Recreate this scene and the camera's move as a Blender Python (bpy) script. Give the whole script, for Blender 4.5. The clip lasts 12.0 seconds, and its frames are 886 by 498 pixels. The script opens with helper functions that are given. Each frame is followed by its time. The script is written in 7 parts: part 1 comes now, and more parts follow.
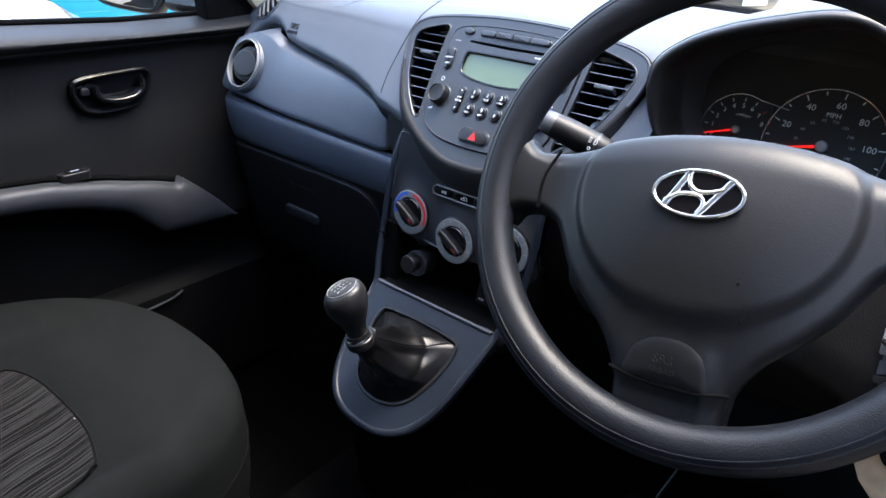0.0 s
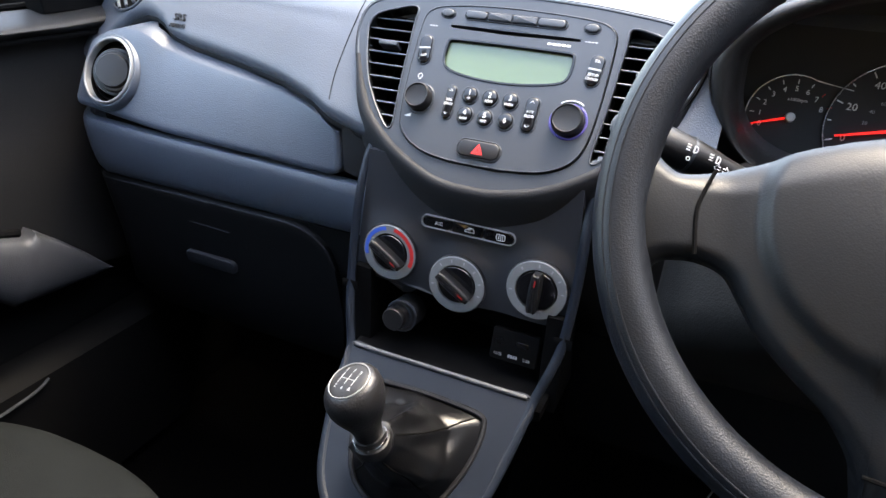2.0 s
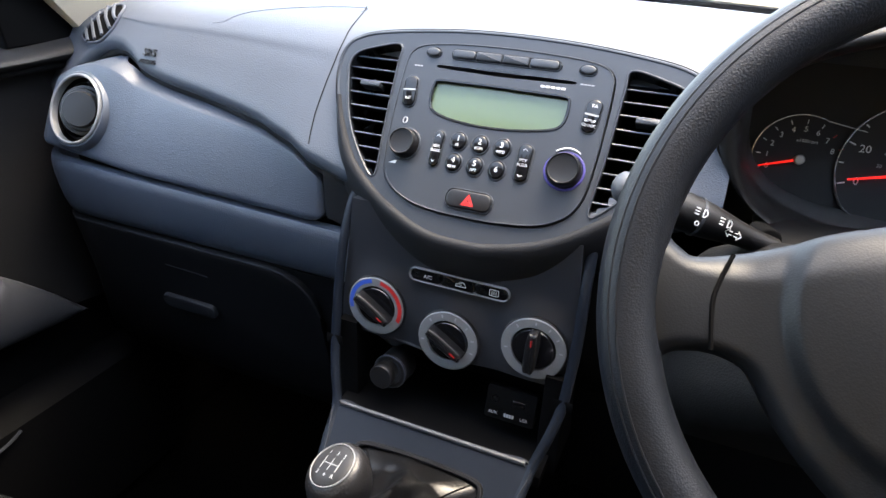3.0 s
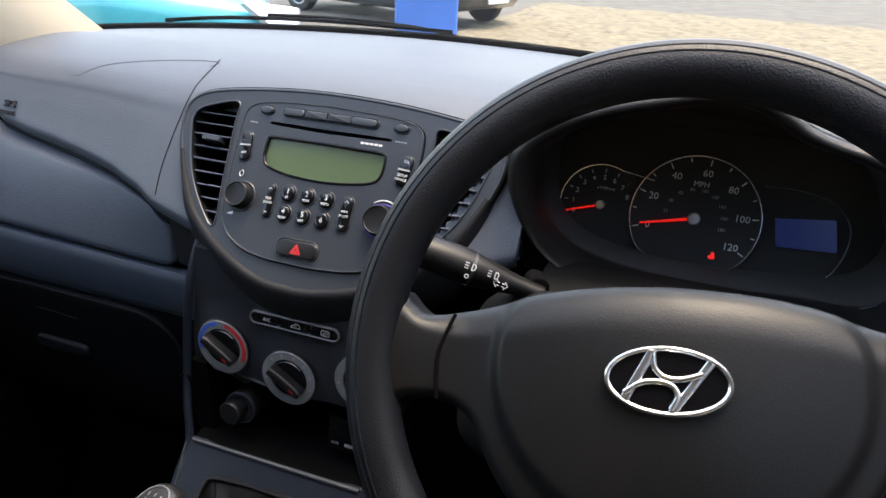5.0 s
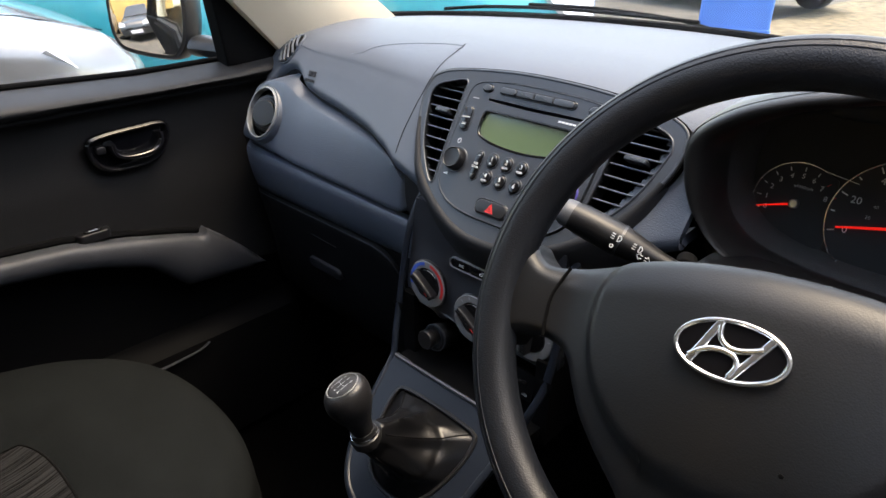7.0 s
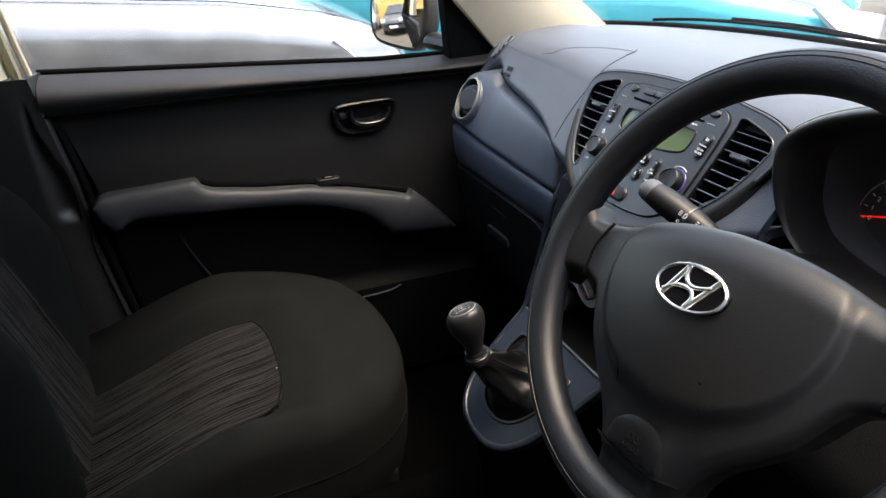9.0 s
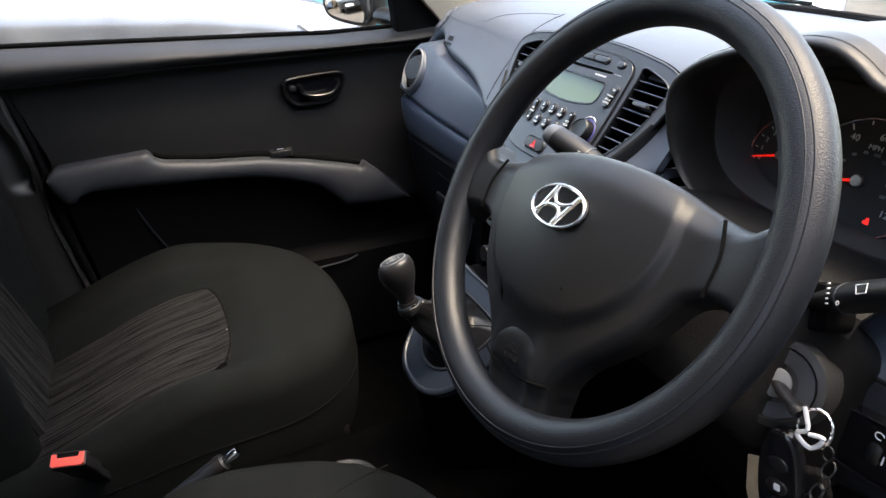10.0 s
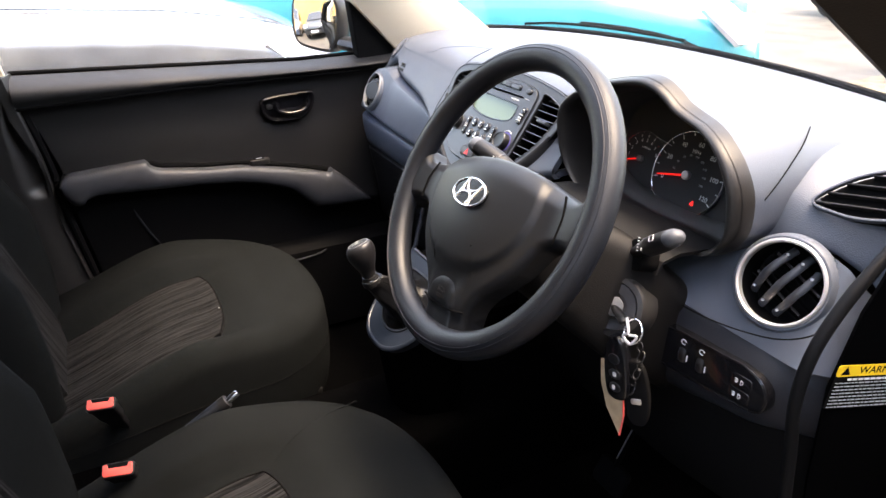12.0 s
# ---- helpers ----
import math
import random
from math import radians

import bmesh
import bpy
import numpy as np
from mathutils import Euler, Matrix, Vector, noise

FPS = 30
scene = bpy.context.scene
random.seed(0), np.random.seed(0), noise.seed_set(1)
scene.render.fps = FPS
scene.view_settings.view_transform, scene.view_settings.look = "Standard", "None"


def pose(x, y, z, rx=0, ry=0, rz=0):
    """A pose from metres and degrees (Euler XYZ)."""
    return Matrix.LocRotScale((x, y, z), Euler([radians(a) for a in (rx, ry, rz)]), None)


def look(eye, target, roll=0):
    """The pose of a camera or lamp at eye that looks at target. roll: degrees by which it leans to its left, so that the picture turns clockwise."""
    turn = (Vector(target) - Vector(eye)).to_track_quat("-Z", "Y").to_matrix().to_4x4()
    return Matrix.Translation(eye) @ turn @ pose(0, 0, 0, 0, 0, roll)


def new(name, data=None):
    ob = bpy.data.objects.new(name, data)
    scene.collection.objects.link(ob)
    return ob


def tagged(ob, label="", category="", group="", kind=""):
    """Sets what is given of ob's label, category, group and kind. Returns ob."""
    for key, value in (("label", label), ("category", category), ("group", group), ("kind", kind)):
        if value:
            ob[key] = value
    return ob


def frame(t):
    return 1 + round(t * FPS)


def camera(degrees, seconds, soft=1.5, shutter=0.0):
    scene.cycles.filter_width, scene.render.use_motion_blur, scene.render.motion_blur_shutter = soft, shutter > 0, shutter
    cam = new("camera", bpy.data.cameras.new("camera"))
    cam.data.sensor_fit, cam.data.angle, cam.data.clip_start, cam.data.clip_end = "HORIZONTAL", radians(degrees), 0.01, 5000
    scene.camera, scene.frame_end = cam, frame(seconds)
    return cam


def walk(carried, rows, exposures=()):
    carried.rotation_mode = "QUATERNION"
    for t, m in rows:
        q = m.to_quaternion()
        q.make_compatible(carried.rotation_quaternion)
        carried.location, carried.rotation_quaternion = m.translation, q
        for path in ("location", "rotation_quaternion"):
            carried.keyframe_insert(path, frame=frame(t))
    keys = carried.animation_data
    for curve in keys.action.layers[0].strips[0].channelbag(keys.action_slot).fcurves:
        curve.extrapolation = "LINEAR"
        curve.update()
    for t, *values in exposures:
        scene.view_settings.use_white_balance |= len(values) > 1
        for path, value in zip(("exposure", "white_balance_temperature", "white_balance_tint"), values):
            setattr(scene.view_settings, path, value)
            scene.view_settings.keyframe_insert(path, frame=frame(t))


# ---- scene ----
cam = camera(67.7, 12.0)
PATH = [
    (0, (0.467, -0.48, 1.177), (-0.64, 0.93, 0.289), 3.2),
    (0.5, (0.382, -0.47, 1.157), (-0.656, 0.989, 0.266), 3.1),
    (1, (0.295, -0.453, 1.14), (-0.631, 1.079, 0.249), 3.1),
    (1.5, (0.251, -0.433, 1.138), (-0.539, 1.179, 0.255), 3.2),
    (2, (0.214, -0.406, 1.132), (-0.49, 1.245, 0.249), 3.2),
    (2.5, (0.192, -0.382, 1.141), (-0.506, 1.265, 0.246), 3.0),
    (3, (0.191, -0.35, 1.161), (-0.492, 1.308, 0.275), 2.5),
    (3.5, (0.217, -0.333, 1.185), (-0.379, 1.367, 0.316), 2.8),
    (3.7, (0.233, -0.338, 1.183), (-0.36, 1.381, 0.35), 2.5),
    (5.3, (0.321, -0.334, 1.221), (-0.24, 1.378, 0.354), 3.0),
    (5.5, (0.325, -0.339, 1.22), (-0.306, 1.343, 0.339), 2.5),
    (6, (0.329, -0.35, 1.206), (-0.467, 1.255, 0.316), 1.8),
    (6.5, (0.363, -0.363, 1.228), (-0.621, 1.132, 0.334), 1.0),
    (7, (0.433, -0.359, 1.234), (-0.81, 0.918, 0.326), -0.0),
    (7.5, (0.484, -0.353, 1.231), (-1.001, 0.639, 0.331), -0.9),
    (7.7, (0.504, -0.349, 1.232), (-1.068, 0.504, 0.337), -1.6),
    (9.3, (0.686, -0.353, 1.252), (-0.97, 0.329, 0.364), -1.0),
    (9.5, (0.713, -0.349, 1.245), (-0.946, 0.323, 0.353), -1.5),
    (10, (0.732, -0.305, 1.22), (-0.898, 0.421, 0.315), -1.2),
    (10.5, (0.722, -0.288, 1.229), (-0.861, 0.526, 0.317), -0.7),
    (11, (0.803, -0.342, 1.25), (-0.778, 0.482, 0.345), -0.6),
    (11.5, (0.889, -0.38, 1.278), (-0.691, 0.458, 0.383), -0.4),
    (12, (0.957, -0.389, 1.292), (-0.637, 0.442, 0.414), -0.5),
]
walk(cam, [(t, look(eye, target, roll)) for t, eye, target, roll in PATH], exposures=[(0.0, 3.75, 6700, 10), (0.5, 4.05, 7100, 10), (1.0, 4.15, 7200, 10), (1.5, 4.2, 7300, 10), (2.6, 4.2, 7800, 8), (3.3, 3.55, 7600, 10), (3.7, 3.3, 7600, 10), (5.5, 2.85, 8100, 10), (6.2, 2.95, 8200, 10), (7.5, 3.1, 8200, 10), (9.5, 3.1, 8200, 10), (10.0, 3.4, 8000, 10), (10.5, 3.55, 7900, 12), (12.0, 3.9, 8600, 16)])

# world, sun and sky
SUN_EL, SUN_AZ = 74.0, 25.0  # degrees above the horizon; from straight ahead towards the right
world = bpy.data.worlds.new("sky")
scene.world = world
world.use_nodes = True
_n = world.node_tree.nodes
_sky = _n.new("ShaderNodeTexSky")
_sky.sky_type, _sky.sun_disc = "NISHITA", False
_sky.sun_elevation, _sky.sun_rotation = radians(SUN_EL), radians(SUN_AZ)
_n["Background"].inputs["Strength"].default_value = 0.15
_sky.dust_density, _sky.air_density = 2.5, 1.0
world.node_tree.links.new(_sky.outputs[0], _n["Background"].inputs["Color"])
_sun = bpy.data.lights.new("sun", "SUN")
_sun.energy, _sun.angle, _sun.color = 0.30, radians(14), (1.0, 0.95, 0.88)
_el, _az = radians(SUN_EL), radians(SUN_AZ)
_way = Vector((math.sin(_az) * math.cos(_el), math.cos(_az) * math.cos(_el), math.sin(_el)))
new("sun", _sun).matrix_world = look(_way * 20, (0, 0, 0))


# ---- materials ----
def material(name, color, rough=0.5, metal=0.0, grain=0.0, grain_scale=900.0, vary=0.15, vary_scale=6.0, spec=0.5, coat=0.0,
             emit=None, emit_strength=0.0, dust=0.0, alpha=1.0):
    m = bpy.data.materials.new(name)
    m.use_nodes = True
    nt = m.node_tree
    b = nt.nodes["Principled BSDF"]
    b.inputs["Roughness"].default_value = rough
    b.inputs["Metallic"].default_value = metal
    b.inputs["Specular IOR Level"].default_value = spec
    b.inputs["Coat Weight"].default_value = coat
    tc = nt.nodes.new("ShaderNodeTexCoord")
    if vary > 0:
        no = nt.nodes.new("ShaderNodeTexNoise")
        no.inputs["Scale"].default_value, no.inputs["Detail"].default_value = vary_scale, 5.0
        nt.links.new(tc.outputs["Object"], no.inputs["Vector"])
        ramp = nt.nodes.new("ShaderNodeValToRGB")
        c = Vector(color[:3])
        ramp.color_ramp.elements[0].position, ramp.color_ramp.elements[1].position = 0.3, 0.72
        ramp.color_ramp.elements[0].color = (*(c * (1 - vary)), 1)
        ramp.color_ramp.elements[1].color = (*(c * (1 + vary) + Vector((dust, dust, dust))), 1)
        nt.links.new(no.outputs["Fac"], ramp.inputs["Fac"])
        nt.links.new(ramp.outputs["Color"], b.inputs["Base Color"])
        mr = nt.nodes.new("ShaderNodeMapRange")
        mr.inputs["To Min"].default_value, mr.inputs["To Max"].default_value = max(rough - 0.06, 0.02), min(rough + 0.08, 1)
        nt.links.new(no.outputs["Fac"], mr.inputs["Value"])
        nt.links.new(mr.outputs["Result"], b.inputs["Roughness"])
    else:
        b.inputs["Base Color"].default_value = (*color[:3], 1)
    if grain > 0:
        vo = nt.nodes.new("ShaderNodeTexVoronoi")
        vo.inputs["Scale"].default_value = grain_scale
        nt.links.new(tc.outputs["Object"], vo.inputs["Vector"])
        bp = nt.nodes.new("ShaderNodeBump")
        bp.inputs["Strength"].default_value, bp.inputs["Distance"].default_value = grain, 0.0006
        nt.links.new(vo.outputs["Distance"], bp.inputs["Height"])
        nt.links.new(bp.outputs["Normal"], b.inputs["Normal"])
    if emit:
        b.inputs["Emission Color"].default_value = (*emit, 1)
        b.inputs["Emission Strength"].default_value = emit_strength
    return m


def glass_material(name, tint=(1, 1, 1), rough=0.0):
    m = bpy.data.materials.new(name)
    m.use_nodes = True
    nt = m.node_tree
    for n in list(nt.nodes):
        if n.type == "BSDF_PRINCIPLED":
            nt.nodes.remove(n)
    mix, tr, gl = (nt.nodes.new("ShaderNode" + k) for k in ("MixShader", "BsdfTransparent", "BsdfGlossy"))
    tr.inputs["Color"].default_value = (*tint, 1)
    gl.inputs["Roughness"].default_value = rough
    mix.inputs[0].default_value = 0.04
    nt.links.new(tr.outputs[0], mix.inputs[1])
    nt.links.new(gl.outputs[0], mix.inputs[2])
    nt.links.new(mix.outputs[0], nt.nodes["Material Output"].inputs["Surface"])
    return m


def weave_material(name, color, stripe):
    """Ribbed seat cloth: broken threads running along the seat."""
    m = material(name, color, rough=0.95, vary=0.0, spec=0.03)
    nt = m.node_tree
    b = nt.nodes["Principled BSDF"]
    tc = nt.nodes.new("ShaderNodeTexCoord")
    add = nt.nodes.new("ShaderNodeMath")
    add.operation = "MULTIPLY_ADD"
    add.inputs[1].default_value = 0.62
    half = nt.nodes.new("ShaderNodeMath")
    half.operation = "MULTIPLY"
    half.inputs[1].default_value = 0.38
    fields = []
    for scale in ((420, 0.3, 0.3), (420, 16, 16)):
        mp = nt.nodes.new("ShaderNodeMapping")
        mp.inputs["Scale"].default_value = scale
        no = nt.nodes.new("ShaderNodeTexNoise")
        no.inputs["Scale"].default_value, no.inputs["Detail"].default_value = 1.0, 0.0
        nt.links.new(tc.outputs["Object"], mp.inputs["Vector"])
        nt.links.new(mp.outputs[0], no.inputs["Vector"])
        fields.append(no)
    nt.links.new(fields[0].outputs["Fac"], add.inputs[0])
    nt.links.new(fields[1].outputs["Fac"], half.inputs[0])
    nt.links.new(half.outputs[0], add.inputs[2])
    ramp = nt.nodes.new("ShaderNodeValToRGB")
    ramp.color_ramp.elements[0].position, ramp.color_ramp.elements[1].position = 0.40, 0.56
    ramp.color_ramp.elements[0].color, ramp.color_ramp.elements[1].color = (*color, 1), (*stripe, 1)
    bp = nt.nodes.new("ShaderNodeBump")
    bp.inputs["Strength"].default_value, bp.inputs["Distance"].default_value = 0.6, 0.001
    nt.links.new(add.outputs[0], ramp.inputs["Fac"])
    nt.links.new(ramp.outputs["Color"], b.inputs["Base Color"])
    nt.links.new(add.outputs[0], bp.inputs["Height"])
    nt.links.new(bp.outputs["Normal"], b.inputs["Normal"])
    return m


DASH = material("dash_plastic", (0.060, 0.072, 0.093), rough=0.47, grain=0.40, grain_scale=750, vary=0.10, vary_scale=5, spec=0.46)
SHELF = material("shelf_plastic", (0.071, 0.084, 0.106), rough=0.38, grain=0.42, grain_scale=800, vary=0.08, vary_scale=7)
LOWER = material("lower_plastic", (0.012, 0.0135, 0.017), rough=0.46, grain=0.35, grain_scale=700, vary=0.10, spec=0.3)
BAND = material("band_plastic", (0.053, 0.066, 0.090), rough=0.38, grain=0.45, grain_scale=700, vary=0.10, spec=0.5)
CONSOLE = material("console_plastic", (0.020, 0.0225, 0.028), rough=0.34, grain=0.06, grain_scale=1500, vary=0.08, spec=0.5)
# Lining lifted paler to carry the haze inside the hood.
HOODIN = material("hood_lining", (0.070, 0.068, 0.067), rough=0.5, grain=0.3, grain_scale=700, vary=0.1, spec=0.14)
HOODRIM = material("hood_rim_plastic", (0.0150, 0.0140, 0.0134), rough=0.38, grain=0.2, grain_scale=700, vary=0.1, spec=0.3)
SMOOTH = material("smooth_plastic", (0.030, 0.035, 0.043), rough=0.33, grain=0.06, grain_scale=1500, vary=0.08)
BLACK = material("black_plastic", (0.010, 0.010, 0.011), rough=0.34, vary=0.1, spec=0.35)
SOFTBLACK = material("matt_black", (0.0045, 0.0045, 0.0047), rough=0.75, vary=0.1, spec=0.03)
# Hinge pillar's shade is put into this near-black colour.
HINGESHADE = material("hinge_black", (0.0011, 0.0011, 0.0012), rough=0.8, vary=0.1, spec=0.01)
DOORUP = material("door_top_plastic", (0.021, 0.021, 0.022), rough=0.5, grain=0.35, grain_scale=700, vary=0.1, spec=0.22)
GLOSS = material("gloss_black", (0.005, 0.005, 0.006), rough=0.14, vary=0.05)
CHROME = material("chrome", (0.85, 0.86, 0.88), rough=0.12, metal=1.0, vary=0.04)
SATIN = material("satin_silver", (0.55, 0.56, 0.58), rough=0.35, metal=1.0, vary=0.05)
DIALGREY = material("dial_grey", (0.19, 0.195, 0.20), rough=0.36, vary=0.10, vary_scale=30)
WHITE = material("white_print", (0.72, 0.72, 0.72), rough=0.6, vary=0.0)
GREYPRINT = material("grey_print", (0.34, 0.35, 0.36), rough=0.6, vary=0.0)
RED = material("red_print", (0.55, 0.02, 0.02), rough=0.5, vary=0.0)
BLUE = material("blue_print", (0.03, 0.10, 0.5), rough=0.5, vary=0.0)
# Black rubber tinted blue for the sky light falling on it.
RUBBER = material("wheel_rubber", (0.0056, 0.0072, 0.0106), rough=0.42, grain=0.30, grain_scale=900, vary=0.15, vary_scale=22, spec=0.4)
PADSKIN = material("airbag_cover", (0.0070, 0.0079, 0.0095), rough=0.42, grain=0.12, grain_scale=900, vary=0.10, spec=0.36)
LEATHER = material("gaiter_leather", (0.0030, 0.0032, 0.0038), rough=0.30, grain=0.12, grain_scale=420, vary=0.15, vary_scale=25, spec=0.3)
CLOTH = material("seat_cloth", (0.0070, 0.0080, 0.0083), rough=0.95, grain=0.6, grain_scale=1100, vary=0.12, vary_scale=18, spec=0.03)
RIBBED = weave_material("ribbed_cloth", (0.0034, 0.0034, 0.0036), (0.0205, 0.0208, 0.0215))
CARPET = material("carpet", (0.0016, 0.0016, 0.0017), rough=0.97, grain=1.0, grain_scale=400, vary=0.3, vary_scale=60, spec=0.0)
BEIGE = material("pillar_beige", (0.70, 0.60, 0.45), rough=0.75, grain=0.2, grain_scale=500, vary=0.05)
# Unseen ceiling cloth, toned darker for door light blocked out of view.
HEADLINER = material("headliner_cloth", (0.30, 0.265, 0.21), rough=0.9, grain=0.3, grain_scale=600, vary=0.06)
BRIGHT = material("bright_chrome", (0.92, 0.93, 0.94), rough=0.22, metal=0.95, vary=0.05)
LCD = material("lcd_green", (0.085, 0.125, 0.070), rough=0.10, vary=0.05, spec=0.6)
LCDBLUE = material("lcd_blue", (0.008, 0.014, 0.055), rough=0.25, vary=0.05, spec=0.12, emit=(0.05, 0.10, 0.50), emit_strength=0.016)
# Dial black lifted too, for the haze over the instruments.
GAUGE = material("gauge_face", (0.045, 0.0447, 0.045), rough=0.6, vary=0.1, spec=0.05)
NEEDLE = material("needle_red", (0.72, 0.02, 0.015), rough=0.4, vary=0.0, emit=(1.0, 0.02, 0.015), emit_strength=0.07)
LAMPRED = material("warning_lamp", (0.5, 0.02, 0.02), rough=0.4, vary=0.0, emit=(1.0, 0.03, 0.03), emit_strength=0.10)
BUCKLERED = material("buckle_red", (0.78, 0.10, 0.085), rough=0.35, vary=0.05)
YELLOW = material("label_yellow", (0.85, 0.55, 0.03), rough=0.5, vary=0.0)
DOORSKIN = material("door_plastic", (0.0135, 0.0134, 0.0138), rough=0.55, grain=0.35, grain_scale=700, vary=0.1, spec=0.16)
# Glovebox plastic toned near black for the shade below the dash band.
LIDSHADE = material("knee_plastic", (0.0050, 0.0054, 0.0064), rough=0.55, grain=0.3, grain_scale=750, vary=0.1, spec=0.12)
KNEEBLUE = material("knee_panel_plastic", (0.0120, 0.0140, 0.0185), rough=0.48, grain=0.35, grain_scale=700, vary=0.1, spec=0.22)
CAPBLACK = material("lever_cap", (0.020, 0.0205, 0.022), rough=0.45, vary=0.25, vary_scale=60, spec=0.2)
DOORTRIM = material("armrest_plastic", (0.040, 0.0425, 0.048), rough=0.46, grain=0.3, grain_scale=800, vary=0.08, spec=0.35)
CAPGREY = material("cap_grey", (0.060, 0.064, 0.072), 0.45)
STALK = material("stalk_plastic", (0.0065, 0.0065, 0.0072), rough=0.40, grain=0.1, grain_scale=900, vary=0.1, spec=0.3)
SHROUD = material("column_plastic", (0.0070, 0.0068, 0.0068), rough=0.55, grain=0.3, grain_scale=750, vary=0.12, spec=0.16)
RINGSILVER = material("painted_silver", (0.62, 0.63, 0.65), rough=0.42, metal=0.7, vary=0.05)
SEALRUBBER = material("door_seal_rubber", (0.0034, 0.0036, 0.0042), rough=0.6, vary=0.15, spec=0.12)
PILLARGREY = material("pillar_plastic", (0.018, 0.0176, 0.0172), rough=0.42, grain=0.2, grain_scale=750, vary=0.1, spec=0.4)
# Beige lining seen against the light, its shade put into dark brown.
PILLARSHADE = material("pillar_dark_brown", (0.030, 0.024, 0.019), rough=0.6, grain=0.2, grain_scale=600, vary=0.12, spec=0.2)
# Darker copy of the pad's plastic, with shade put into its colour.
PADSHADE = material("pad_edge_plastic", (0.0140, 0.0150, 0.0175), rough=0.62, grain=0.35, grain_scale=750, vary=0.10, spec=0.22)
TRIMBLUE = material("console_trim_blue", (0.0085, 0.0120, 0.0190), rough=0.36, grain=0.12, grain_scale=900, vary=0.08, spec=0.22)
GLASS = glass_material("clear_glass", (0.97, 0.98, 0.97))
TINTED = glass_material("tinted_glass", (0.10, 0.11, 0.11))
MIRROR = material("mirror_glass", (0.9, 0.9, 0.9), rough=0.02, metal=1.0, vary=0.0)
GOLD = material("body_gold", (0.50, 0.43, 0.28), rough=0.35, metal=0.4, vary=0.05, coat=0.6)


# ---- mesh tools ----
def frame_at(o, u, v):
    """A local frame: u across, v up, w = u x v towards the viewer."""
    u, v = Vector(u).normalized(), Vector(v).normalized()
    w = u.cross(v).normalized()
    v = w.cross(u)
    return Matrix(((u.x, v.x, w.x, o[0]), (u.y, v.y, w.y, o[1]), (u.z, v.z, w.z, o[2]), (0, 0, 0, 1)))


def part(name, geo, mat, parent=None, label="", sharp=40, category="", kind=""):
    """Links a bmesh, or verts and faces, as one mesh object under a thing or a part."""
    me = bpy.data.meshes.new(name)
    if isinstance(geo, tuple):
        bm = bmesh.new()
        vs = [bm.verts.new(v) for v in geo[0]]
        for f in geo[1]:
            try:
                bm.faces.new([vs[i] for i in f])
            except ValueError:
                pass
    else:
        bm = geo
    bmesh.ops.recalc_face_normals(bm, faces=bm.faces)
    bm.to_mesh(me)
    bm.free()
    me.materials.append(mat)
    me.polygons.foreach_set("use_smooth", [True] * len(me.polygons))
    me.set_sharp_from_angle(angle=radians(sharp))
    ob = new(name, me)
    if parent:
        ob.parent = parent
        if parent.type == "EMPTY":
            ob.matrix_parent_inverse = Matrix.Translation(parent.location).inverted()
    return tagged(ob, label, category, "", kind)


def thing(name, label, category, at=(0, 0, 0), group="", kind=""):
    ob = new(name)
    ob.empty_display_size = 0.02
    ob.location = at
    return tagged(ob, label, category, group, kind)


def join(*geos):
    V, F = [], []
    for g in geos:
        k = len(V)
        V += [tuple(v) for v in g[0]]
        F += [tuple(i + k for i in f) for f in g[1]]
    return V, F


def moved(geo, m):
    return [tuple(m @ Vector(v)) for v in geo[0]], geo[1]


def curve_pts(pts, n=8, closed=False):
    """A smooth line through the points (Catmull-Rom)."""
    P = [np.array(p, float) for p in pts]
    k = len(P)
    out = []
    for i in range(k if closed else k - 1):
        a, b, c, d = (P[(i + j) % k] if closed else P[min(max(i + j, 0), k - 1)] for j in (-1, 0, 1, 2))
        for j in range(n):
            t = j / n
            out.append(0.5 * (2 * b + (c - a) * t + (2 * a - 5 * b + 4 * c - d) * t * t + (3 * b - a - 3 * c + d) * t ** 3))
    if not closed:
        out.append(P[-1])
    return [tuple(float(x) for x in p) for p in out]


def mirror_u(half):
    """A closed outline from its right half, from the bottom middle to the top middle."""
    return list(half) + [(-u, v) for u, v in reversed(half) if abs(u) > 1e-6]


def rrect(w, h, r, n=5, cu=0.0, cv=0.0):
    out = []
    r = min(r, w / 2 - 1e-5, h / 2 - 1e-5)
    for k, (sx, sy) in enumerate(((1, 1), (-1, 1), (-1, -1), (1, -1))):
        for j in range(n + 1):
            a = radians(90 * k + 90 * j / n)
            out.append((cu + sx * (w / 2 - r) + r * math.cos(a), cv + sy * (h / 2 - r) + r * math.sin(a)))
    return out


def disc(r, n=32, cu=0.0, cv=0.0, ry=None):
    return [(cu + r * math.cos(2 * math.pi * i / n), cv + (ry or r) * math.sin(2 * math.pi * i / n)) for i in range(n)]


def inset(outline, d):
    """The outline moved inwards by d (outline runs anticlockwise)."""
    P = np.array(outline)
    t = np.roll(P, -1, 0) - np.roll(P, 1, 0)
    t /= np.maximum(np.linalg.norm(t, axis=1, keepdims=True), 1e-9)
    area = np.sum(P[:, 0] * np.roll(P[:, 1], -1) - np.roll(P[:, 0], -1) * P[:, 1])
    nrm = np.stack([-t[:, 1], t[:, 0]], 1) * (1 if area > 0 else -1)
    return [tuple(float(x) for x in p) for p in P + nrm * d]


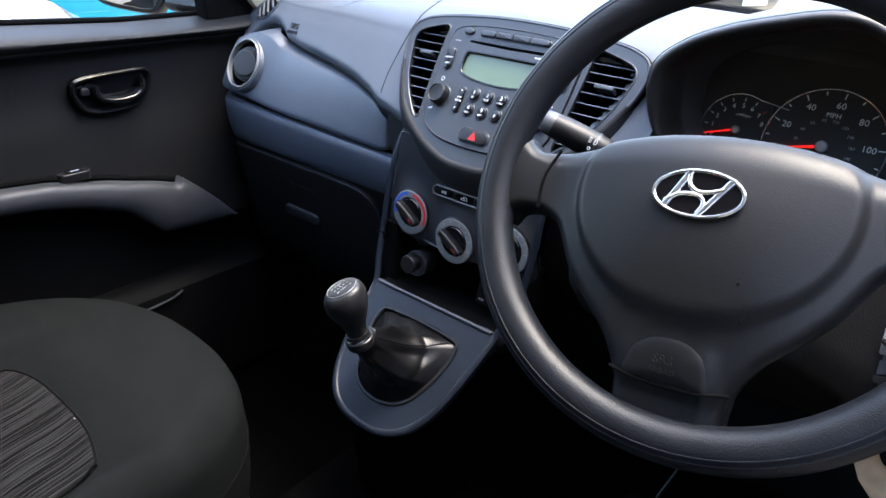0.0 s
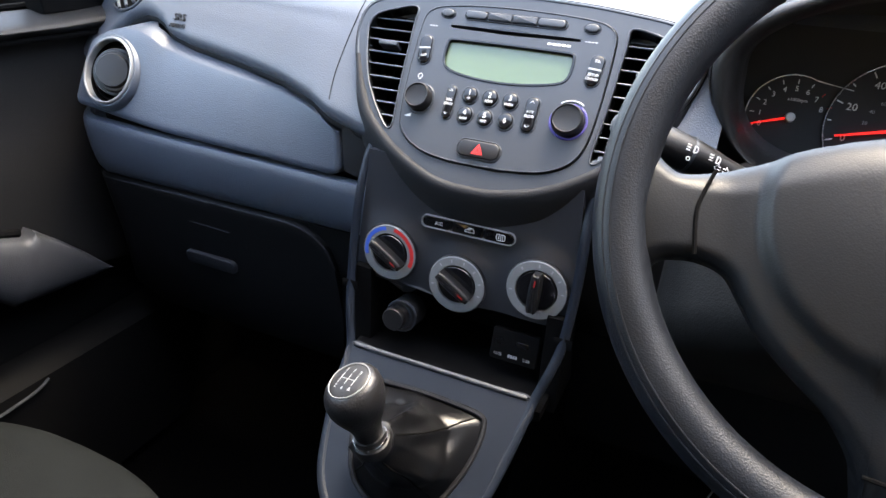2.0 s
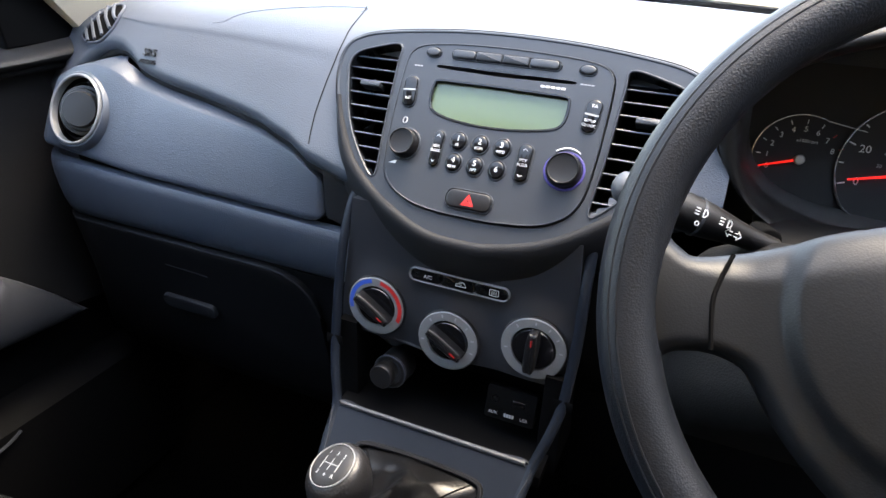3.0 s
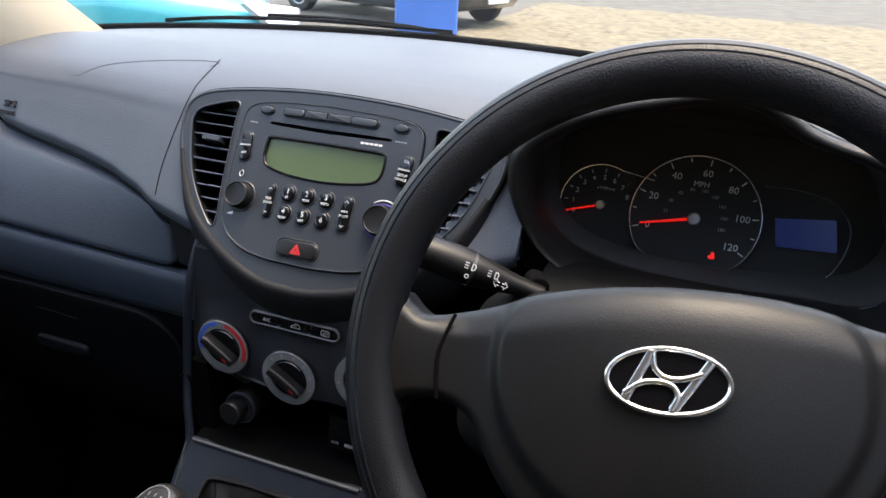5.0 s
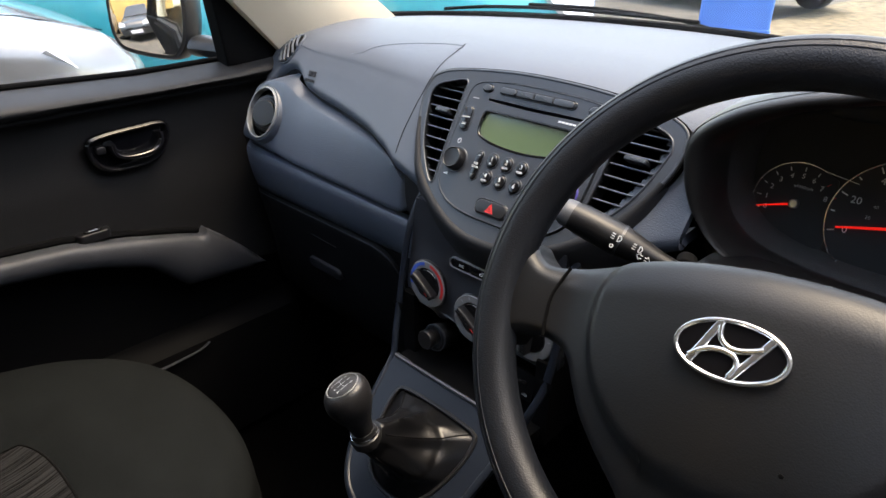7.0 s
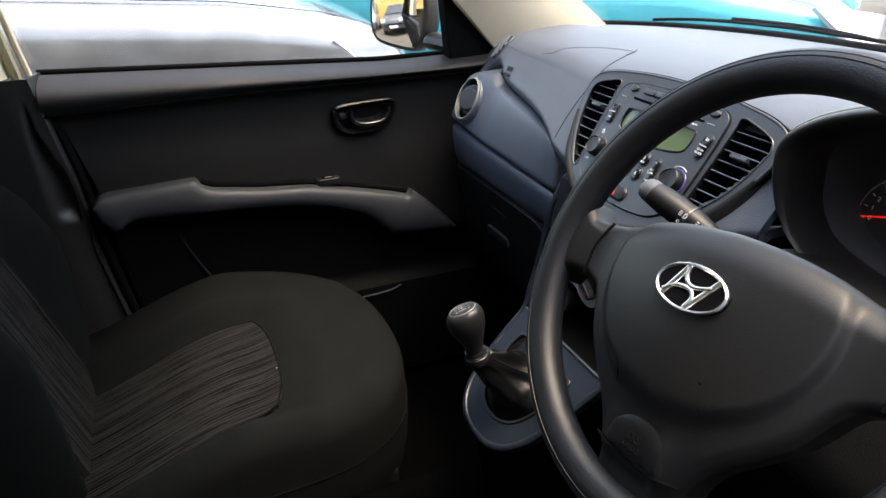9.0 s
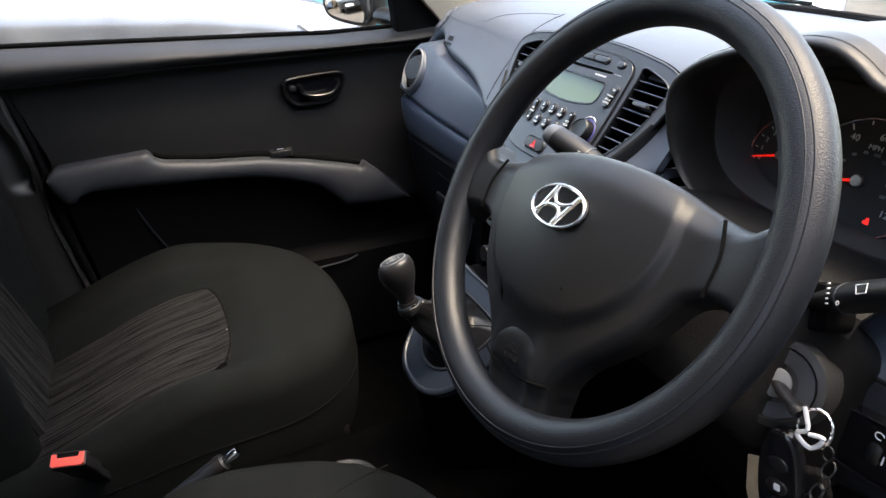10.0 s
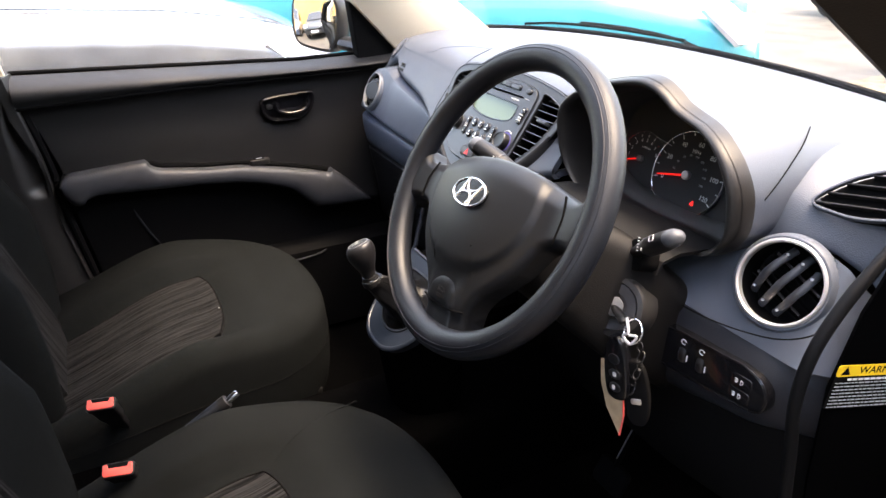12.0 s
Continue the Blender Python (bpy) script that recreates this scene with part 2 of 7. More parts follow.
def plate(outline, w0, w1, bev=0.0, m=None, steps=3, dish=None):
    """A slab between w0 and w1 with a rounded front edge. dish(u, v): added to w."""
    n = len(outline)
    rings = [(outline, w0)]
    if bev > 0:
        for j in range(steps + 1):
            a = math.pi / 2 * j / steps
            rings.append((inset(outline, bev * (1 - math.cos(a))), w1 - bev + bev * math.sin(a)))
    else:
        rings.append((outline, w1))
    V, F = [], []
    for o, w in rings:
        V += [(p[0], p[1], w + (dish(p[0], p[1]) if dish else 0)) for p in o]
    for k in range(len(rings) - 1):
        F += [(k * n + i, k * n + (i + 1) % n, (k + 1) * n + (i + 1) % n, (k + 1) * n + i) for i in range(n)]
    F += [tuple(range(n)), tuple(range((len(rings) - 1) * n, len(rings) * n))]
    g = (V, F)
    return moved(g, m) if m else g


def band(outer, inner, w0, w1, m=None, bev=0.0):
    """A flat ring between two outlines with the same number of points."""
    n = len(outer)
    loops = [(outer, w0), (outer, w1 - bev), (inset(outer, bev), w1), (inset(inner, -bev), w1), (inner, w1 - bev), (inner, w0)]
    V, F = [], []
    for o, w in loops:
        V += [(p[0], p[1], w) for p in o]
    L = len(loops)
    for k in range(L):
        a, b = k * n, ((k + 1) % L) * n
        F += [(a + i, a + (i + 1) % n, b + (i + 1) % n, b + i) for i in range(n)]
    return moved((V, F), m) if m else (V, F)


def lathe(profile, n=32, m=None, cap=True):
    """Profile rows (radius, w) turned about w."""
    V, F = [], []
    for r, w in profile:
        V += [(r * math.cos(2 * math.pi * i / n), r * math.sin(2 * math.pi * i / n), w) for i in range(n)]
    for k in range(len(profile) - 1):
        F += [(k * n + i, k * n + (i + 1) % n, (k + 1) * n + (i + 1) % n, (k + 1) * n + i) for i in range(n)]
    if cap:
        F += [tuple(range(n)), tuple(range((len(profile) - 1) * n, len(profile) * n))]
    return moved((V, F), m) if m else (V, F)


def tube(path, r, n=10, closed=False, flat=1.0, up=(0, 0, 1)):
    """A round bar along a line; r may be a list. flat: the height over the width."""
    P = [Vector(p) for p in path]
    k = len(P)
    V, F = [], []
    for i in range(k):
        t = (P[(i + 1) % k] - P[i - 1]) if closed else (P[min(i + 1, k - 1)] - P[max(i - 1, 0)])
        t.normalize()
        a = t.cross(Vector(up))
        if a.length < 1e-4:
            a = t.cross(Vector((1, 0, 0)))
        a.normalize()
        b = a.cross(t)
        rr = r[i] if isinstance(r, (list, tuple)) else r
        V += [tuple(P[i] + a * rr * math.cos(2 * math.pi * j / n) + b * rr * flat * math.sin(2 * math.pi * j / n)) for j in range(n)]
    for i in range(k if closed else k - 1):
        q = (i + 1) % k
        F += [(i * n + j, i * n + (j + 1) % n, q * n + (j + 1) % n, q * n + j) for j in range(n)]
    if not closed:
        F += [tuple(range(n)), tuple(range((k - 1) * n, k * n))]
    return V, F


def loft(sections, cap=True):
    """Closed loops with the same number of points, joined in order."""
    n = len(sections[0])
    V, F = [], []
    for s in sections:
        V += [tuple(p) for p in s]
    for k in range(len(sections) - 1):
        F += [(k * n + i, k * n + (i + 1) % n, (k + 1) * n + (i + 1) % n, (k + 1) * n + i) for i in range(n)]
    if cap:
        F += [tuple(range(n)), tuple(range((len(sections) - 1) * n, len(sections) * n))]
    return V, F


def shell(P, t):
    """A sheet of thickness t behind a grid of points P[row][column]."""
    P = np.array(P, float)
    m, n = P.shape[:2]
    du, dv = np.gradient(P, axis=1), np.gradient(P, axis=0)
    N = np.cross(du, dv)
    N /= np.maximum(np.linalg.norm(N, axis=2, keepdims=True), 1e-9)
    Q = P + N * t
    V = [tuple(map(float, p)) for p in P.reshape(-1, 3)] + [tuple(map(float, p)) for p in Q.reshape(-1, 3)]
    F, o = [], m * n
    for i in range(m - 1):
        for j in range(n - 1):
            a = i * n + j
            F.append((a, a + 1, a + n + 1, a + n))
            F.append((o + a, o + a + n, o + a + n + 1, o + a + 1))
    edge = [j for j in range(n)] + [i * n + n - 1 for i in range(1, m)] + [(m - 1) * n + j for j in range(n - 2, -1, -1)] + [i * n for i in range(m - 2, 0, -1)]
    for k in range(len(edge)):
        a, b = edge[k], edge[(k + 1) % len(edge)]
        F.append((a, b, o + b, o + a))
    return V, F


def holed(geo, cx, cz, r, k=0.94):
    """Leaves out the faces round an upright opening."""
    V, F = geo
    return V, [f for f in F if all(math.hypot(V[i][0] - cx, (V[i][2] - cz) / k) > r for i in f)]


def box(x0, x1, y0, y1, z0, z1, bev=0.0):
    w = rrect(x1 - x0, y1 - y0, max(bev * 1.5, 1e-4), 3, (x0 + x1) / 2, (y0 + y1) / 2)
    return plate(w, z0, z1, bev)


def interp(x, xs, ys):
    return float(np.interp(x, xs, ys))


def smoothstep(a, b, x):
    t = min(max((x - a) / (b - a), 0.0), 1.0)
    return t * t * (3 - 2 * t)


def lettering(text, size, m, depth=0.0003, align="CENTER"):
    """Raised print as geometry, in the built-in font, centred at the frame m."""
    cu = bpy.data.curves.new("lettering", "FONT")
    cu.body, cu.size, cu.extrude, cu.align_x, cu.align_y = text, size, depth, align, "CENTER"
    cu.resolution_u = 2
    ob = bpy.data.objects.new("lettering", cu)
    scene.collection.objects.link(ob)
    me = bpy.data.meshes.new_from_object(ob.evaluated_get(bpy.context.evaluated_depsgraph_get()))
    V = [tuple(m @ v.co) for v in me.vertices]
    F = [tuple(p.vertices) for p in me.polygons]
    bpy.data.objects.remove(ob)
    bpy.data.curves.remove(cu)
    bpy.data.meshes.remove(me)
    return V, F


def T(u, v, w=0.0, a=0.0):
    return Matrix.Translation((u, v, w)) @ Matrix.Rotation(radians(a), 4, "Z")


# ---- the car's shell ----
def ws_line(x):
    """Where the dashboard's top meets the windscreen."""
    return (x, 0.625 - 0.15 * x * x, 1.077 - 0.075 * x * x)


def pillar(name, foot, top, width, depth, mat, label):
    """A raked pillar of rounded section between two points."""
    a, b = Vector(foot), Vector(top)
    secs = []
    for i in range(9):
        c = a.lerp(b, i / 8) + Vector((0, 0, 0.02 * math.sin(math.pi * i / 8)))
        secs.append([(c.x + depth * math.cos(t) , c.y + width * math.sin(t), c.z) for t in (2 * math.pi * j / 16 for j in range(16))])
    return part(name, loft(secs), mat, None, label, category="pillar", kind="structure")


GROUND_Z = 0.05
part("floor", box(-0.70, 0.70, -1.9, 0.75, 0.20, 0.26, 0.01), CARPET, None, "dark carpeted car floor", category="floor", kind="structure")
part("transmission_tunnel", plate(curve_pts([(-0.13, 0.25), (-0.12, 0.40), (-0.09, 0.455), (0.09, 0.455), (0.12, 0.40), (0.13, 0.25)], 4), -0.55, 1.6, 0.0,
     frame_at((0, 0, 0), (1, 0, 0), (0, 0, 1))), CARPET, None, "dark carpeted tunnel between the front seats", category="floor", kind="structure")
part("wall_front", box(-0.70, 0.70, 0.62, 0.66, 0.2, 1.02), SOFTBLACK, None, "black bulkhead behind the dashboard", category="wall", kind="structure")
part("wall_rear", box(-0.70, 0.70, -1.95, -1.90, 0.2, 1.06), SOFTBLACK, None, "dark rear end of the cabin", category="wall", kind="structure")
roof = [[(x, y, 1.50 - 0.10 * (x / 0.62) ** 4 - 0.05 * ((y + 0.9) / 1.0) ** 2 * (1 if y > -0.9 else 0.4)) for x in np.linspace(-0.60, 0.60, 21)] for y in np.linspace(-0.20, -1.92, 21)]
part("ceiling", shell(roof, 0.03), HEADLINER, None, "pale cloth roof lining", category="ceiling", kind="structure")
# sides behind the front doors
for sx in (-1, 1):
    for y0, y1, nm in ((-1.42, -0.86, "window_3"), (-1.80, -1.48, "window_4")):
        # Rear side glass is unseen; its tint is added to cut light.
        rg = part(nm, shell([[(sx * (0.655 - 0.10 * k), y, 1.02 + 0.42 * k) for y in np.linspace(y0, y1, 4)] for k in (0, 0.5, 1)], 0.004), TINTED, None, "unseen rear side window with tint added to cut light", category="window", kind="structure")
        rg.visible_shadow = False
    part("pillar_rear_left" if sx < 0 else "pillar_rear_right", tube([(sx * 0.66, -1.45, 1.0), (sx * 0.61, -1.45, 1.22), (sx * 0.56, -1.46, 1.44)], 0.03, 10), SOFTBLACK, None, "dark rear pillar", category="pillar", kind="structure")
    part("pillar_tail_left" if sx < 0 else "pillar_tail_right", tube([(sx * 0.65, -1.86, 1.0), (sx * 0.60, -1.86, 1.22), (sx * 0.55, -1.87, 1.42)], 0.06, 10), SOFTBLACK, None, "dark tail pillar", category="pillar", kind="structure")
    part("wall_left" if sx < 0 else "wall_right", box(min(sx * 0.66, sx * 0.71), max(sx * 0.66, sx * 0.71), -1.9, -0.60, 0.2, 1.02, 0.01), SOFTBLACK, None, "black rear side trim", category="wall", kind="structure")
part("wall_door_skin", box(-0.73, -0.69, -0.62, 0.66, 0.2, 1.0, 0.01), SOFTBLACK, None, "dark outer door skin", category="wall", kind="structure")
part("wall_kick_left", box(-0.69, -0.655, 0.30, 0.66, 0.2, 1.0, 0.01), SOFTBLACK, None, "black footwell side", category="wall", kind="structure")
part("wall_sill_right", box(0.64, 0.73, -0.62, 0.40, 0.16, 0.40, 0.02), SOFTBLACK, None, "black covered door sill", category="sill", kind="structure")
part("wall_kick_right", box(0.665, 0.73, 0.30, 0.66, 0.2, 1.04, 0.01), SOFTBLACK, None, "black footwell side", category="wall", kind="structure")
# windscreen
ws = []
for i in range(9):
    k = i / 8
    ws.append([(x * (1 - 0.12 * k), (0.637 - 0.15 * x * x) * (1 - k) + (-0.20 - 0.10 * x * x) * k, (1.074 - 0.075 * x * x) * (1 - k) + 1.435 * k + 0.045 * math.sin(math.pi * k)) for x in np.linspace(-0.62, 0.70, 21)])
wsg = part("window_1", shell(ws, 0.004), GLASS, None, "clear raked windscreen", category="windscreen", kind="structure")
wsg.visible_shadow = False
part("trim_windscreen", tube([(x, ws_line(x)[1] + 0.012, ws_line(x)[2] + 0.001) for x in np.linspace(-0.63, 0.63, 33)], 0.007, 8), SOFTBLACK, None, "black rubber strip along the windscreen's foot", category="seal", kind="structure")

# left A-pillar: pale lining inside, black frame outside
secs = []
for i in range(13):
    k = i / 12
    c0 = Vector((-0.615, 0.318, 1.00)).lerp(Vector((-0.56, -0.10, 1.44)), k)
    c1 = Vector((-0.600, 0.572, 1.045)).lerp(Vector((-0.52, -0.02, 1.46)), k)
    q = []
    for j in range(9):
        p = c0.lerp(c1, j / 8)
        q.append(p + Vector((0.022 * math.sin(math.pi * j / 8), 0, 0)))
    q += [c1 + Vector((-0.05, 0, 0)), c0 + Vector((-0.05, 0, 0))]
    secs.append([tuple(p) for p in q])
part("trim_pillar_left", loft(secs), BEIGE, None, "pale beige windscreen pillar lining", category="pillar", kind="structure")
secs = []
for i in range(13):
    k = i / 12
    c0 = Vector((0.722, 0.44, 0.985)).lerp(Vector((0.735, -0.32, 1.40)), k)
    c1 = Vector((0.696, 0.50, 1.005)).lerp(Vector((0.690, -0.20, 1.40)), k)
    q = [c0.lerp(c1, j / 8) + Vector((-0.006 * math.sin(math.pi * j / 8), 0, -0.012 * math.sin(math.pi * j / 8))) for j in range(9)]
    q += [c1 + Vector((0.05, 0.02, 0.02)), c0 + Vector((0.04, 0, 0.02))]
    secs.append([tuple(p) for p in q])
part("trim_pillar_right", loft(secs), PILLARSHADE, None, "backlit windscreen pillar beside the driver's door, shade put into dark brown", category="pillar", kind="structure")
part("trim_roof_rail_left", tube(curve_pts([(-0.55, -0.15, 1.43), (-0.57, -0.6, 1.475), (-0.57, -1.2, 1.47), (-0.55, -1.9, 1.40)], 6), 0.035, 12), BEIGE, None, "pale lining above the door", category="trim", kind="structure")
part("trim_roof_rail_right", tube(curve_pts([(0.655, -0.22, 1.405), (0.610, -0.6, 1.455), (0.57, -1.2, 1.47), (0.55, -1.9, 1.40)], 6), 0.035, 12), BEIGE, None, "pale lining above the door", category="trim", kind="structure")
part("pillar_right", loft([[(x, y, z) for x, y in ((0.60 - k, -0.62), (0.66 - k, -0.60), (0.68 - k, -0.70), (0.66 - k, -0.86), (0.60 - k, -0.84))] for z, k in ((0.26, -0.03), (0.8, -0.02), (1.02, 0.0), (1.22, 0.04), (1.45, 0.09))]), SOFTBLACK, None, "dark pillar behind the open driver's door", category="pillar", kind="structure")
# left B-pillar
pil = thing("pillar_left", "black lower pillar with pale beige upper lining", "pillar", (-0.66, -0.66, 0.3), kind="structure")


def pillar_front(z):
    return interp(z, [0.26, 0.55, 0.71, 0.81, 0.86, 0.95, 1.03], [-0.425, -0.487, -0.515, -0.516, -0.520, -0.534, -0.546])


def scoop(y, z):
    """Depth of the belt guide's hollow in the pillar cover."""
    if not 0.774 < z < 1.0:
        return 0.0
    yr = interp(z, [0.785, 0.817, 0.862, 0.907, 0.948, 0.995], [-0.524, -0.522, -0.528, -0.545, -0.556, -0.561])
    yl = interp(z, [0.779, 0.793, 0.836, 0.90, 0.995], [-0.566, -0.572, -0.576, -0.574, -0.570])
    q = (y - yl) / (yr - yl)
    return 0.020 * smoothstep(0.0, 0.8, q) * (1 - smoothstep(0.90, 1.0, q)) * smoothstep(0.776, 0.795, z) * smoothstep(1.0, 0.90, z)


rows = []
for z in np.linspace(0.26, 1.03, 90):
    yf = pillar_front(z)
    r = [(-0.665, yf + 0.012, z), (-0.640, yf + 0.006, z), (-0.622, yf + 0.003, z), (-0.612, yf, z)]
    r += [(-0.607 + 0.006 * smoothstep(0, 0.05, d) - scoop(yf - d, z) + interp(z, [0.3, 1.03], [-0.02, 0.0]), yf - d, z) for d in np.linspace(0.002, 0.075, 30)]
    r += [(-0.601 + interp(z, [0.3, 1.03], [-0.02, 0.0]), yf - d, z) for d in (0.09, 0.13, 0.17, 0.22)] + [(-0.66, yf - 0.23, z)]
    rows.append(r)
part("lower_cover", shell(rows, 0.004), PILLARGREY, pil, "black plastic cover with belt guide hollow", sharp=60)
up = []
for z, yf, xo in ((1.03, -0.572, -0.606), (1.2, -0.598, -0.585), (1.42, -0.63, -0.550)):
    up.append([(xo, yf - 0.012, z), (xo + 0.010, yf - 0.03, z), (xo + 0.012, yf - 0.09, z), (xo + 0.010, yf - 0.14, z), (xo, yf - 0.16, z), (xo - 0.05, yf - 0.16, z), (xo - 0.05, yf - 0.012, z), (xo - 0.03, yf, z)])
part("upper_cover", loft(up), BEIGE, pil, "pale beige lining")
part("seal", tube(curve_pts([(-0.636, -0.428, 0.3), (-0.632, -0.474, 0.55), (-0.628, -0.502, 0.75), (-0.628, -0.506, 0.83), (-0.628, -0.528, 0.95), (-0.632, -0.540, 1.01)], 6), 0.008, 8), SOFTBLACK, pil, "black rubber door seal")
part("body_edge", tube(curve_pts([(-0.632, -0.563, 1.010), (-0.612, -0.587, 1.22), (-0.57, -0.612, 1.43)], 6), 0.0085, 8), GOLD, pil, "gold painted metal edge")
part("weather_strip", tube(curve_pts([(-0.640, -0.548, 1.030), (-0.620, -0.575, 1.22), (-0.578, -0.600, 1.43)], 6), 0.0060, 8), BEIGE, pil, "pale rubber weather strip")


# ---- passenger door ----
def build_door():
    d = thing("passenger_door", "closed black plastic front door with armrest and pocket", "car door", (-0.66, -0.2, 0.3))
    ts = np.linspace(0.0, 1.0, 47)
    ys = np.linspace(-0.54, 0.32, 47)

    def at(t, z):
        """Depth along the door at height z; its rear edge slants."""
        y0 = interp(z, [0.3, 0.54, 0.65, 0.81, 0.96, 1.03], [-0.435, -0.458, -0.476, -0.490, -0.523, -0.540])
        return y0 + (0.32 - y0) * t

    def sill(y):
        return interp(y, [-0.62, -0.54, -0.23, 0.065, 0.21, 0.32], [1.029, 1.026, 1.014, 1.002, 1.004, 1.014])

    def belt(y):
        return interp(y, [-0.62, -0.533, -0.244, 0.239, 0.32], [0.962, 0.964, 0.972, 0.973, 0.973])

    rows = []
    for k in range(12):
        t = k / 11
        rows.append([(-0.655 + 0.055 * math.sin(min(t * 1.6, 1) * math.pi / 2) - 0.012 * max(0, t - 0.7) / 0.3, y, sill(y) * (1 - t) + (belt(y) + 0.004) * t) for y in ys])
    rows.insert(0, [(-0.70, y, sill(y) - 0.002) for y in ys])
    part("upper_panel", shell(rows, 0.012), DOORUP, d, "soft grained upper panel")
    rows = []
    for k in range(14):
        t = k / 13
        rows.append([(-0.628 - 0.006 * math.sin(math.pi * min(t * 2, 1)) + 0.01 * t, at(q, 0.965 * (1 - t) + 0.72 * t), (belt(at(q, 0.96)) - 0.004) * (1 - t) + interp(at(q, 0.75), [-0.5, -0.05, 0.06, 0.2, 0.32], [0.768, 0.745, 0.68, 0.64, 0.62]) * t) for q in ts])
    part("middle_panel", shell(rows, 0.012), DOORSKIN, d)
    # armrest with a stepped rear end and a pointed front
    o = [(-0.500, 0.800), (-0.490, 0.813), (-0.478, 0.8195), (-0.40, 0.8225), (-0.322, 0.826), (-0.314, 0.812), (-0.297, 0.803), (-0.207, 0.789), (-0.117, 0.781), (-0.024, 0.761), (0.06, 0.739), (0.097, 0.727), (0.105, 0.738),
         (0.14, 0.708), (0.177, 0.672), (0.205, 0.640), (0.176, 0.635), (0.12, 0.637), (0.056, 0.643), (0.031, 0.668), (-0.002, 0.701), (-0.07, 0.727), (-0.136, 0.743), (-0.21, 0.752), (-0.287, 0.756), (-0.335, 0.759), (-0.43, 0.765), (-0.455, 0.759), (-0.463, 0.747), (-0.480, 0.748), (-0.497, 0.772)]

    def even(line, n):
        P = np.array(line)
        q = np.concatenate([[0], np.cumsum(np.linalg.norm(np.diff(P, axis=0), axis=1))])
        return [(interp(k, q, P[:, 0]), interp(k, q, P[:, 1])) for k in np.linspace(0, q[-1], n)]

    up, down = even(o[:16], 90), even([o[0]] + o[:14:-1], 90)
    secs = []
    for (ya, za), (yb, zb) in zip(up, down):
        secs.append([(x, ya + (yb - ya) * q, za + (zb - za) * q) for x, q in ((-0.645, 0.0), (-0.604, 0.0), (-0.596, 0.03), (-0.591, 0.10), (-0.588, 0.25), (-0.587, 0.50), (-0.590, 0.78), (-0.595, 0.93), (-0.602, 1.0), (-0.645, 1.0))])
    part("armrest", loft(secs), DOORTRIM, d, "grey grained armrest", sharp=55)
    # Black tube paints the shade of the hollow behind the armrest.
    part("armrest_recess", tube([(-0.620, y, z + 0.004) for y, z in even(o[5:12], 40)], 0.0065, 8), SOFTBLACK, d, "black bar standing for the shade behind the armrest")
    # lower panel and pocket
    rows = []
    for z, x in ((0.785, -0.634), (0.735, -0.634), (0.66, -0.645), (0.58, -0.645), (0.545, -0.640), (0.54, -0.60), (0.53, -0.585), (0.45, -0.585), (0.28, -0.60)):
        rows.append([(x, at(t, z), z) for t in ts])
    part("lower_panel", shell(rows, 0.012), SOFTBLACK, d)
    part("pocket_lip", tube(curve_pts([(-0.584, -0.030, 0.512), (-0.584, 0.010, 0.5135), (-0.584, 0.045, 0.517), (-0.584, 0.066, 0.525)], 5), 0.0034, 8, flat=0.6), LOWER, d, "rounded lip of the door pocket")
    part("pocket_edge", tube(curve_pts([(-0.640, -0.373, 0.733), (-0.641, -0.361, 0.682), (-0.642, -0.331, 0.613), (-0.640, -0.30, 0.56)], 6), 0.0025, 8), LOWER, d, "moulded edge of the door pocket")
    # inside handle: bowl, bezel, lever, lock slider
    m = Matrix(((0, 0, 1, -0.620), (1, 0, 0, 0.016), (0, 1, 0, 0.903), (0, 0, 0, 1)))
    ol = curve_pts([(-0.068, 0.008), (-0.055, 0.028), (0.02, 0.034), (0.058, 0.032), (0.064, 0.01), (0.045, -0.022), (0.015, -0.033), (-0.035, -0.032), (-0.058, -0.018)], 6, True)
    part("handle_bezel", band(ol, inset(ol, 0.008), -0.006, 0.007, m, 0.003), GLOSS, d)
    part("handle_bowl", plate(inset(ol, 0.006), -0.03, -0.004, 0.0, m), GLOSS, d)
    part("handle_lever", moved(tube(curve_pts([(-0.030, 0.012, 0.002), (-0.026, -0.004, 0.004), (-0.005, -0.012, 0.006), (0.030, -0.010, 0.006), (0.046, 0.002, 0.004), (0.048, 0.016, 0.002)], 6), 0.0065, 10, flat=1.3), m), GLOSS, d)
    part("lock_slider", plate(rrect(0.014, 0.012, 0.004, 4, -0.046, 0.006), -0.004, 0.005, 0.002, m), BLACK, d)
    # window switch on the armrest
    part("switch_plate", plate(rrect(0.020, 0.050, 0.009, 6, -0.614, -0.072), 0.775, 0.7885, 0.002), BLACK, d)
    part("window_switch", plate(rrect(0.012, 0.026, 0.005, 4, -0.614, -0.072), 0.787, 0.7915, 0.0015), GLOSS, d)
    # Silver bar stands in for the highlight on the black switch.
    part("switch_tip", tube([(-0.609, -0.079, 0.7915), (-0.609, -0.066, 0.7915)], 0.0010, 8), SATIN, d, "thin silver bar painting the switch's highlight")
    part("belt_joint", tube([(-0.6125, y, belt(y) + 0.0015) for y in ys], 0.0042, 8), SOFTBLACK, d, "dark joint under the upper panel")
    part("window_seal", tube([(-0.667, y, sill(y) + 0.003) for y in ys], 0.005, 8), SOFTBLACK, d, "black rubber strip")
    return d


build_door()
gl = [[(-0.672 + 0.11 * k, y, 1.02 + 0.42 * k) for y in np.linspace(-0.60 - 0.04 * k, 0.22 - 0.28 * k, 5)] for k in (0, 0.5, 1)]
sg = part("window_2", shell(gl, 0.004), GLASS, None, "clear door window", category="window", kind="structure")
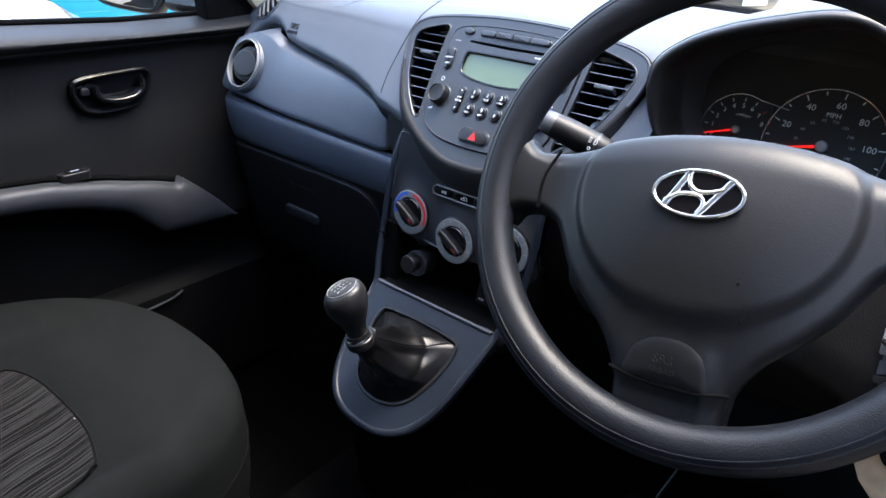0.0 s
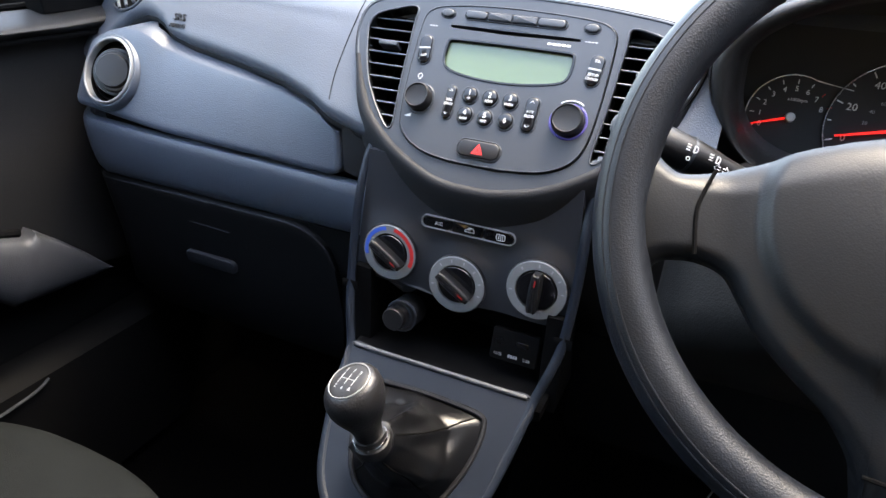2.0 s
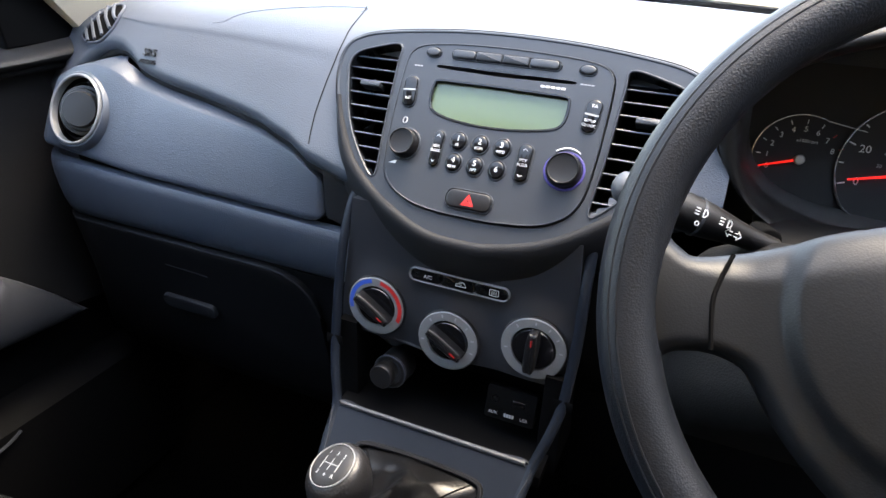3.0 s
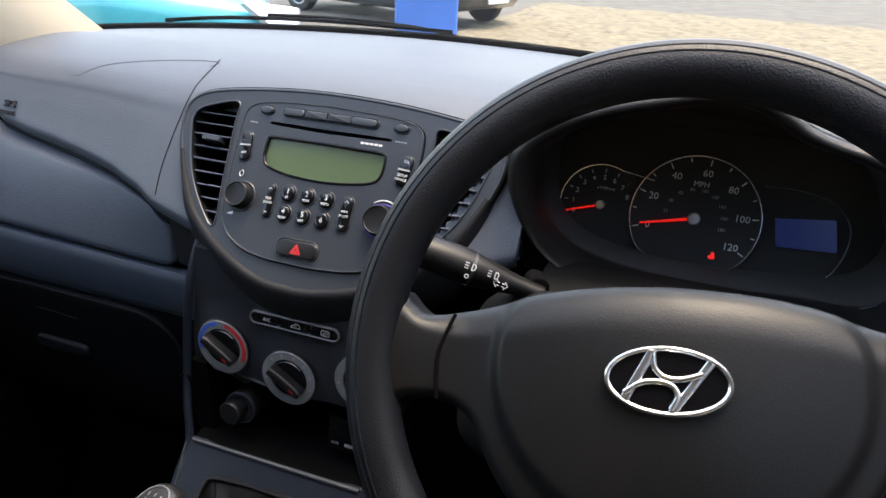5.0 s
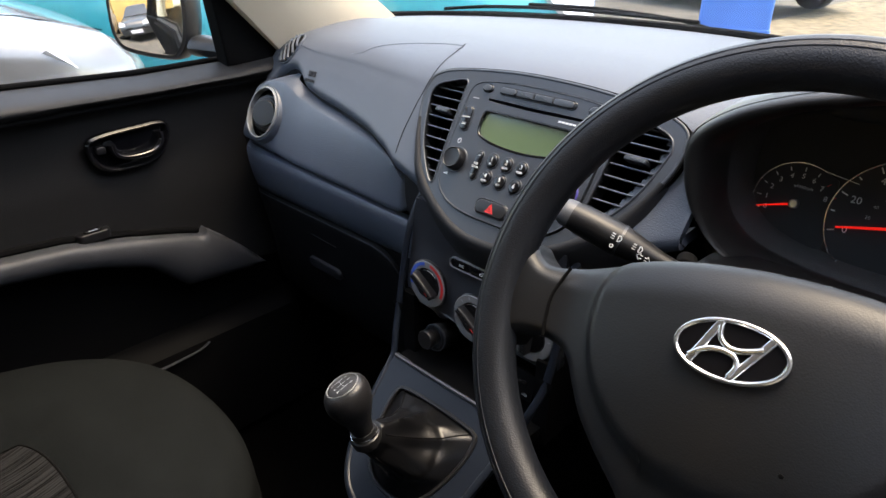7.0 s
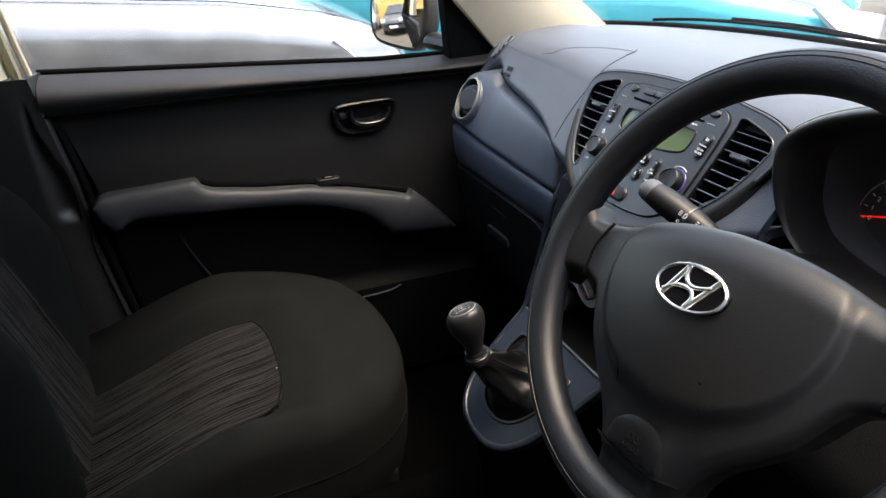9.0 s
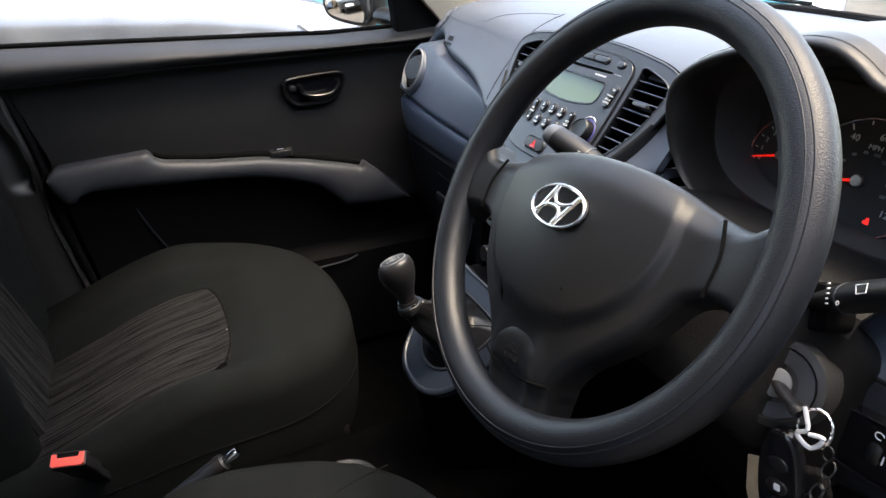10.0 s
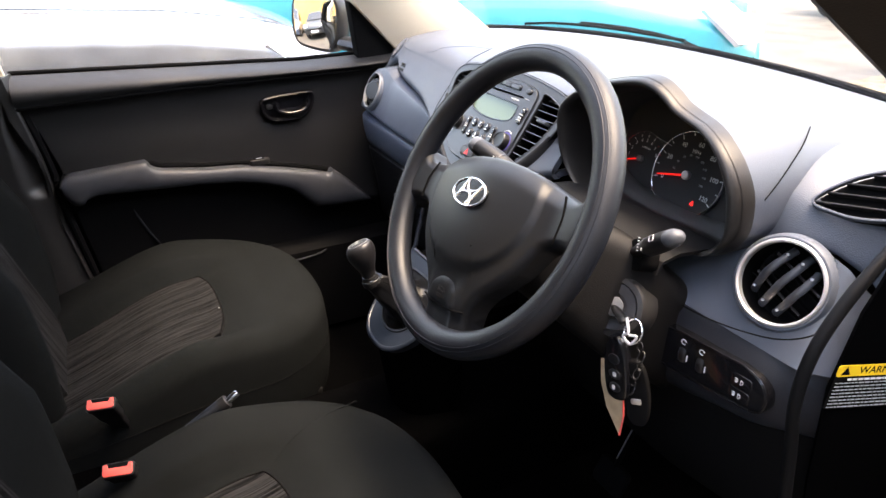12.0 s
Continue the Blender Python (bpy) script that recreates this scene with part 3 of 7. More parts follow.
sg.visible_shadow = False
# black mirror corner and window frame
corner = [(0.206, 1.000), (0.34, 1.000), (0.335, 1.02), (0.265, 1.133), (0.09, 1.32), (0.02, 1.32), (0.190, 1.140)]
mm = Matrix(((0, 0, 1, -0.640), (1, 0, 0, 0), (0, 1, 0, 0), (0, 0, 0, 1)))
part("trim_mirror_corner", plate(corner, -0.02, 0.012, 0.004, mm), SOFTBLACK, None, "black corner cover in front of the window", category="trim", kind="structure")


def build_mirror():
    t = thing("door_mirror", "black outside mirror with pale reflections", "mirror", (-0.80, 0.12, 1.03))
    m = frame_at((-0.800, 0.162, 1.070), (0.82, 0.57, 0.0), (0, 0.07, 1))
    o = curve_pts([(-0.078, -0.01), (-0.07, -0.045), (-0.045, -0.062), (0.03, -0.072), (0.052, -0.062), (0.068, -0.03), (0.072, 0.03), (0.06, 0.062), (0.03, 0.07), (-0.04, 0.068), (-0.072, 0.05)], 6, True)
    secs = []
    for w, k in ((0.006, 1.0), (0.0, 1.04), (-0.03, 1.05), (-0.06, 0.92), (-0.085, 0.6)):
        secs.append([tuple(m @ Vector((u * k, v * k, w))) for u, v in o])
    part("shell", loft(secs), BLACK, t)
    part("glass", plate(inset(o, 0.006), 0.003, 0.0075, 0.001, m), MIRROR, t, "mirror glass")
    part("arm", tube(curve_pts([(-0.745, 0.215, 1.020), (-0.70, 0.235, 1.018), (-0.65, 0.25, 1.018)], 4), [0.03, 0.032, 0.03, 0.03, 0.03, 0.03, 0.03, 0.03, 0.034], 12, flat=0.6), BLACK, t)


build_mirror()


# ---- dashboard ----
LIP_X = [-0.66, -0.60, -0.56, -0.53, -0.50, -0.475, -0.455, -0.440, -0.40, -0.345, -0.30, -0.25, -0.204, -0.179, -0.14, -0.107, -0.076, -0.035, 0.0, 0.035, 0.076, 0.107, 0.14, 0.179, 0.215]
LIP_Z = [0.955, 0.964, 0.984, 0.998, 1.005, 1.004, 0.997, 0.988, 0.980, 0.973, 0.968, 0.962, 0.950, 0.938, 0.928, 0.921, 0.913, 0.908, 0.906, 0.908, 0.913, 0.921, 0.928, 0.938, 0.953]


def lip_z(x):
    return interp(x, LIP_X, LIP_Z)


def face_y(z):
    """Depth of the dashboard's rolled face at height z."""
    return interp(z, [0.88, 0.90, 0.942, 0.99, 1.02, 1.045, 1.062, 1.075, 1.085], [0.132, 0.140, 0.166, 0.200, 0.222, 0.243, 0.265, 0.300, 0.345])


def pad_column(x, n=30):
    """From the windscreen over the top and down the face to the lip."""
    w = ws_line(x)
    zl = lip_z(x)
    e = abs(x)
    drop = 0.030 * smoothstep(0.50, 0.67, e) * (1 if x < 0 else 0.8)
    back = 0.045 * smoothstep(0.44, 0.64, e) + (0.020 * smoothstep(0.17, 0.36, e) if x < 0 else 0.0)
    q = x * x
    pts = [(w[1], w[2]), (w[1] - 0.10, w[2] + 0.004), (0.40, 1.082 - 0.05 * q), (0.345, 1.079 - 0.04 * q), (0.300, 1.072 - 0.03 * q), (0.265, 1.060 - 0.01 * q), (0.243, 1.045)]
    r = 0.012 + 0.003 * smoothstep(0.24, 0.12, e)
    z0 = zl + 1.54 * r
    for i in range(1, 7):
        zz = 1.045 + (z0 - 1.045) * i / 6
        pts.append((face_y(zz), zz))
    cy, cz = face_y(z0) + 0.84 * r, z0 - 0.54 * r
    for a in (175, 205, 235, 262, 285, 310):
        pts.append((cy + r * math.cos(radians(a)), cz + r * math.sin(radians(a))))
    pts.append((cy + 0.03, cz - r * 0.7))
    line = [(pts[0][0], pts[0][1])] + pts[1:]
    out = []
    for y, zz in curve_pts(line, 5):
        f = smoothstep(0.60, 0.30, y)
        v = (zz - 0.942) / 0.84
        half = interp(v, [-0.030, -0.0085, 0.0155, 0.0425, 0.0712, 0.101, 0.126, 0.140], [0.030, 0.0926, 0.1228, 0.142, 0.1572, 0.1655, 0.164, 0.150]) - 0.006
        hollow = 0.07 if e < half and zl + 0.026 < zz < 1.040 and y < 0.25 else 0.0
        out.append((x, y + back * f + hollow, zz - drop * f))
    return out


def build_dashboard():
    d = thing("dashboard", "dark grey grained plastic dashboard of a small car", "dashboard", (0, 0.40, 0.80))
    cols = [pad_column(x) for x in np.concatenate([np.linspace(-0.665, -0.21, 40), np.linspace(-0.206, 0.2085, 110)])]
    left = shell(cols, -0.010)
    # behind the instruments the top stops short
    mid = []
    for x in np.linspace(0.20, 0.532, 24):
        w = ws_line(x)
        mid.append(curve_pts([(x, w[1], w[2]), (x, w[1] - 0.08, w[2] + 0.005), (x, 0.41, w[2] + 0.010), (x, 0.37, w[2] + 0.007), (x, 0.350, w[2]), (x, 0.345, 1.02), (x, 0.345, 0.90)], 3))
    right = []
    for x in np.linspace(0.520, 0.665, 24):
        zl = interp(x, [0.53, 0.574, 0.603, 0.634, 0.665], [0.980, 0.998, 1.000, 0.988, 0.955])
        w = ws_line(x)
        drop, back = 0.02 * smoothstep(0.52, 0.67, x), 0.045 * smoothstep(0.54, 0.68, x)
        pts = [(w[1], w[2]), (w[1] - 0.09, w[2] + 0.005), (0.41, w[2] + 0.010), (0.35, w[2] + 0.007), (0.30, w[2] - 0.002), (0.268, 1.038), (0.250, 1.02), (0.238, zl), (0.241, zl - 0.008), (0.262, zl - 0.010)]
        right.append([(x, y + back * smoothstep(0.5, 0.3, y), z - drop * smoothstep(0.5, 0.3, y)) for y, z in curve_pts(pts, 3)])
    part("upper_pad", join(left, shell(mid, -0.010), shell(right, -0.010)), DASH, d, "soft dark grey top with airbag seam")

    # passenger shelf: a proud tongue with rounded borders, set under the pad's rolled edge
    X1 = -0.163
    rows = []
    us = [X1 - 0.45 * q for q in np.concatenate([np.linspace(0, 1, 15)[:-1] ** 2 * 0.09, np.linspace(0.09, 1.0, 90)])][::-1]
    for t in [-0.06, 0.0, 0.012, 0.03, 0.06] + list(np.linspace(0.09, 0.91, 26)) + [0.94, 0.965, 0.985, 0.996, 1.0, 1.03]:
        r = []
        for x in us:
            zt = lip_z(x) - 0.009 - 0.060 * smoothstep(-0.555, -0.625, x)
            zb = interp(x, [-0.60, -0.568, -0.427, -0.278, -0.163], [0.903, 0.898, 0.883, 0.878, 0.874])
            q = max(0.0, (x - (X1 - 0.020)) / 0.020)
            cr = 1 - math.sqrt(max(0.0, 1 - q * q))
            zt, zb = zt - 0.014 * cr, zb + 0.016 * cr
            tt = min(max(t, 0.0), 1.0)
            h = zt - zb
            k = min(max(((X1 - x) * 1.2 + 0.0005) / 0.012, 0.0), 1.0)
            kb = min(max((1 - tt) * h / 0.010, 0.0), 1.0)
            over = max(0.011 * (1 - math.sqrt(max(0.0, 1 - (1 - k) ** 2))), 0.007 * (1 - math.sqrt(max(0.0, 1 - (1 - kb) ** 2))))
            over += 0.02 + 0.07 * smoothstep(-0.46, -0.52, x) if t < 0 else 0.012 if t > 1 else 0.0
            ytop = min(0.220, face_y(lip_z(x)) + 0.024)
            y = ytop + (0.180 - ytop) * tt ** 0.8 - 0.003 + over + 0.10 * smoothstep(-0.555, -0.66, x)
            z = zt * (1 - t) + zb * t
            r.append((x, y, z))
        rows.append(r)
    part("shelf_panel", holed(shell(rows, 0.0015), -0.511, 0.945, 0.0425, 0.92), BAND, d, "lighter blue-grey shelf panel with rounded end", sharp=60)
    # Dark tube stands in for the shade under the pad's lip.
    edge = []
    for x in np.linspace(-0.640, -0.128, 70):
        y, z = min(((p[1], p[2]) for p in pad_column(x)[18:]), key=lambda q: q[1])
        edge.append((x, y + 0.001, z + 0.0010))
    part("pad_edge", tube(curve_pts(edge, 2), 0.0080, 12, up=(0, 1, 0)), PADSHADE, d, "added roll carrying the shade under the pad's edge")
    part("shelf_back", shell([[(x, 0.245, z) for x in np.linspace(-0.50, -0.11, 12)] for z in (0.965, 0.93, 0.87)], 0.004), SOFTBLACK, d)
    rows = []
    for y, dz in ((0.186, 0.012), (0.1795, 0.0), (0.1795, -0.012), (0.180, -0.03), (0.183, -0.055)):
        rows.append([(x, y, min(lip_z(x) + 0.004, 0.938) + dz) for x in np.linspace(-0.1605, -0.106, 10)])
    part("shelf_end", shell(rows, 0.006), PADSHADE, d)
    # band below the shelf, glovebox and knee panel
    xs = np.linspace(-0.665, -0.108, 40)
    rows = []
    for y, z in ((0.190, 0.8785), (0.1800, 0.8765), (0.1772, 0.872), (0.1768, 0.864), (0.1778, 0.852), (0.1800, 0.838), (0.1835, 0.823), (0.1880, 0.811), (0.1940, 0.803), (0.204, 0.799)):
        k = smoothstep(0.80, 0.87, z)
        rows.append([(x, y + 0.10 * smoothstep(-0.545, -0.665, x), z + k * interp(x, [-0.67, -0.43, -0.108], [0.010, 0.0, -0.008])) for x in xs])
    part("lower_band", shell(rows, 0.010), BAND, d)
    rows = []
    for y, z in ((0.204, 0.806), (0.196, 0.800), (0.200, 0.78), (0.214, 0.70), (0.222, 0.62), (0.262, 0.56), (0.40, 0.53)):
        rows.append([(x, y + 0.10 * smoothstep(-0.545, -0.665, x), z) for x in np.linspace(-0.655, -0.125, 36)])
    part("glovebox_surround", shell(rows, 0.010), LIDSHADE, d)
    rows = []
    drop = ([-0.67, -0.25, -0.23, -0.21, -0.195, -0.186], [0.0, 0.0, -0.003, -0.012, -0.028, -0.055])
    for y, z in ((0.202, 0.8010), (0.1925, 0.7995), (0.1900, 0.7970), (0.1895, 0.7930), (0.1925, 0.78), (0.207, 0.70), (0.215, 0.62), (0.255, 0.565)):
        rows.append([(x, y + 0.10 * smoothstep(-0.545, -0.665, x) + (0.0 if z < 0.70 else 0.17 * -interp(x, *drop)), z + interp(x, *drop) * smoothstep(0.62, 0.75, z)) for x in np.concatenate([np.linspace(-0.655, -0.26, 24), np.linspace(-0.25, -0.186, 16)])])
    part("glovebox_lid", shell(rows, 0.008), LIDSHADE, d, "glovebox lid with the shade below the band in its colour")
    # Paler tube paints the highlight along the lid's edge.
    part("glovebox_lip", tube(rows[2], 0.0011, 6), LOWER, d, "thin paler edge carrying the lid's highlight")
    part("glovebox_crease", tube([(-0.413, 0.1965, 0.759), (-0.38, 0.1966, 0.7585), (-0.347, 0.1968, 0.757)], 0.0008, 6), LOWER, d)
    latch = plate(rrect(0.085, 0.020, 0.008, 4), -0.002, 0.004, 0.002, frame_at((-0.387, 0.2025, 0.703), (1, 0, 0), (0, -0.18, 1)))
    part("glovebox_latch", latch, LOWER, d, "flat pull handle")

    # driver's side face around the round vent
    xs = np.linspace(0.225, 0.665, 110)
    rows = []
    for k in range(50):
        t = k / 49
        r = []
        for x in xs:
            zt = interp(x, [0.225, 0.418, 0.475, 0.512, 0.574, 0.603, 0.634, 0.665], [0.90, 0.926, 0.945, 0.966, 0.993, 0.994, 0.984, 0.95])
            z = zt * (1 - t) + 0.885 * t
            y = 0.232 - 0.052 * t + 0.045 * smoothstep(0.63, 0.70, x)
            r.append((x, y, z))
        rows.append(r)
    part("driver_panel", holed(shell(rows, 0.0015), 0.584, 0.954, 0.0470), SHELF, d, "blue-grey panel beside the wheel")
    rows = []
    for y, z in ((0.184, 0.887), (0.172, 0.875), (0.166, 0.845), (0.168, 0.815), (0.178, 0.800)):
        rows.append([(x, y + 0.045 * smoothstep(0.60, 0.69, x), z - 0.035 * smoothstep(0.66, 0.44, x) * (1 if z < 0.87 else 0)) for x in np.linspace(0.112, 0.665, 36)])
    inner = [[p for p in r if p[0] < 0.460] for r in rows]
    outer = [[p for p in r if p[0] > 0.440] for r in rows]
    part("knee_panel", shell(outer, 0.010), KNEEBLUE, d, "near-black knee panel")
    # Inner part in matt black: the shadow under the dash put into colour.
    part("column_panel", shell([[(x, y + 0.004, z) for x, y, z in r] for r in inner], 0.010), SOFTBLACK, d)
    part("panel_seam", tube(curve_pts([(0.436, 0.1745, 0.8835), (0.52, 0.1745, 0.8870), (0.585, 0.1800, 0.8970), (0.622, 0.1870, 0.9110), (0.645, 0.196, 0.9330), (0.654, 0.212, 0.965)], 6), 0.0008, 6), SOFTBLACK, d, "fine joint round the vent")

    rows = []
    for y, z in ((0.186, 0.800), (0.182, 0.796), (0.190, 0.76), (0.21, 0.70), (0.24, 0.62), (0.30, 0.56), (0.42, 0.54)):
        rows.append([(x, y + 0.045 * smoothstep(0.60, 0.69, x), z - 0.035 * smoothstep(0.66, 0.44, x)) for x in np.linspace(0.112, 0.665, 36)])
    # Matt black again, for the shade below the knee panel.
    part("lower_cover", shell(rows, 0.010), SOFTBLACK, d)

    # hood over the instruments
    o = curve_pts([(0.205, 0.990), (0.191, 1.026), (0.194, 1.058), (0.222, 1.084), (0.262, 1.103), (0.305, 1.116), (0.345, 1.125), (0.374, 1.124), (0.396, 1.115), (0.414, 1.104), (0.437, 1.0965), (0.463, 1.0915), (0.488, 1.083), (0.512, 1.067),
                   (0.529, 1.044), (0.536, 1.018), (0.532, 0.985), (0.50, 0.952), (0.43, 0.940), (0.35, 0.938), (0.28, 0.944), (0.235, 0.960)], 5, True)
    c = np.array((0.36, 1.02))

    def grow(k, dz=0.0):
        out = []
        for p in o:
            kk = 1 - (1 - k) * (0.30 + 0.70 * smoothstep(0.95, 1.03, p[1])) if k < 1 else k
            out.append((c[0] + (p[0] - c[0]) * kk, c[1] + (p[1] - c[1]) * kk + dz * smoothstep(0.98, 1.03, p[1])))
        return out

    rings = []
    for y, k, dz in ((0.44, 0.96, -0.012), (0.36, 1.01, 0.002), (0.28, 1.025, 0.003), (0.222, 1.018, 0.001), (0.210, 1.012, 0.0), (0.2065, 1.004, 0.0), (0.2085, 1.001, 0.0), (0.2040, 0.996, 0.0), (0.1985, 0.980, 0.0), (0.1955, 0.955, 0.0), (0.1965, 0.925, 0.0), (0.203, 0.895, -0.001), (0.218, 0.872, -0.002), (0.25, 0.855, -0.004), (0.315, 0.84, -0.010), (0.350, 0.83, -0.012), (0.362, 0.60, -0.012), (0.364, 0.10, -0.010)):
        rings.append([(u, y + 0.02 * (1.05 - v) - (0.022 * smoothstep(0.43, 0.53, u) if y < 0.26 else 0.0), v) for u, v in grow(k, dz)])
    part("instrument_hood", loft(rings[:4], cap=False), DASH, d, "grey hood over the instruments")
    part("hood_rim", loft(rings[3:14], cap=False), HOODRIM, d, "dark smooth rim of the hood", sharp=85)
    part("hood_lining", loft(rings[13:], cap=False), HOODIN, d, "inner lining of the hood, lifted paler for haze", sharp=85)
    # cover between the column and the instruments
    part("column_cover", shell([[(x, y + 0.02 * ((x - 0.36) / 0.13) ** 2, z - 0.012 * ((x - 0.36) / 0.13) ** 2) for x in np.linspace(0.235, 0.49, 16)] for y, z in ((0.212, 0.955), (0.175, 0.962), (0.135, 0.966), (0.112, 0.962), (0.105, 0.950))], -0.005), SHROUD, d)
    # seams in the upper pad
    part("seam", tube(curve_pts([(-0.452, 0.236, 1.010), (-0.451, 0.254, 1.032), (-0.446, 0.266, 1.045)], 6), 0.0006, 6), DASH, d, "fine airbag seam")
    part("seam", tube(curve_pts([(0.475, 0.359, 1.0872), (0.501, 0.319, 1.0812), (0.519, 0.286, 1.0722), (0.530, 0.257, 1.0592), (0.5385, 0.231, 1.046), (0.5435, 0.207, 1.032)], 5), 0.0008, 6), SOFTBLACK, d, "dark joint in the pad")
    return d


dash = build_dashboard()


# ---- steering wheel ----
WHEEL = frame_at((0.339, -0.0075, 1.0046), (1, 0, 0), (0, 0.5, 0.866)) @ Matrix.Rotation(radians(8.5), 4, "Z")


def pad_w(u, v):
    dome = 0.030 * math.exp(-((u / 0.12) ** 2 + ((v + 0.03) / 0.13) ** 2)) - 0.010
    q = math.sqrt((u / 0.096) ** 2 + (v / 0.087) ** 2)
    low = smoothstep(-0.100, -0.118, v)
    ridge = 0.0040 * low * math.exp(-((u - 0.024) / 0.0075) ** 2) + 0.0020 * low * math.exp(-((u + 0.030) / 0.0070) ** 2)
    root = 0.0125 * smoothstep(0.112, 0.166, abs(u)) * math.exp(-(v / 0.060) ** 2)
    return dome + root + 0.005 * smoothstep(1.06, 0.96, q) + ridge - 0.0030 * smoothstep(-0.1375, -0.1405, v)


def build_wheel():
    s = thing("steering_wheel", "black three-spoke steering wheel with plain airbag cover", "steering wheel", tuple(WHEEL.translation))
    V, F = [], []
    n = 20
    for i in range(144):
        a = 2 * math.pi * i / 144
        for j in range(n):
            b = 2 * math.pi * j / n
            r = 0.0156 * (1 + 0.06 * math.cos(2 * b))
            V.append(tuple(WHEEL @ Vector(((0.1752 + r * math.cos(b)) * math.cos(a), (0.1752 + r * math.cos(b)) * math.sin(a), r * 1.08 * math.sin(b)))))
    for i in range(144):
        for j in range(n):
            p, q = i * n, ((i + 1) % 144) * n
            F.append((p + j, q + j, q + (j + 1) % n, p + (j + 1) % n))
    part("rim", (V, F), RUBBER, s, "thick grained rim")
    for b, rr in ((0.95, 0.00075), (1.25, 0.00060)):
        part("stitch_line", tube([tuple(WHEEL @ Vector(((0.1752 + 0.0158 * math.cos(b)) * math.cos(a), (0.1752 + 0.0158 * math.cos(b)) * math.sin(a), 0.0160 * math.sin(b)))) for a in np.linspace(0, 2 * math.pi, 120, endpoint=False)], rr, 6, closed=True, up=tuple(WHEEL.to_3x3() @ Vector((0, 0, 1)))), RUBBER, s)
    half = [(0.0, -0.168), (0.036, -0.168), (0.040, -0.150), (0.0435, -0.132), (0.056, -0.110), (0.074, -0.0915), (0.0825, -0.0825), (0.0945, -0.0683), (0.1040, -0.0522), (0.1145, -0.0345), (0.130, -0.0272), (0.145, -0.0266), (0.1545, -0.0297), (0.164, -0.0385),
            (0.171, 0.0), (0.164, 0.0385), (0.1505, 0.0292), (0.142, 0.0246), (0.1225, 0.0273), (0.097, 0.0335), (0.075, 0.0405), (0.040, 0.0462), (0.0, 0.0485)]
    fine = curve_pts(half, 8)
    k = max(range(len(fine)), key=lambda i: fine[i][0])
    under, over = fine[:k + 1], fine[k:][::-1]
    edge = np.array(mirror_u(curve_pts(half, 40)))
    cols = sorted(set(np.round(np.concatenate([np.linspace(0.0, 0.1700, 90), np.linspace(0.0355, 0.046, 22)]), 5)))
    secs = []
    for u in [-q for q in cols[:0:-1]] + cols:
        lo = interp(abs(u), [p[0] for p in under], [p[1] for p in under])
        hi = interp(abs(u), [p[0] for p in over], [p[1] for p in over])
        sec = []
        for t in np.linspace(0, math.pi, 46):
            v = lo + (hi - lo) * (1 - math.cos(t)) / 2
            d = float(np.min(np.hypot(edge[:, 0] - u, edge[:, 1] - v)))
            r = 0.009 + 0.017 * smoothstep(-0.01, 0.03, v) * smoothstep(0.150, 0.110, abs(u))
            q = max(0.0, 1 - d / r)
            sec.append(tuple(WHEEL @ Vector((u, v, pad_w(u, v) - (0.008 + 0.3 * r) * (1 - math.sqrt(max(0.0, 1 - q * q)))))))
        sec += [tuple(WHEEL @ Vector((u, hi * 0.98, pad_w(u, hi) - 0.032))), tuple(WHEEL @ Vector((u, lo * 0.98, pad_w(u, lo) - 0.032)))]
        secs.append(sec)
    part("airbag_cover", loft(secs), PADSKIN, s, "grained airbag cover and spokes")
    # joints
    for sx in (-1, 1):
        line = curve_pts([(sx * 0.1235, 0.0260), (sx * 0.1295, 0.0115), (sx * 0.1325, -0.001), (sx * 0.1318, -0.0245)], 6)
        part("joint", tube([tuple(WHEEL @ Vector((u, v, pad_w(u, v) + 0.0002))) for u, v in line], 0.0013, 6), SOFTBLACK, s, "dark gap between cover and spoke")
    line = curve_pts([(-0.0425, -0.1335), (-0.02, -0.1375), (0.0, -0.1385), (0.02, -0.1370), (0.0425, -0.1325)], 6)
    part("joint", tube([tuple(WHEEL @ Vector((u, v, pad_w(u, v) + 0.0002))) for u, v in line], 0.0013, 6), SOFTBLACK, s, "dark gap between cover and spoke")
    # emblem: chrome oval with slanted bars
    em = WHEEL @ Matrix.Translation((-0.0025, -0.0015, pad_w(0, 0.0) + 0.0004)) @ Matrix.Rotation(radians(-3), 4, "X")
    oo = disc(0.0318, 48, ry=0.0180)
    part("emblem_ground", plate(oo, -0.004, 0.0018, 0.0, em), GLOSS, s)
    part("emblem_ring", band(oo, disc(0.0291, 48, ry=0.0153), 0.0, 0.0034, em, 0.001), BRIGHT, s, "chrome oval ring")
    for pts in ([(-0.0240, -0.0110), (-0.0196, -0.0132), (-0.0044, 0.0165), (-0.0100, 0.0162)], [(0.0044, -0.0165), (-0.0006, -0.0166), (0.0196, 0.0132), (0.0240, 0.0110)]):
        part("emblem_bar", plate(pts, 0.0, 0.0030, 0.0012, em), BRIGHT, s, "slanted chrome bar")
    for line in ([(-0.0075, 0.0130, 0.002), (-0.0062, 0.0060, 0.002), (-0.0010, 0.0018, 0.002), (0.0070, 0.0016, 0.002), (0.0170, 0.0048, 0.002)], [(-0.0215, -0.0075, 0.002), (-0.0130, -0.0018, 0.002), (-0.0040, -0.0005, 0.002), (0.0030, -0.0026, 0.002), (0.0050, -0.0080, 0.002), (0.0020, -0.0140, 0.002)]):
        part("emblem_bar", moved(tube(curve_pts(line, 6), 0.0017, 10), em), BRIGHT, s, "curved chrome bar")
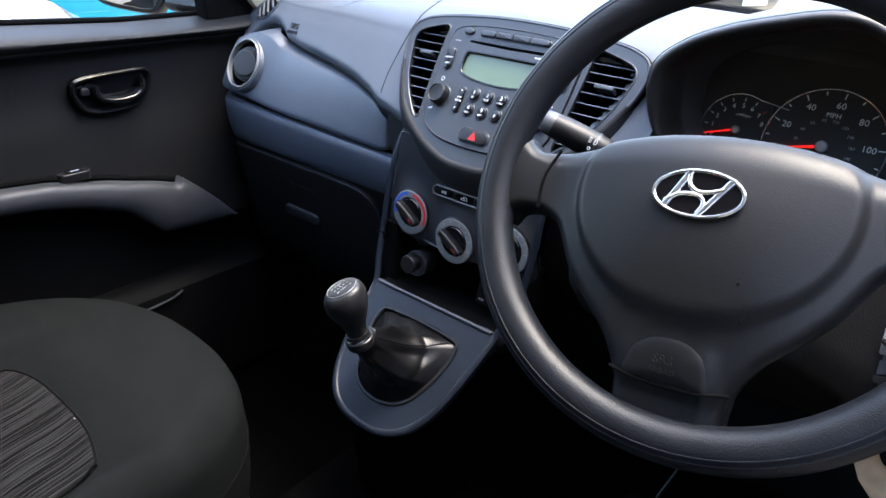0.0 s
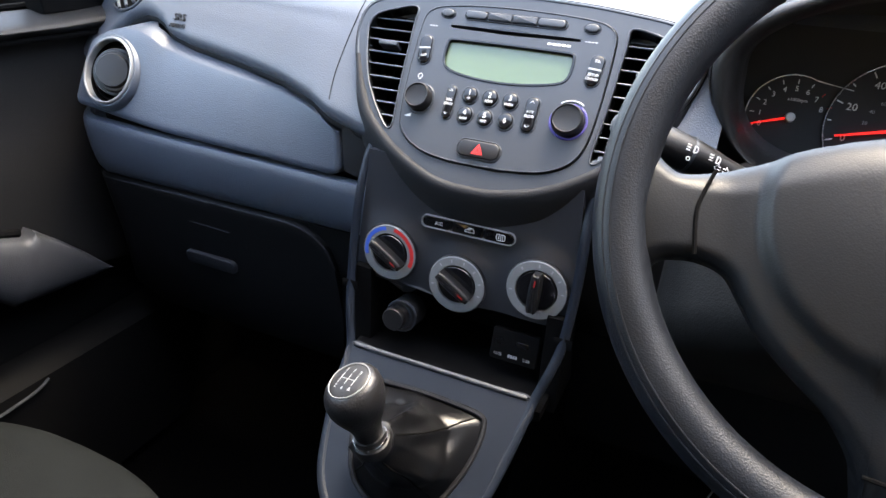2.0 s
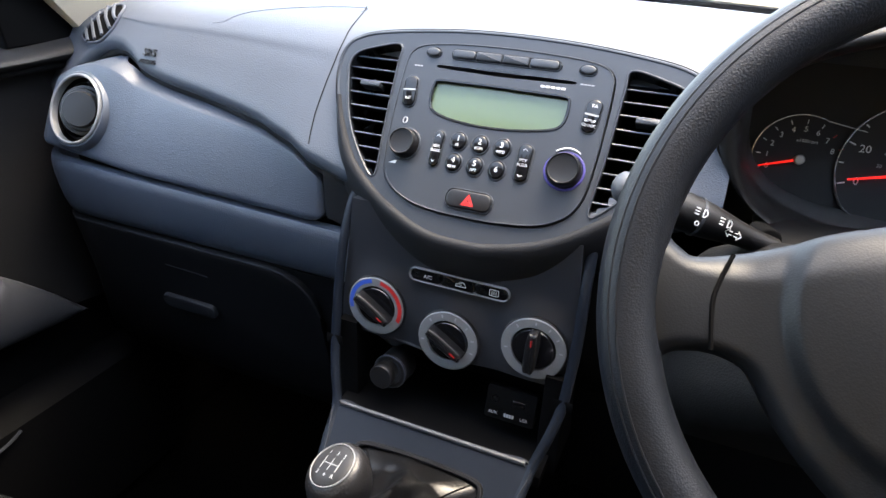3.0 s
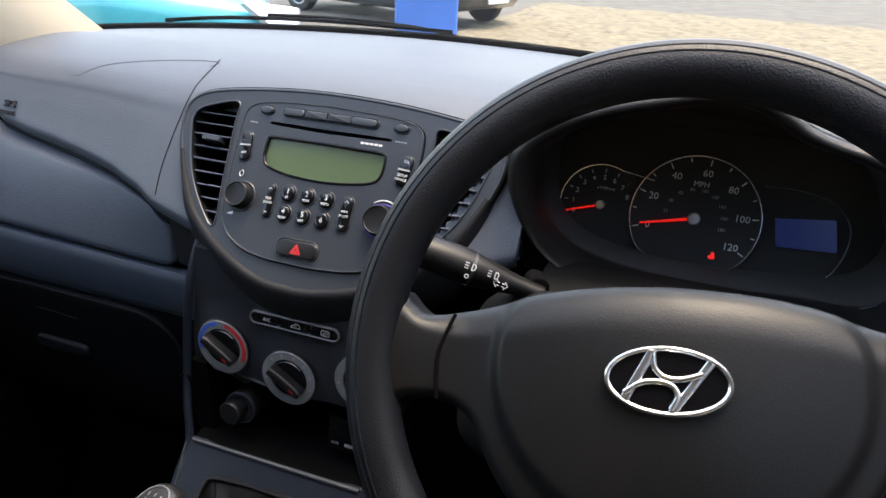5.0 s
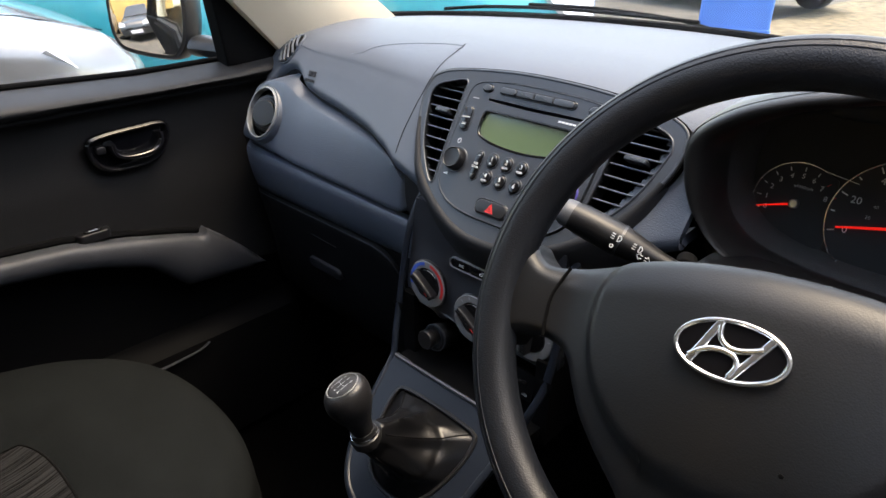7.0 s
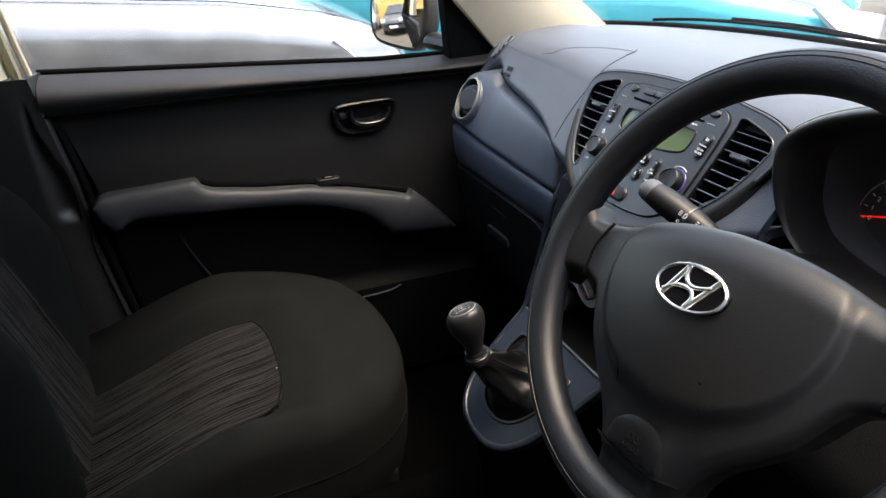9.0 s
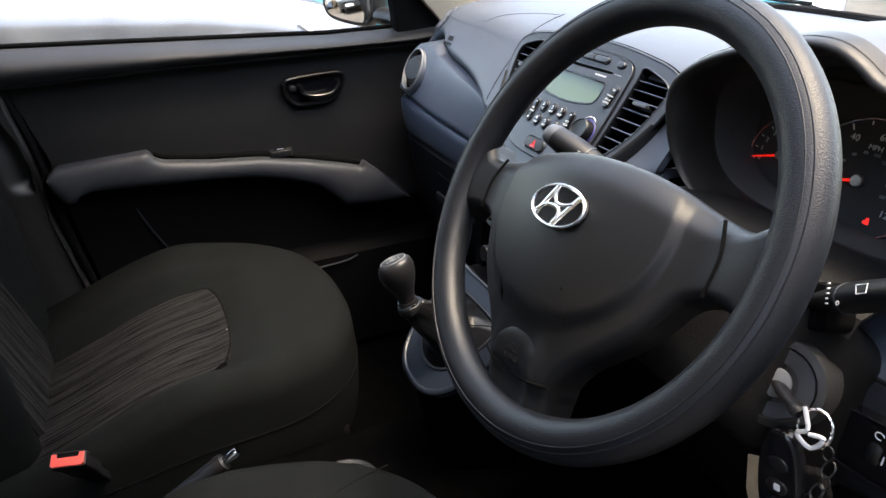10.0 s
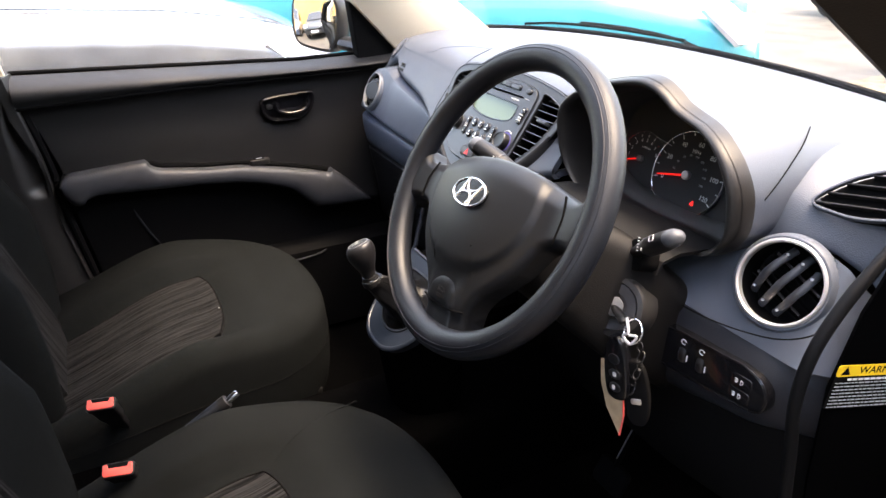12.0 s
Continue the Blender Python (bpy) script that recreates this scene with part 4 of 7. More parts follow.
    sr = WHEEL @ Matrix.Translation((-0.004, -0.121, pad_w(0, -0.121) + 0.0004)) @ Matrix.Rotation(radians(8), 4, "X")
    part("marking", join(lettering("SRS", 0.0095, sr @ T(0.0, 0.0015, 0.0024)), lettering("AIRBAG", 0.0055, sr @ T(0.0, -0.0065, 0.0022))), BLACK, s, "moulded airbag lettering")
    part("mark", plate(disc(0.0013, 12), 0.0, 0.0005, 0.0002, WHEEL @ Matrix.Translation((-0.004, -0.052, pad_w(0, -0.052)))), SOFTBLACK, s, "small scuff mark")
    # moulded dome carrying the lettering
    arch = curve_pts([(-0.030, -0.1345), (-0.0290, -0.124), (-0.024, -0.1135), (-0.013, -0.1062), (-0.001, -0.1045), (0.011, -0.1062), (0.021, -0.1135), (0.0255, -0.124), (0.0262, -0.1342), (0.013, -0.1362), (-0.014, -0.1363)], 5, True)
    loops = []
    for k, h in ((1.16, -0.0014), (1.06, -0.0002), (0.98, 0.0006), (0.88, 0.0013), (0.74, 0.0020), (0.50, 0.0025), (0.22, 0.0026), (0.01, 0.0026)):
        loops.append([tuple(WHEEL @ Vector((-0.002 + (u + 0.002) * k, -0.124 + (v + 0.124) * k, pad_w(u * k, -0.124 + (v + 0.124) * k) + h))) for u, v in arch])
    part("dome", loft(loops), PADSKIN, s)
    return s


build_wheel()


# ---- seats ----
def build_seat(cx, dy, name_label, wide=1.0, shift=0.0, back=0.0):
    s = thing("front_chair", name_label, "car seat", (cx, -0.35 + dy, 0.28), group="front seats")

    def top(x, y):
        z = 0.605 - 0.10 * smoothstep(-0.25, -0.62, y) + 0.006 * smoothstep(-0.05, -0.16, y)
        b = abs(x - shift)
        z -= 0.024 * smoothstep(0.172, 0.132, b) * smoothstep(-0.16, -0.27, y)
        z += 0.018 * smoothstep(0.125, 0.185, b) * smoothstep(-0.12, -0.3, y)
        return z

    half = [(0.0, -0.001), (0.055, -0.004), (0.110, -0.016), (0.160, -0.038), (0.205, -0.078), (0.240, -0.140), (0.256, -0.22), (0.262, -0.32), (0.264, -0.45), (0.258, -0.62)]
    line = [(u * wide, v) for u, v in curve_pts(half, 5)]
    o = [(-u, v) for u, v in line[:0:-1]] + line + [(u * wide, -0.62) for u in np.linspace(0.24, -0.24, 25)]
    mid, R, loops = (0.0, -0.34), 0.052, []
    for k in (0.0, 0.10, 0.20, 0.30, 0.38, 0.46, 0.53, 0.59, 0.64, 0.69, 0.74, 0.79, 0.84, 0.88, 0.91, 0.94, 0.965, 0.985, 0.996, 1.0):
        loop = []
        for u, v in o:
            x, y = mid[0] + (u - mid[0]) * k, mid[1] + (v - mid[1]) * k
            d = (1 - k) * math.hypot(u - mid[0], v - mid[1])
            if v <= -0.615:
                d = 0.258 * wide - abs(x)
            q = max(0.0, 1 - d / R)
            loop.append((cx + x, y + dy, top(x / wide, y) - R * (1 - math.sqrt(max(0.0, 1 - q * q)))))
        loops.append(loop)
    rim_z = [p[2] for p in loops[-1]]
    for dz, k in ((0.030, 1.008), (0.070, 1.010), (0.110, 1.004), (0.150, 0.985)):
        loops.append([(cx + u * k, mid[1] + (v - mid[1]) * k + dy, rim_z[i] * 0.35 + 0.545 * 0.65 - dz) for i, (u, v) in enumerate(o)])
    part("seat_cushion", loft(loops), CLOTH, s, "dark grey cloth cushion", sharp=70)
    part("seam", tube([(cx + u * 1.010, mid[1] + (v - mid[1]) * 1.010 + dy, rim_z[i] * 0.35 + 0.545 * 0.65 - 0.042) for i, (u, v) in enumerate(o)], 0.0009, 6), SOFTBLACK, s, "sewn seam round the cushion's side")
    # ribbed insert
    rows = []
    for i in range(22):
        v = i / 21
        y = -0.222 - 0.40 * v
        hw = 0.138 - 0.010 * max(0.0, 1 - v / 0.10) ** 2
        rows.append([(cx + shift + x, y + dy - 0.030 * (abs(x) / 0.145) ** 3 * (1 - v) ** 4, top((x + shift) / wide, y) + 0.0065 - 0.005 * (abs(x) / hw) ** 6) for x in np.linspace(-hw, hw, 25)])
    part("seat_insert", shell(rows, 0.012), RIBBED, s, "ribbed striped cloth insert")
    rim = [r[0] for r in rows[::-1]] + rows[0][1:-1] + [r[-1] for r in rows]
    part("seam", tube(rim, 0.0016, 6), SOFTBLACK, s, "dark seam round the insert")
    # seams from the insert's corners to the front, and round the cushion's border
    for sx in (-1, 1) if cx > 0 else ():
        line = [(sx * 0.128 + shift, -0.248), (sx * 0.150 + 0.6 * shift, -0.20), (sx * 0.168, -0.15), (sx * 0.182, -0.11), (sx * 0.190, -0.075)]
        part("seam", tube([(cx + u, v + dy, top(u / wide, v) - 0.0002) for u, v in curve_pts(line, 5)], 0.0009, 6), CLOTH, s, "sewn seam")
    # backrest with rounded side bolsters
    lean = frame_at((cx, -0.560 + back, 0.47), (-1, 0, 0), (0, -0.29, 0.957))

    def bulge(v):
        return interp(v, [0.0, 0.05, 0.15, 0.23, 0.29, 0.37, 0.44, 0.50, 0.62], [0.0, 0.015, 0.052, 0.072, 0.085, 0.076, 0.048, 0.026, 0.008])

    def half(v):
        return interp(v, [0.0, 0.06, 0.15, 0.30, 0.42, 0.50, 0.57, 0.62, 0.645], [0.190, 0.215, 0.235, 0.248, 0.245, 0.225, 0.190, 0.150, 0.10])

    def front(x, v):
        hw = half(v)
        a = abs(x) / hw
        b = bulge(v)
        r = max(0.0, (a - 0.74) / 0.26)
        th = interp(v, [0, 0.1, 0.5, 0.60, 0.645], [0.004, 0.006, 0.006, 0.0, -0.02])
        return th + b * smoothstep(0.44, 0.80, a) - (b + 0.10) * (1 - math.sqrt(max(0.0, 1 - r * r)))

    secs = []
    for v in np.linspace(0.0, 0.645, 34):
        hw = half(v)
        loop = [tuple(lean @ Vector((x * hw, v, front(x * hw, v)))) for x in np.sin(np.linspace(-math.pi / 2, math.pi / 2, 45))]
        loop += [tuple(lean @ Vector((hw * 0.97, v, -0.08))), tuple(lean @ Vector((0, v, -0.11))), tuple(lean @ Vector((-hw * 0.97, v, -0.08)))]
        secs.append(loop)
    part("backrest", loft(secs), CLOTH, s, "dark cloth backrest with side bolsters", sharp=60)
    rows = []
    for i in range(24):
        v = 0.02 + 0.53 * i / 23
        hw = interp(v, [0.0, 0.3, 0.45, 0.50, 0.55], [0.118, 0.128, 0.118, 0.100, 0.055])
        rows.append([tuple(lean @ Vector((x, v, front(x, v) + 0.003 - 0.003 * (abs(x) / hw) ** 8))) for x in np.linspace(-hw, hw, 19)])
    part("back_insert", shell(rows, 0.010), RIBBED, s, "ribbed striped cloth insert")
    for sx in (-1, 1):
        line = [(sx * interp(v, [0.0, 0.3, 0.45, 0.50, 0.55], [0.119, 0.129, 0.119, 0.101, 0.056]), v) for v in np.linspace(0.02, 0.55, 20)]
        part("seam", tube([tuple(lean @ Vector((x, v, front(x, v) + 0.0005))) for x, v in line], 0.0018, 6), SOFTBLACK, s, "sewn seam")
    part("seat_base", box(cx - 0.21, cx + 0.21, -0.58 + dy, -0.06 + dy, 0.26, 0.42, 0.01), SOFTBLACK, s)
    return s


build_seat(-0.365, -0.033, "dark grey cloth passenger seat with ribbed insert", 1.045, 0.052, 0.0)
build_seat(0.328, -0.048, "dark grey cloth driver's seat with ribbed insert", 1.06, 0.012, 0.028)


# ---- ground ----
ASPHALT = material("asphalt", (0.085, 0.078, 0.066), rough=0.9, grain=1.0, grain_scale=90, vary=0.35, vary_scale=2.2)
part("ground", ([(-300, -300, GROUND_Z), (300, -300, GROUND_Z), (300, 300, GROUND_Z), (-300, 300, GROUND_Z)], [(0, 1, 2, 3)]), ASPHALT, None, "sunlit worn asphalt yard", category="ground", kind="structure")


def build_lint():
    random.seed(11)
    bits = []
    for x, y in ((-0.31, -0.20), (-0.27, -0.26), (-0.235, -0.15), (-0.43, -0.17), (-0.20, -0.22), (0.30, -0.16)):
        bits.append(tube([(x, y, 0.604), (x + random.uniform(-0.002, 0.002), y + random.uniform(-0.003, 0.003), 0.6046)], 0.0009, 5))
    part("lint_specks", join(*bits), GREYPRINT, None, "pale lint specks lying on the seat cloth", category="lint", kind="stuff")


build_lint()


# ---- centre of the dashboard ----
RF = frame_at((0, 0.160, 0.942), (1, 0, 0), (0, 0.54, 0.84))


def plate_holes(outer, holes, w0, w1, m):
    """A slab with openings right through it."""
    bm = bmesh.new()
    edges, loops = [], []
    for o in [outer] + list(holes):
        vs = [bm.verts.new((p[0], p[1], w1)) for p in o]
        loops.append(vs)
        edges += [bm.edges.new((vs[i], vs[(i + 1) % len(vs)])) for i in range(len(vs))]
    bmesh.ops.triangle_fill(bm, edges=edges, use_beauty=True, use_dissolve=False)
    for vs in loops:
        low = [bm.verts.new((v.co.x, v.co.y, w0)) for v in vs]
        for i in range(len(vs)):
            j = (i + 1) % len(vs)
            bm.faces.new((vs[i], vs[j], low[j], low[i]))
    bmesh.ops.transform(bm, matrix=m, verts=bm.verts)
    return bm


def span(outline, v):
    """Where a level line crosses an outline."""
    us = []
    for i in range(len(outline)):
        (a, b), (c, d) = outline[i], outline[(i + 1) % len(outline)]
        if (b - v) * (d - v) < 0:
            us.append(a + (c - a) * (v - b) / (d - b))
    return (min(us), max(us)) if len(us) >= 2 else None


PANEL = curve_pts(mirror_u([(0.0, -0.0168), (0.030, -0.0160), (0.060, -0.0115), (0.081, -0.0010), (0.0915, 0.0135), (0.0955, 0.033), (0.0975, 0.070), (0.0975, 0.112), (0.0950, 0.131), (0.084, 0.1405), (0.060, 0.1445), (0.030, 0.1462), (0.0, 0.1468)]), 5, True)
VENT_R = curve_pts([(0.1030, 0.0060), (0.1135, 0.0150), (0.1330, 0.0410), (0.1455, 0.0665), (0.1545, 0.0980), (0.1560, 0.1130), (0.1500, 0.1250), (0.1310, 0.1335), (0.1090, 0.1380), (0.1075, 0.1200), (0.1060, 0.0800), (0.1035, 0.0410), (0.1010, 0.0150)], 5, True)
VENT_L = [(-u, v) for u, v in reversed(VENT_R)]
POD = curve_pts(mirror_u([(0.0, -0.0365), (0.026, -0.0350), (0.060, -0.0255), (0.0926, -0.0085), (0.1228, 0.0155), (0.1420, 0.0425), (0.1572, 0.0712), (0.1655, 0.1010), (0.1640, 0.1290), (0.1500, 0.1420), (0.120, 0.1495), (0.060, 0.1560), (0.0, 0.1580)]), 5, True)


def build_pod():
    d = dash
    hole = inset(PANEL, -0.0012)
    part("centre_surround", plate_holes(POD, [hole, VENT_L, VENT_R], -0.022, 0.0, RF), SMOOTH, d, "smooth grey surround of radio and vents")
    part("surround_edge", band(inset(POD, -0.0030), POD, -0.02, 0.0008, RF, 0.0008), SMOOTH, d)
    part("surround_gap", band(inset(POD, -0.0045), inset(POD, -0.0028), -0.02, -0.0012, RF), SOFTBLACK, d)
    for name, o in (("left", VENT_L), ("right", VENT_R)):
        h = part("air_vent", band(inset(o, -0.0022), o, -0.004, 0.0012, RF, 0.0008), SMOOTH, d, "slotted centre air vent")
        part("vent_well", plate(inset(o, -0.001), -0.055, -0.050, 0.0, RF), SOFTBLACK, h)
        part("vent_wall", band(inset(o, -0.0008), o, -0.052, -0.001, RF), SOFTBLACK, h)
        for k in range(9):
            v = 0.0190 + 0.0130 * k
            s = span(o, v)
            if not s:
                continue
            a, b = s
            tilt = -0.0025
            V = []
            for u in (a, b):
                V += [(u, v - 0.0006, -0.005), (u, v + 0.0006, -0.005), (u, v + 0.0006 - tilt, -0.024), (u, v - 0.0006 - tilt, -0.024)]
            part("blade", moved((V, [(0, 1, 2, 3), (4, 7, 6, 5), (0, 4, 5, 1), (1, 5, 6, 2), (2, 6, 7, 3), (3, 7, 4, 0)]), RF), SOFTBLACK, h)
            # Paler bead paints the light caught on the black blade's front edge.
            part("slat", moved(tube([(a, v, -0.0045), (b, v, -0.0045)], 0.00095, 8), RF), BAND, h)
        s = span(o, 0.0925)
        c = (s[0] + s[1]) / 2
        part("slider", plate(rrect(0.021, 0.0050, 0.001, 3, c, 0.0925), -0.012, 0.0015, 0.0012, RF), SMOOTH, h, "grey slider tab")
        for k in range(3):
            u = s[0] + (s[1] - s[0]) * (0.25 + 0.25 * k)
            part("guide_vane", plate(rrect(0.0012, 0.10, 0.0004, 2, u, 0.075), -0.046, -0.030, 0.0, RF), SOFTBLACK, h)


build_pod()


def build_centre_lip():
    """The pad's thick rolled edge that runs on under the centre face."""
    line = [p for p in POD if p[1] < 0.080]
    line = sorted(line, key=lambda p: math.atan2(p[0], 0.20 - p[1]))
    rows = []
    for i, (u, v) in enumerate(line):
        a, b = line[max(i - 1, 0)], line[min(i + 1, len(line) - 1)]
        t = Vector((b[0] - a[0], b[1] - a[1])).normalized()
        nu, nv = t.y, -t.x
        k = smoothstep(0.082, 0.015, v)
        D = 0.004 + 0.029 * k
        row = []
        for q, w in ((0.03, -0.0030), (0.06, 0.0008), (0.12, 0.0018), (0.22, 0.0004), (0.38, -0.0055), (0.55, -0.0130), (0.72, -0.0210), (0.87, -0.0300), (0.96, -0.0390), (0.90, -0.0480)):
            row.append(tuple(RF @ Vector((u + nu * D * q, v + nv * D * q, w * (0.35 + 0.65 * k)))))
        rows.append(row)
    # Lip darker than the pad: its shade is put into the colour.
    part("centre_lip", shell(rows, 0.002), PADSHADE, dash, "thick rolled edge under the radio", sharp=80)


build_centre_lip()


def pill(w, h, cu, cv, m, w1=0.0052, bev=0.0014, w0=0.001, a=0.0):
    o = rrect(w, h, min(w, h) / 2, 7)
    return plate(o, w0, w1, bev, m @ T(cu, cv, 0, a))


def rim_of(w, h, cu, cv, m, g=0.0012, a=0.0, r=None):
    r = r or min(w, h) / 2
    return band(rrect(w + 2 * g, h + 2 * g, r + g, 7), rrect(w, h, r, 7), 0.0008, 0.0034, m @ T(cu, cv, 0, a), 0.0004)


def build_radio():
    r = thing("car_radio", "dark grey built-in car radio with green display", "car radio", tuple(RF.translation))
    m = RF
    DISP = curve_pts(mirror_u([(0.0, 0.0672), (0.020, 0.0680), (0.040, 0.0705), (0.0555, 0.0745), (0.0615, 0.0800), (0.0632, 0.0900), (0.0625, 0.1000), (0.0595, 0.1036), (0.040, 0.1042), (0.0, 0.1046)]), 4, True)
    slot = curve_pts(mirror_u([(0.0, 0.1165), (0.02, 0.1170), (0.062, 0.1182), (0.0645, 0.1200), (0.062, 0.1217), (0.02, 0.1217), (0.0, 0.1217)]), 3, True)
    part("faceplate", plate_holes(PANEL, [inset(DISP, -0.001), slot], -0.020, 0.0022, m), SMOOTH, r, "dark grey faceplate")
    part("faceplate_edge", band(PANEL, inset(PANEL, 0.0014), 0.0, 0.0030, m, 0.0005), SMOOTH, r)
    part("display", plate(DISP, -0.02, -0.0010, 0.0, m), LCD, r, "unlit green liquid crystal display")
    part("display_rim", band(inset(DISP, -0.0022), inset(DISP, 0.0004), -0.002, 0.0030, m, 0.0006), GLOSS, r)
    part("slot_well", plate(inset(slot, -0.0005), -0.022, -0.014, 0.0, m), SOFTBLACK, r)
    part("slot_notch", plate(curve_pts([(-0.024, 0.1215), (0.0, 0.1235), (0.024, 0.1215), (0.0, 0.1210)], 5, True), 0.002, 0.0027, 0.0, m), GLOSS, r)
    # preset keys
    names = (("1", "FF"), ("2", "RDM"), ("3", "INFO"), ("4", "REW"), ("5", "RPT"), ("6", ""))
    for i, (t, sub) in enumerate(names):
        cu, cv = (-0.0215, -0.0010, 0.0195)[i % 3], (0.0500, 0.0300)[i // 3]
        b = part("button", plate(disc(0.0070, 28, cu, cv, 0.0078), 0.001, 0.0052, 0.0016, m), GLOSS, r, "round black preset key")
        part("button_rim", band(disc(0.0086, 28, cu, cv, 0.0094), disc(0.0072, 28, cu, cv, 0.0080), 0.0005, 0.0034, m, 0.0005), SMOOTH, b)
        part("mark", lettering(t, 0.0074, m @ T(cu, cv + (0.0020 if sub else 0.0), 0.0053), 0.0002), WHITE, b)
        if sub:
            part("mark", lettering(sub, 0.0036, m @ T(cu, cv - 0.0040, 0.0053), 0.0002), WHITE, b)
    for cu, rows in ((-0.0415, ("SEEK", "TRACK")), (0.0405, ("PTY", "FLDR"))):
        b = part("rocker", pill(0.0105, 0.0335, cu, 0.0400, m), GLOSS, r, "tall black rocker key")
        part("rocker_rim", rim_of(0.0105, 0.0335, cu, 0.0400, m), SMOOTH, b)
        for k, t in enumerate(rows):
            part("mark", lettering(t, 0.0036, m @ T(cu, 0.0420 - 0.0042 * k, 0.0053), 0.0002), WHITE, b)
        for s in (1, -1):
            part("arrow", moved(tube([(-0.0018, -0.001 * s, 0), (0, 0.001 * s, 0), (0.0018, -0.001 * s, 0)], 0.0003, 5), m @ T(cu, 0.040 + 0.0118 * s, 0.0053)), WHITE, b)
    for cu, a, rows in ((-0.0855, 5, (("AST", -0.0075),)), (0.0850, -5, (("TA", 0.0085), ("SETUP", -0.0050), ("CLOCK", -0.0090)))):
        b = part("rocker", pill(0.0125, 0.0300, cu, 0.0900, m, a=a), GLOSS, r, "tall black rocker key")
        part("rocker_rim", rim_of(0.0125, 0.0300, cu, 0.0900, m, a=a), SMOOTH, b)
        part("split", plate(rrect(0.0120, 0.0016, 0.0003, 2), 0.005, 0.0057, 0.0, m @ T(cu, 0.0905, 0, a)), GREYPRINT, b)
        for t, dv in rows:
            part("mark", lettering(t, 0.0046 if t == "TA" else 0.0036, m @ T(cu, 0.0900, 0, a) @ T(0, dv, 0.0053), 0.0002), WHITE, b)
    # volume and tune knobs
    for cu, rr, lab in ((-0.0765, 0.0128, "round black volume knob"), (0.0735, 0.0142, "round black tuning knob with violet ring")):
        k = part("knob", lathe([(rr * 1.02, 0.001), (rr * 1.02, 0.010), (rr * 0.98, 0.0125), (rr * 0.90, 0.0138), (rr * 0.84, 0.0128), (rr * 0.5, 0.0122), (0.0002, 0.0122)], 40, m @ T(cu, 0.0395)), BLACK, r, lab)
        part("knob_ring", band(disc(rr * 1.22, 40, cu, 0.0395), disc(rr * 1.06, 40, cu, 0.0395), 0.0005, 0.0030, m, 0.0006), SMOOTH if cu < 0 else material("violet_ring", (0.06, 0.05, 0.22), 0.35, vary=0.0), k)
    part("mark", moved(tube([(0.0180 * math.cos(a) + 0.0735, 0.0395 + 0.0200 * math.sin(a), 0.0027) for a in np.linspace(1.0, 2.2, 12)], 0.0007, 5), m), WHITE, r)
    part("mark", plate([(-0.0885, 0.0200), (-0.0815, 0.0200), (-0.0815, 0.0235)], 0.002, 0.0026, 0, m), WHITE, r)
    part("mark", moved(tube([(-0.0830 + 0.0022 * math.cos(a), 0.0620 + 0.0028 * math.sin(a), 0.0026) for a in np.linspace(0, 6.28, 14)], 0.0004, 5), m), WHITE, r)
    # row of keys over the slot
    for k in range(4):
        cu = -0.0378 + 0.0252 * k
        o = rrect(0.0244, 0.0086, 0.0036 if k in (0, 3) else 0.001, 4, cu, 0.1345)
        part("key", plate(o, 0.001, 0.0056, 0.0014, m), SMOOTH, r, "slim grey function key")
    part("key_rim", rim_of(0.1016, 0.0090, 0.0, 0.1345, m, r=0.0042), GLOSS, r)
    for cu in (-0.0715, 0.0730):
        b = part("key", plate(disc(0.0068, 24, cu, 0.1338, 0.0046), 0.001, 0.0054, 0.0016, m), SMOOTH, r, "oval grey key")
        part("key_rim", band(disc(0.0082, 24, cu, 0.1338, 0.0060), disc(0.0070, 24, cu, 0.1338, 0.0048), 0.0005, 0.0032, m, 0.0004), GLOSS, b)
    # unreadable small print
    part("mark", join(*[plate(rrect(0.0032, 0.0022, 0.0003, 2, 0.0405 + 0.0040 * k, 0.1125), 0.002, 0.0025, 0, m) for k in range(5)]), WHITE, r)
    part("mark", join(*[plate(rrect(0.0024, 0.0014, 0.0003, 2, -0.0870 + 0.0030 * k, 0.1180), 0.002, 0.0025, 0, m) for k in range(3)]), GREYPRINT, r)
    part("mark", join(*[plate(rrect(0.0024, 0.0012, 0.0003, 2, 0.0700 + 0.0032 * k, 0.1195), 0.002, 0.0025, 0, m) for k in range(4)]), GREYPRINT, r)
    return r


build_radio()


def build_hazard():
    h = thing("hazard_switch", "black hazard light switch with red triangle", "switch", tuple(RF @ Vector((0.0015, -0.001, 0))))
    m = RF @ T(0.0015, -0.0012)
    part("button", plate(rrect(0.0420, 0.0165, 0.007, 7), 0.001, 0.0052, 0.0018, m), BLACK, h)
    part("button_rim", band(rrect(0.0448, 0.0193, 0.0084, 7), rrect(0.0424, 0.0169, 0.0072, 7), 0.0005, 0.0042, m, 0.0006), SMOOTH, h)
    t = [(-0.0060, -0.0052), (0.0060, -0.0052), (0.0, 0.0055)]
    part("triangle", band(t, [(p[0] * 0.62, p[1] * 0.62 - 0.0004) for p in t], 0.0048, 0.0056, m), RED, h, "red warning triangle")
    part("triangle", band([(p[0] * 0.5, p[1] * 0.5 - 0.0006) for p in t], [(p[0] * 0.22, p[1] * 0.22 - 0.0006) for p in t], 0.0048, 0.0056, m), RED, h, "red warning triangle")


build_hazard()


